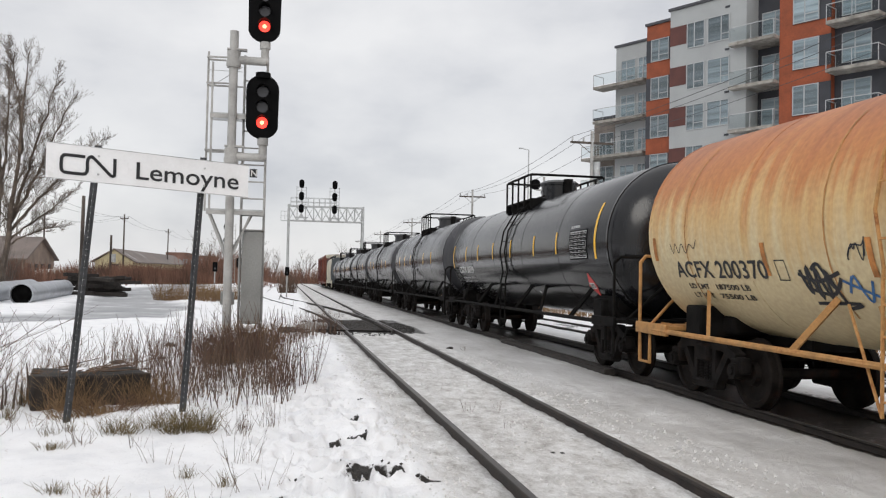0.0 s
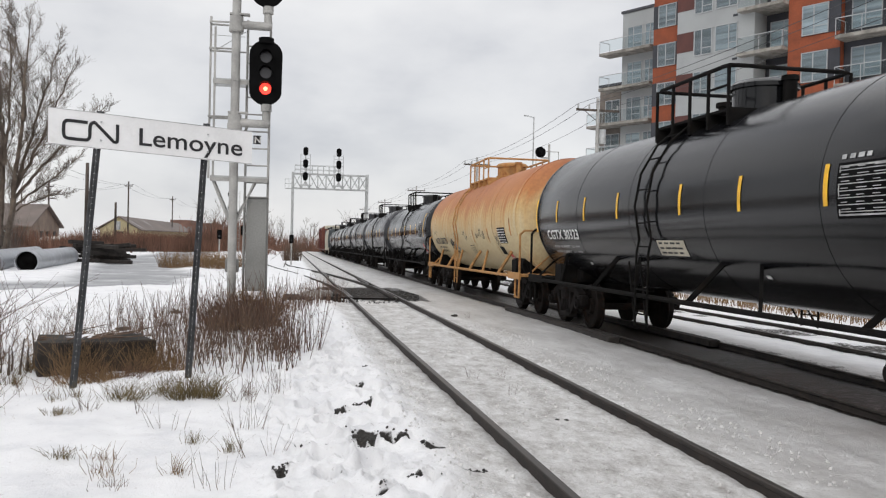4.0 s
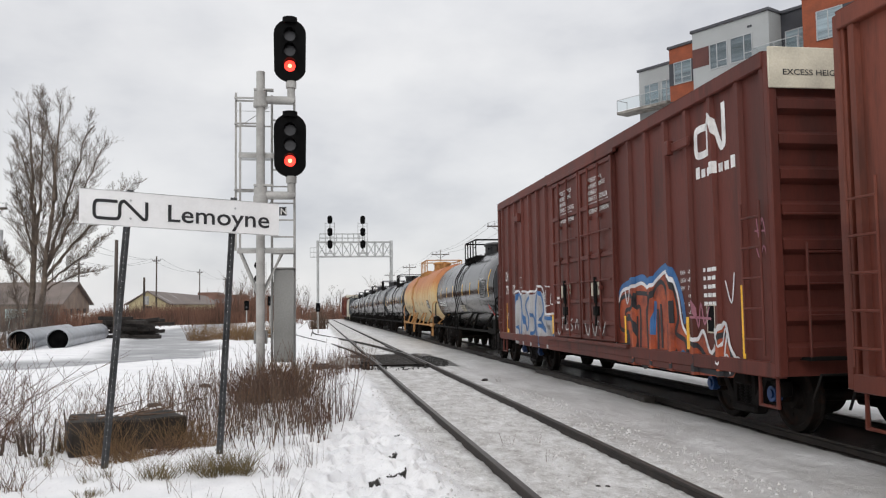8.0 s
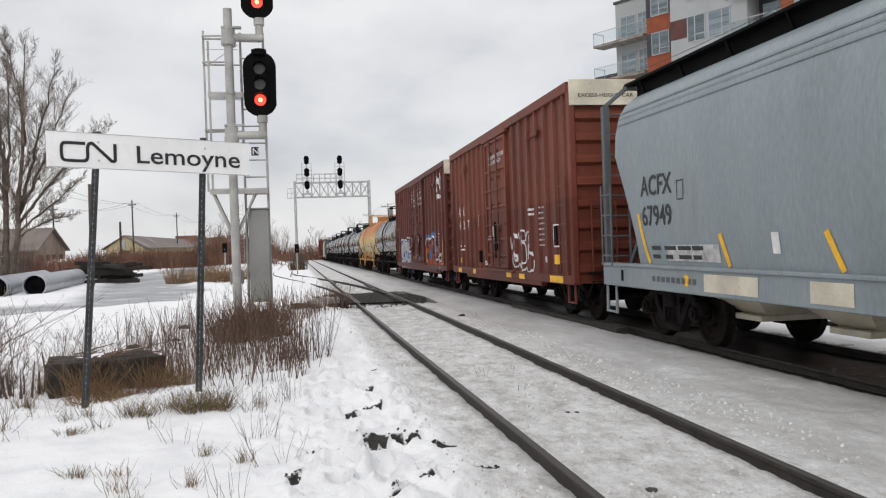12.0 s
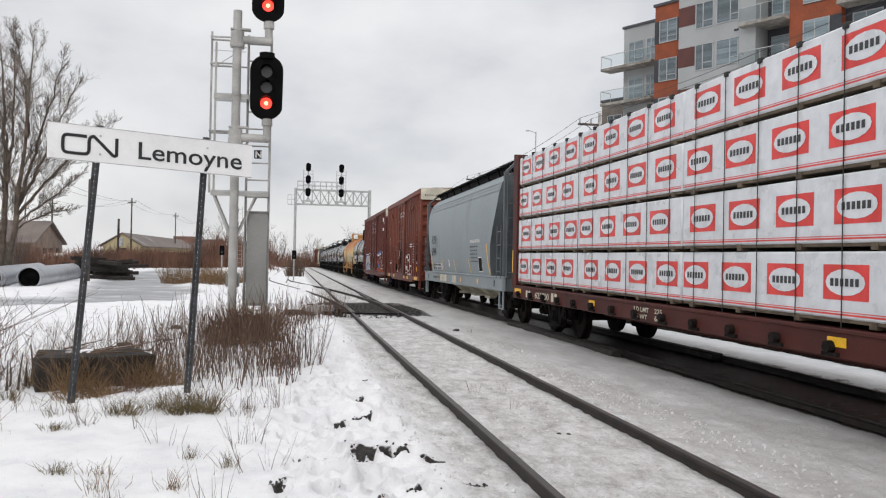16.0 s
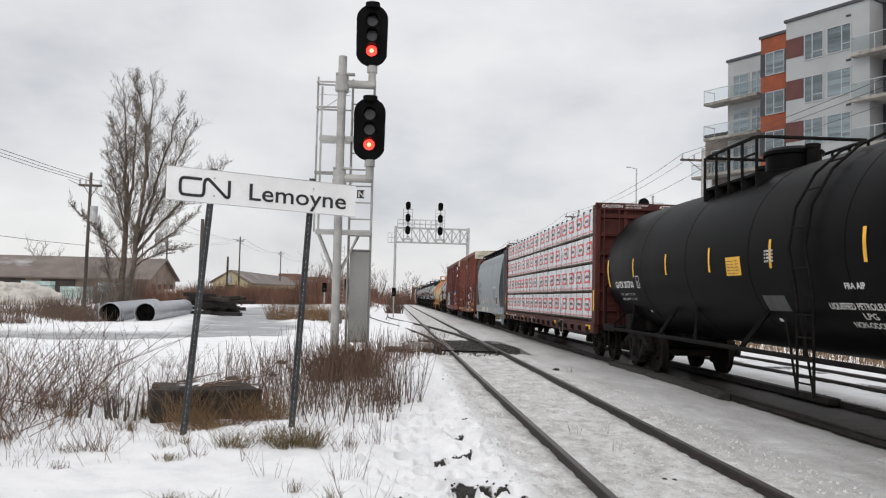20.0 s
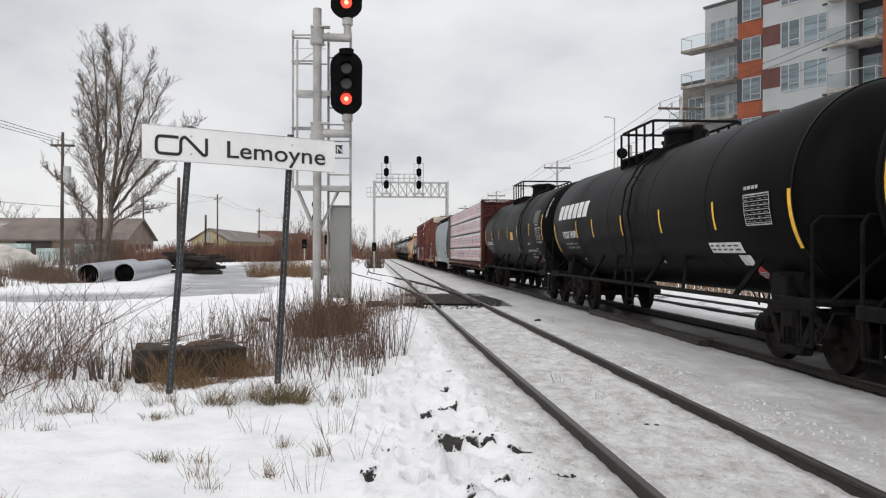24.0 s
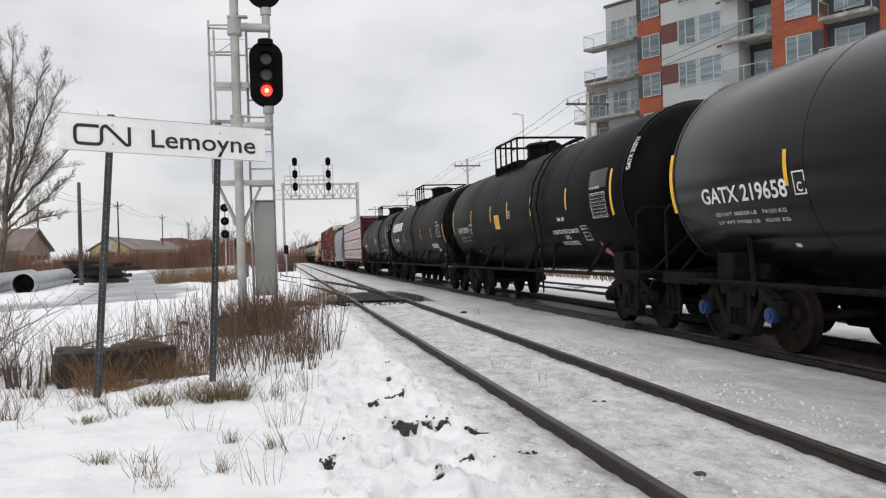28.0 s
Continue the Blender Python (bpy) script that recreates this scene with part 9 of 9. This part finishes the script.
def brown_box_car(front, rear):
    d0 = 5.30
    car, L, panel, proud = box_car("boxcar", "brown red boxcar with one door and a white tag", front, rear, BOX_RED2, [(d0, d0 + 2.3)], spacing=0.665, first=0.2)
    for u0, u1, t in ((0.95, 1.42, "AC"), (1.51, 1.55, "I"), (1.66, 1.87, "K")):
        fit_text("lettering", t, u0, u1, 2.64, 2.92, WHITE_PRINT, car, panel, "white car initials")
    for u, t in ((0.99, "47"), (1.65, "33"), (2.31, "75")):
        fit_text("lettering", t, u, u + 0.42, 2.20, 2.47, WHITE_PRINT, car, panel, "white car number")
    fit_text("lettering", "60K", 4.86, 5.12, 1.08, 1.2, WHITE_PRINT, car, panel)
    decal("plate_box", box_outline(3.93, 2.22, 0.26, 0.32, 0.02), WHITE_PRINT, car, panel)
    small_marks(car, panel, 1.05, 1.68, WHITE_PRINT, 2, 0.8, 0.05, 0.12)
    decal("notice_plate", [(1.02, 1.32, 1.10, 1.27)], YELLOW_PRINT, car, panel, "yellow notice")
    decal("vent", [(3.82, 4.32, 1.15, 1.50)], SIGNAL_BLACK, car, panel, "black square vent")
    for i, t in enumerate(("CLOSE AND LOCK DOORS", "BEFORE MOVING CAR")):
        lettering("lettering", t, 0.10, WHITE_PRINT, car, lambda a, b, l=0.0: proud(a, b, 0.006), "", 0.02, 0.95, d0 + 0.45, 3.98 - i * 0.15)
    tag = lambda a, b, l=0.0: panel(7.74 + a * 1.95, 0.93 + b * 1.04, 0.006)
    for ln in ([(0.36, 0.79), (0.33, 0.95), (0.28, 0.82), (0.23, 0.93), (0.16, 0.90), (0.10, 0.75), (0.12, 0.63), (0.19, 0.51), (0.27, 0.37), (0.25, 0.27), (0.19, 0.47), (0.10, 0.50), (0.03, 0.40), (0.02, 0.24), (0.12, 0.14), (0.27, 0.15), (0.35, 0.22), (0.41, 0.10)], [(0.41, 0.10), (0.48, 0.43), (0.45, 0.67), (0.46, 0.88), (0.55, 0.99), (0.62, 0.96), (0.66, 0.78), (0.57, 0.74), (0.50, 0.63), (0.48, 0.43), (0.53, 0.27), (0.61, 0.24), (0.67, 0.35), (0.65, 0.59), (0.58, 0.74)], [(0.64, 0.78), (0.72, 0.93), (0.80, 0.94), (0.87, 0.86), (0.88, 0.75), (0.79, 0.67), (0.75, 0.51), (0.74, 0.33)], [(0.75, 0.43), (0.83, 0.50), (0.93, 0.48), (0.96, 0.40)], [(0.985, 0.31), (0.99, 0.21), (0.94, 0.08), (0.83, 0.02), (0.70, 0.06), (0.66, 0.14), (0.56, 0.06), (0.44, 0.12)], [(-0.06, 0.86), (-0.03, 0.57), (0.02, 0.70), (0.01, 0.57), (-0.03, 0.60)]):
        strokes("white_tag", [ln], 0.036, GRAF_WHITE, car, tag, "white outlined spray tag")
    small_marks(car, panel, L - 3.1, 2.45, WHITE_PRINT, 2, 0.35, 0.05, 0.11)
    for k in range(8):
        small_marks(car, panel, L - 2.3, 2.45 - 0.12 * k, DIM_PRINT, 1, 0.32, 0.035, 0.1)
    decal("data_panel", [(L - 1.32, L - 0.97, 1.58, 1.98)], SIGNAL_BLACK, car, panel)
    decal("data_frame", box_outline(L - 1.36, 1.54, 0.43, 0.48, 0.03), WHITE_PRINT, car, lambda a, b, l=0.0: panel(a, b, 0.004))
    decal("notice_plate", [(L - 1.35, L - 0.9, 1.18, 1.38)], YELLOW_PRINT, car, panel, "yellow notice")
    decal("sill_stripe", [(L - 1.5, L - 0.6, 0.80, 0.94)], YELLOW_PRINT, car, lambda a, b, l=0.0: proud(a, b, 0.006))
    for patch in ((d0 + 2.0, d0 + 2.5, 0.80, 0.94), (3.2, 3.6, 0.80, 0.94), (0.9, 1.45, 0.80, 0.94), (L - 4.0, L - 3.5, 0.80, 0.92)):
        decal("sill_stripe", [patch], YELLOW_PRINT, car, lambda a, b, l=0.0: proud(a, b, 0.006))
    lettering("lettering", "B235", 0.12, WHITE_PRINT, car, panel, "", 0.03, 1, L - 2.0, 1.22)
    small_marks(car, lambda a, b, l=0.0: proud(a, b, 0.03), d0 + 0.2, 1.9, DIM_PRINT, 2, 0.8, 0.03, 0.08)
    paint_over_ribs(car)
    return car


def grey_hopper(front, rear):
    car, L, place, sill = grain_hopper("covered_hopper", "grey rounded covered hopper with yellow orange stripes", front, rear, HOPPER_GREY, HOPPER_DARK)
    lettering("lettering", "ACFX", 0.30, BLACK_PRINT, car, place, "black stencilled car initials", 0.02, 0.95, 1.75, 2.32)
    lettering("lettering", "67949", 0.30, BLACK_PRINT, car, place, "black stencilled car number", 0.02, 0.95, 1.75, 1.86)
    decal("plate_box", box_outline(2.95, 2.2, 0.2, 0.28, 0.016), BLACK_PRINT, car, place)
    for line in [[(1.62, 2.05), (1.70, 1.7), (1.85, 1.27)], [(4.05, 1.7), (4.2, 1.27)], [(6.2, 1.7), (6.4, 1.27)], [(8.6, 1.7), (8.85, 1.27)], [(L - 1.72, 2.15), (L - 1.66, 1.7), (L - 1.5, 1.27)]]:
        strokes("orange_stripe", [line], 0.09, YELLOW_PRINT, car, place, "yellow orange reflective stripe")
    decal("pale_patch", [(2.5, 4.0, 1.32, 1.56)], DIM_PRINT, car, place, "pale repainted patch")
    small_marks(car, lambda a, b, l=0.0: place(a, b, 0.004), 2.0, 1.54, BLACK_PRINT, 2, 1.7, 0.06, 0.13)
    decal("pale_patch", [(8.9, 10.3, 2.20, 2.30)], DIM_PRINT, car, place)
    small_marks(car, place, 8.9, 2.1, BLACK_PRINT, 5, 1.1, 0.035, 0.11)
    decal("data_panel", [(10.0, 10.45, 1.36, 1.74)], SIGNAL_BLACK, car, place)
    decal("data_frame", box_outline(9.97, 1.33, 0.51, 0.44, 0.03), WHITE_PRINT, car, lambda a, b, l=0.0: place(a, b, 0.004))
    decal("white_mark", [(5.2, 5.35, 1.45, 1.7)], WHITE_PRINT, car, place)
    decal("name_bar", [(2.0 + 0.16 * k, 2.0 + 0.16 * k + 0.11, 1.0, 1.08) for k in range(9)], HOPPER_DARK, car, sill)
    decal("sill_patch", [(3.6, 4.9, 0.92, 1.16), (5.9, 6.6, 0.92, 1.16)], CREAM, car, sill, "pale repainted sill patch")
    for u in (3.1, 7.4, 9.9):
        blob("yellow_dot", [(u + 0.09 * math.cos(k * 0.7854), 1.05 + 0.09 * math.sin(k * 0.7854)) for k in range(8)], YELLOW_PRINT, car, sill)
    decal("sill_slot", [(0.8, 0.9, 0.96, 1.14), (L - 0.9, L - 0.8, 0.96, 1.14)], SIGNAL_BLACK, car, sill)
    return car


def lumber_car(front, rear):
    """The centre-beam flat car; its wrapped lumber packs are things of their own that ride on it."""
    car, Lc = start_car("centerbeam_flatcar", "dark red centre-beam flatcar with ribbed end bulkheads", "flatcar", front, rear)
    h = Lc / 2 - 0.3
    for sx in (-1, 1):
        bm = bmesh.new()
        bx(bm, sx * 1.45, sx * 1.58, -h, h, 0.74, 1.02, 0.015)
        bx(bm, sx * 1.35, sx * 1.60, -h, h, 1.00, 1.05, 0.01)
        part("side_sill", bm, BEAM_RED, car)
        for k in range(18):
            y = -h + 0.6 + k * (2 * h - 1.2) / 17
            bm = bmesh.new()
            rod(bm, (sx * 1.57, y, 0.86), (sx * 1.66, y, 0.86), 0.06, 10)
            bx(bm, sx * 1.57, sx * 1.62, y - 0.12, y + 0.12, 0.76, 0.80)
            part("strap_winch", bm, TRUCK, car)
    bm = bmesh.new()
    bx(bm, -1.5, 1.5, -h, h, 0.95, 1.02)
    for k in range(12):
        y = -h + 0.8 + k * (2 * h - 1.6) / 11
        bx(bm, -1.45, 1.45, y - 0.06, y + 0.06, 0.8, 0.96)
    part("deck", bm, BEAM_RED, car)
    bm = bmesh.new()
    bx(bm, -0.1, 0.1, -h, h, 4.03, 4.20)
    for k in range(14):
        y = -h + 0.5 + k * (2 * h - 1.0) / 13
        bx(bm, -0.08, 0.08, y - 0.08, y + 0.08, 1.0, 4.2)
    part("centre_beam", bm, BEAM_RED, car)
    for s in (-1, 1):
        bm = bmesh.new()
        bx(bm, -1.53, 1.53, s * (h - 0.04), s * (h - 0.12), 1.0, 4.18, 0.01)
        bh = part("bulkhead", bm, BEAM_RED, car)
        for sx in (-1, 1):
            bm = bmesh.new()
            bx(bm, sx * 1.44, sx * 1.58, s * (h + 0.10), s * (h - 0.26), 0.98, 4.22, 0.015)
            part("bulkhead_post", bm, BEAM_RED, bh)
            decal("reflective_stripe", [(-0.06 if s > 0 else 2 * h - 0.10, 0.02 if s > 0 else 2 * h + 0.04, 1.35, 1.9)], YELLOW_PRINT, car, lambda a, b, l=0.0: (sx * 1.588, h - a, b))
        for z in (1.35, 1.85, 2.35, 2.85, 3.35, 3.85):
            bm = bmesh.new()
            bx(bm, -1.45, 1.45, s * (h - 0.04), s * (h + 0.07), z, z + 0.10, 0.012)
            part("bulkhead_rib", bm, BEAM_RED, bh)
        for xx in (-0.75, 0.0, 0.75):
            bm = bmesh.new()
            bx(bm, xx - 0.05, xx + 0.05, s * (h - 0.04), s * (h + 0.05), 1.0, 4.2, 0.01)
            part("bulkhead_rib", bm, BEAM_RED, bh)
        bm = bmesh.new()
        bx(bm, -1.58, 1.58, s * (h + 0.10), s * (h + 0.02), 4.07, 4.26, 0.01)
        hd = part("bulkhead_header", bm, BEAM_RED, bh)
        if s < 0:
            lettering("lettering", "CAUTION", 0.08, WHITE_PRINT, hd, lambda u, v, l=0.0: (-1.42 + u, -h - 0.106, 4.13 + v), bold=0.02, width=1.1)
            lettering("lettering", "ATTENTION", 0.08, WHITE_PRINT, hd, lambda u, v, l=0.0: (0.15 + u, -h - 0.106, 4.13 + v), bold=0.02, width=1.1)
            lettering("lettering", "NO WALKING SURFACE", 0.04, WHITE_PRINT, hd, lambda u, v, l=0.0: (-0.78 + u, -h - 0.106, 4.185 + v), bold=0.02)
            lettering("lettering", "ON TOP OF CAR", 0.04, WHITE_PRINT, hd, lambda u, v, l=0.0: (-0.78 + u, -h - 0.106, 4.12 + v), bold=0.02)
        bm = bmesh.new()
        for xx in (-1.35, -0.95):
            rod(bm, (xx, s * (h + 0.13), 1.0), (xx, s * (h + 0.13), 4.1), 0.018, 6)
        for k in range(8):
            rod(bm, (-1.35, s * (h + 0.13), 1.2 + 0.37 * k), (-0.95, s * (h + 0.13), 1.2 + 0.37 * k), 0.014, 6)
        part("end_ladder", bm, BEAM_RED, car)
        truck(car, s * (h - 1.75), True)
    for patch in ((0.2, 0.75, 0.88, 0.98), (5.2, 5.5, 0.86, 0.96), (12.0, 12.3, 0.86, 0.96), (2 * h - 0.9, 2 * h - 0.35, 0.84, 0.96)):
        decal("sill_stripe", [patch], YELLOW_PRINT, car, lambda a, b, l=0.0: (-1.588, h - a, b))
    for t_, u0_, u1_, v0_, v1_ in (("625700", 1.85, 2.85, 0.82, 0.95), ("LD LMT", 7.2, 7.75, 0.90, 0.97), ("225", 7.95, 8.2, 0.90, 0.97), ("LT WT", 7.2, 7.7, 0.79, 0.86), ("60", 7.95, 8.12, 0.79, 0.86)):
        fit_text("lettering", t_, u0_, u1_, v0_, v1_, CREAM, car, lambda a, b, l=0.0: (-1.588, h - a, b))
    decal("emblem_bar", [(1.15, 1.3, 0.80, 0.96), (1.36, 1.5, 0.80, 0.96)], CREAM, car, lambda a, b, l=0.0: (-1.588, h - a, b))
    decal("emblem_bar", [(3.0, 3.16, 0.80, 0.98), (3.22, 3.38, 0.80, 0.98)], CREAM, car, lambda a, b, l=0.0: (-1.588, h - a, b))
    decal("data_panel", [(13.0, 13.45, 0.62, 1.0)], SIGNAL_BLACK, car, lambda a, b, l=0.0: (-1.590, h - a, b))
    decal("data_frame", box_outline(12.98, 0.60, 0.49, 0.42, 0.025), CREAM, car, lambda a, b, l=0.0: (-1.594, h - a, b))
    couplers(car, Lc)
    bm = bmesh.new()
    bx(bm, -0.4, 0.4, -h + 3, h - 3, 0.5, 0.95, 0.02)
    part("fishbelly_sill", bm, BEAM_RED, car)
    load0, n, tiers = h - 0.30, 4, (1.07, 1.84, 2.63, 3.40, 4.14)
    pl = (2 * h - 0.62) / n
    for sx in (-1, 1):
        for k in range(22):
            y = load0 - 0.35 - k * (2 * h - 1.3) / 21
            bm = bmesh.new()
            bx(bm, sx * 1.562, sx * 1.568, y - 0.006, y + 0.006, 1.04, 4.14)
            bx(bm, sx * 1.50, sx * 1.575, y - 0.04, y + 0.04, 4.08, 4.145, 0.008)
            part("tie_down_strap", bm, STRAP, car)
    mid = (front + rear) / 2
    for sx in (-1, 1):
        for i in range(n):
            for j in range(4):
                z0, z1 = tiers[j] + 0.025, tiers[j + 1]
                pack = thing("lumber_pack", "white plastic wrapped lumber pack with red prints", "lumber", pose(TRACK_X, mid, RAIL_Z), "lumber packs on the flatcar")
                MOVERS.append((pack, TRACK_X, mid, RAIL_Z))
                ya, yb = load0 - i * pl - 0.012 - rng.uniform(0, 0.02), load0 - (i + 1) * pl + 0.012
                out = 1.545 + rng.uniform(-0.008, 0.008)
                bm = bmesh.new()
                bx(bm, sx * 0.14, sx * out, yb, ya, z0 + 0.05, z1 - 0.012, 0.02)
                part("wrapping", bm, WRAP, pack)
                # dunnage, dark so that it reads as the shaded gap below the pack
                bm = bmesh.new()
                for q in range(4):
                    y = yb + 0.3 + q * (pl - 0.6) / 3
                    bx(bm, sx * 0.16, sx * (out - 0.01), y - 0.05, y + 0.05, z0 - 0.022, z0 + 0.05)
                bx(bm, sx * 0.2, sx * (out - 0.02), yb + 0.02, ya - 0.02, z0 + 0.015, z0 + 0.05)
                part("dunnage", bm, LUMBER, pack)
                if sx > 0:
                    continue
                face = lambda a, b, l=0.0: (-(out + 0.003 + l), ya - a, b)
                reds, ovals = [], []
                off = (0.12, 0.30, 0.05, 0.22)[(i + j) % 4]
                for q in range(4):
                    u = off + q * (pl - 0.1) / 4
                    if u + 0.69 > pl - 0.03:
                        continue
                    reds.append((u, u + 0.69, z0 + 0.24, z0 + 0.60))
                    ovals.append((u + 0.345, z0 + 0.42))
                decal("red_print", reds + [(0.01, pl - 0.05, z0 + 0.085, z0 + 0.103), (0.01, pl - 0.05, z0 + 0.115, z0 + 0.124)], WRAP_RED, pack, face, "", 1.0)
                for u, v in ovals:
                    part("white_oval", raw("white_oval", [face(u + 0.30 * math.cos(a * math.pi / 8), v + 0.135 * math.sin(a * math.pi / 8), 0.006) for a in range(16)], [tuple(range(16))], WRAP), None, pack)
                for u, v in ovals:
                    decal("dark_print", [(u - 0.22 + c * 0.076, u - 0.22 + c * 0.076 + 0.052, v - 0.04, v + 0.04) for c in range(6)], WRAP_DARK, pack, lambda a, b, l=0.0: face(a, b, 0.010), "", 1.0)
    return car


# gaps between couplers along the train at t = 0
G = (146.0, 130.5, 115.5, 100.5, 86.0, 71.5, 57.0, 42.0, 27.2, 11.9, -2.4, -16.7, -33.05, -46.82, -61.45, -79.5, -94.9, -110.9, -127.0, -144.0)
box_car("boxcar", "dark red boxcar far up the train", G[0], G[1], BOX_RED, [(5.0, 7.0)], turning=False)
box_car("boxcar", "dull red boxcar far up the train", G[1], G[2], BOX_RED2, [(5.0, 7.0)], turning=False)
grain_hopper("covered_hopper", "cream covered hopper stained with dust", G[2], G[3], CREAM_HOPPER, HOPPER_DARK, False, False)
for k, (lb, pt) in enumerate((("grey tank car with a dull sheen", GREY_TANK), ("black tank car with a glossy shell", GLOSS_TANK), ("grey tank car with a dull sheen", GREY_TANK), ("dark grey tank car with yellow stripes", GREY_TANK))):
    c, L, pl = tank_car("tank_car", lb, G[3 + k], G[4 + k], 1.5, 2.42, pt, UNDER, turning=False)
    stripes(c, pl, [3.0, 5.0, 9.5, 11.5], -0.2, 0.25)
c, L, pl = tank_car("tank_car", "dark grey tank car with yellow reflective stripes", G[7], G[8], 1.5, 2.42, GREY_TANK, UNDER, turning=False)
stripes(c, pl, [2.5, 4.2, 6.0, 9.6, 11.4], -0.2, 0.25)
OIL = dict(number=(1.5, 3.4, -0.53, -0.33), stripes=((2.2, 3.8, 5.4, 7.7, 9.3, 11.0), -0.17, 0.28), ends=((0.8, -0.36, 0.38), (12.6, -0.31, 0.6)), panel=(11.25, 12.2, -0.28, 0.24), placard=(12.2, -0.81, "1075", 0.2), ladder=6.6)
OIL_A = dict(number=(1.7, 3.7, -0.53, -0.33), stripes=((2.8, 4.4, 6.2, 8.0, 10.0, 11.6), -0.17, 0.28), ends=((0.9, -0.36, 0.38), (13.8, -0.31, 0.75)), panel=(12.5, 13.4, -0.28, 0.24), placard=(13.2, -0.85, "1075", 0.2), ladder=7.6)
c, L, pl = black_tank_car(G[8], G[9], "glossy black tank car with yellow reflective stripes", "30319", "CGTX", OIL_A, GLOSS_TANK, R=1.45, zc=2.36)
orange_tank_car(G[9], G[10])
c, L, pl = black_tank_car(G[10], G[11], "glossy black tank car with yellow stripes and a red hazard placard", "30323", "CGTX", OIL, GLOSS_TANK, R=1.46, zc=2.36)
decal("cream_plate", [(6.8, 7.7, -0.81, -0.55)], CREAM, c, pl, "cream notice plate", 0.1)
decal("plate_print", text_bars(6.86, -0.58, 0.78, 0.03, 3, 0.08, rng, 4), BLACK_PRINT, c, lambda a, b, l=0.0: pl(a, b, 0.004))
red_box_car(G[11], G[12])
brown_box_car(G[12], G[13])
grey_hopper(G[13], G[14])
lumber_car(G[14], G[15])
GAS_A = dict(number=(1.50, 2.95, -0.485, -0.335), stripes=((3.05, 5.25, 7.5, 9.8, 12.2), -0.25, 0.17), ends=((0.92, -0.46, 0.22), (14.4, -0.43, 0.4)), panel=(13.36, 14.2, -0.52, 0.0), placard=(12.84, -1.27, "1075", 0.18), yellow=(8.24, 8.8, -0.33, -0.03), gas=(11.1, -0.85), end_number=(15.2, 0.28, 0.95), plate=(3.2, -0.5), patch=((9.3, 10.0, -0.92, -0.66), (13.0, 13.9, 0.15, 0.6)), ladder=10.8)
black_tank_car(G[15], G[16], "matt black gas tank car with yellow stripes", "202730", "GATX", GAS_A)
NAMED = dict(number=(2.03, 3.53, -0.43, -0.24), stripes=((3.6, 5.2, 7.6, 10.05, 12.55), -0.45, 0.0), ends=((1.0, -0.84, -0.02), (15.0, -0.78, 0.04)), panel=(13.7, 14.5, -0.42, 0.04), placard=(13.4, -1.29, "1075", 0.2), ladder=8.2)
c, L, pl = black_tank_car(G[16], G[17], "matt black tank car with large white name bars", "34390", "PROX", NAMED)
for k in range(6):
    u = 1.6 + k * 0.54
    decal("name_bar", [(u, u + 0.43, 0.10, 0.51)], WHITE_PRINT, c, lambda a, b, l=0.0: pl(a + 0.25 * (b - 0.1), b, 0.004), "large white name bar", 0.1)
decal("white_patch", [(12.1, 13.3, -0.86, -0.67), (13.0, 13.4, -1.1, -0.9)], WHITE_PRINT, c, pl, "white painted patch", 0.1)
decal("patch_print", text_bars(12.14, -0.71, 1.1, 0.03, 2, 0.07, rng, 5), BLACK_PRINT, c, lambda a, b, l=0.0: pl(a, b, 0.004))
GAS_B = dict(number=(1.7, 3.26, -0.4, -0.24), stripes=((3.7, 6.07, 7.8, 9.85, 12.3), -0.2, 0.24), ends=((1.0, -0.43, 0.4), (14.65, -0.43, 0.4)), panel=(13.7, 14.45, -0.45, 0.02), placard=(13.5, -1.17, "1075", 0.18), yellow=(6.5, 7.0, -0.42, -0.04), gas=(11.1, -0.7), end_number=(15.5, 0.30, 0.92), plate=(3.4, -0.45), patch=((13.65, 14.5, 0.1, 0.45),), ladder=10.4, dome=6.2)
black_tank_car(G[17], G[18], "matt black gas tank car with yellow stripes", "202717", "GATX", GAS_B)
GAS_C = dict(number=(1.67, 3.62, -0.42, -0.21), stripes=((3.6, 6.0, 8.4, 10.8), -0.3, 0.13), ends=((0.8, -0.51, 0.37), (15.6, -0.5, 0.37)), plate=(3.75, -0.42), ladder=10.8)
black_tank_car(G[18], G[19], "black gas tank car with blue bearing caps", "219658", "GATX", GAS_C, SHINY_TANK, cap="blue_cap")


def motions():
    times = [0.5 * k for k in range(57)]
    for ob, x, y, z in MOVERS:
        walk(ob, [(t, on_track(x, y + run(t), z)) for t in times])
    turns = [k * 4 / 30 for k in range(211)]
    for w, y in WHEELSETS:
        walk(w, [(t, pose(0, y, WHEEL_R, -math.degrees(run(t)) / WHEEL_R, 0, 0)) for t in turns])


motions()
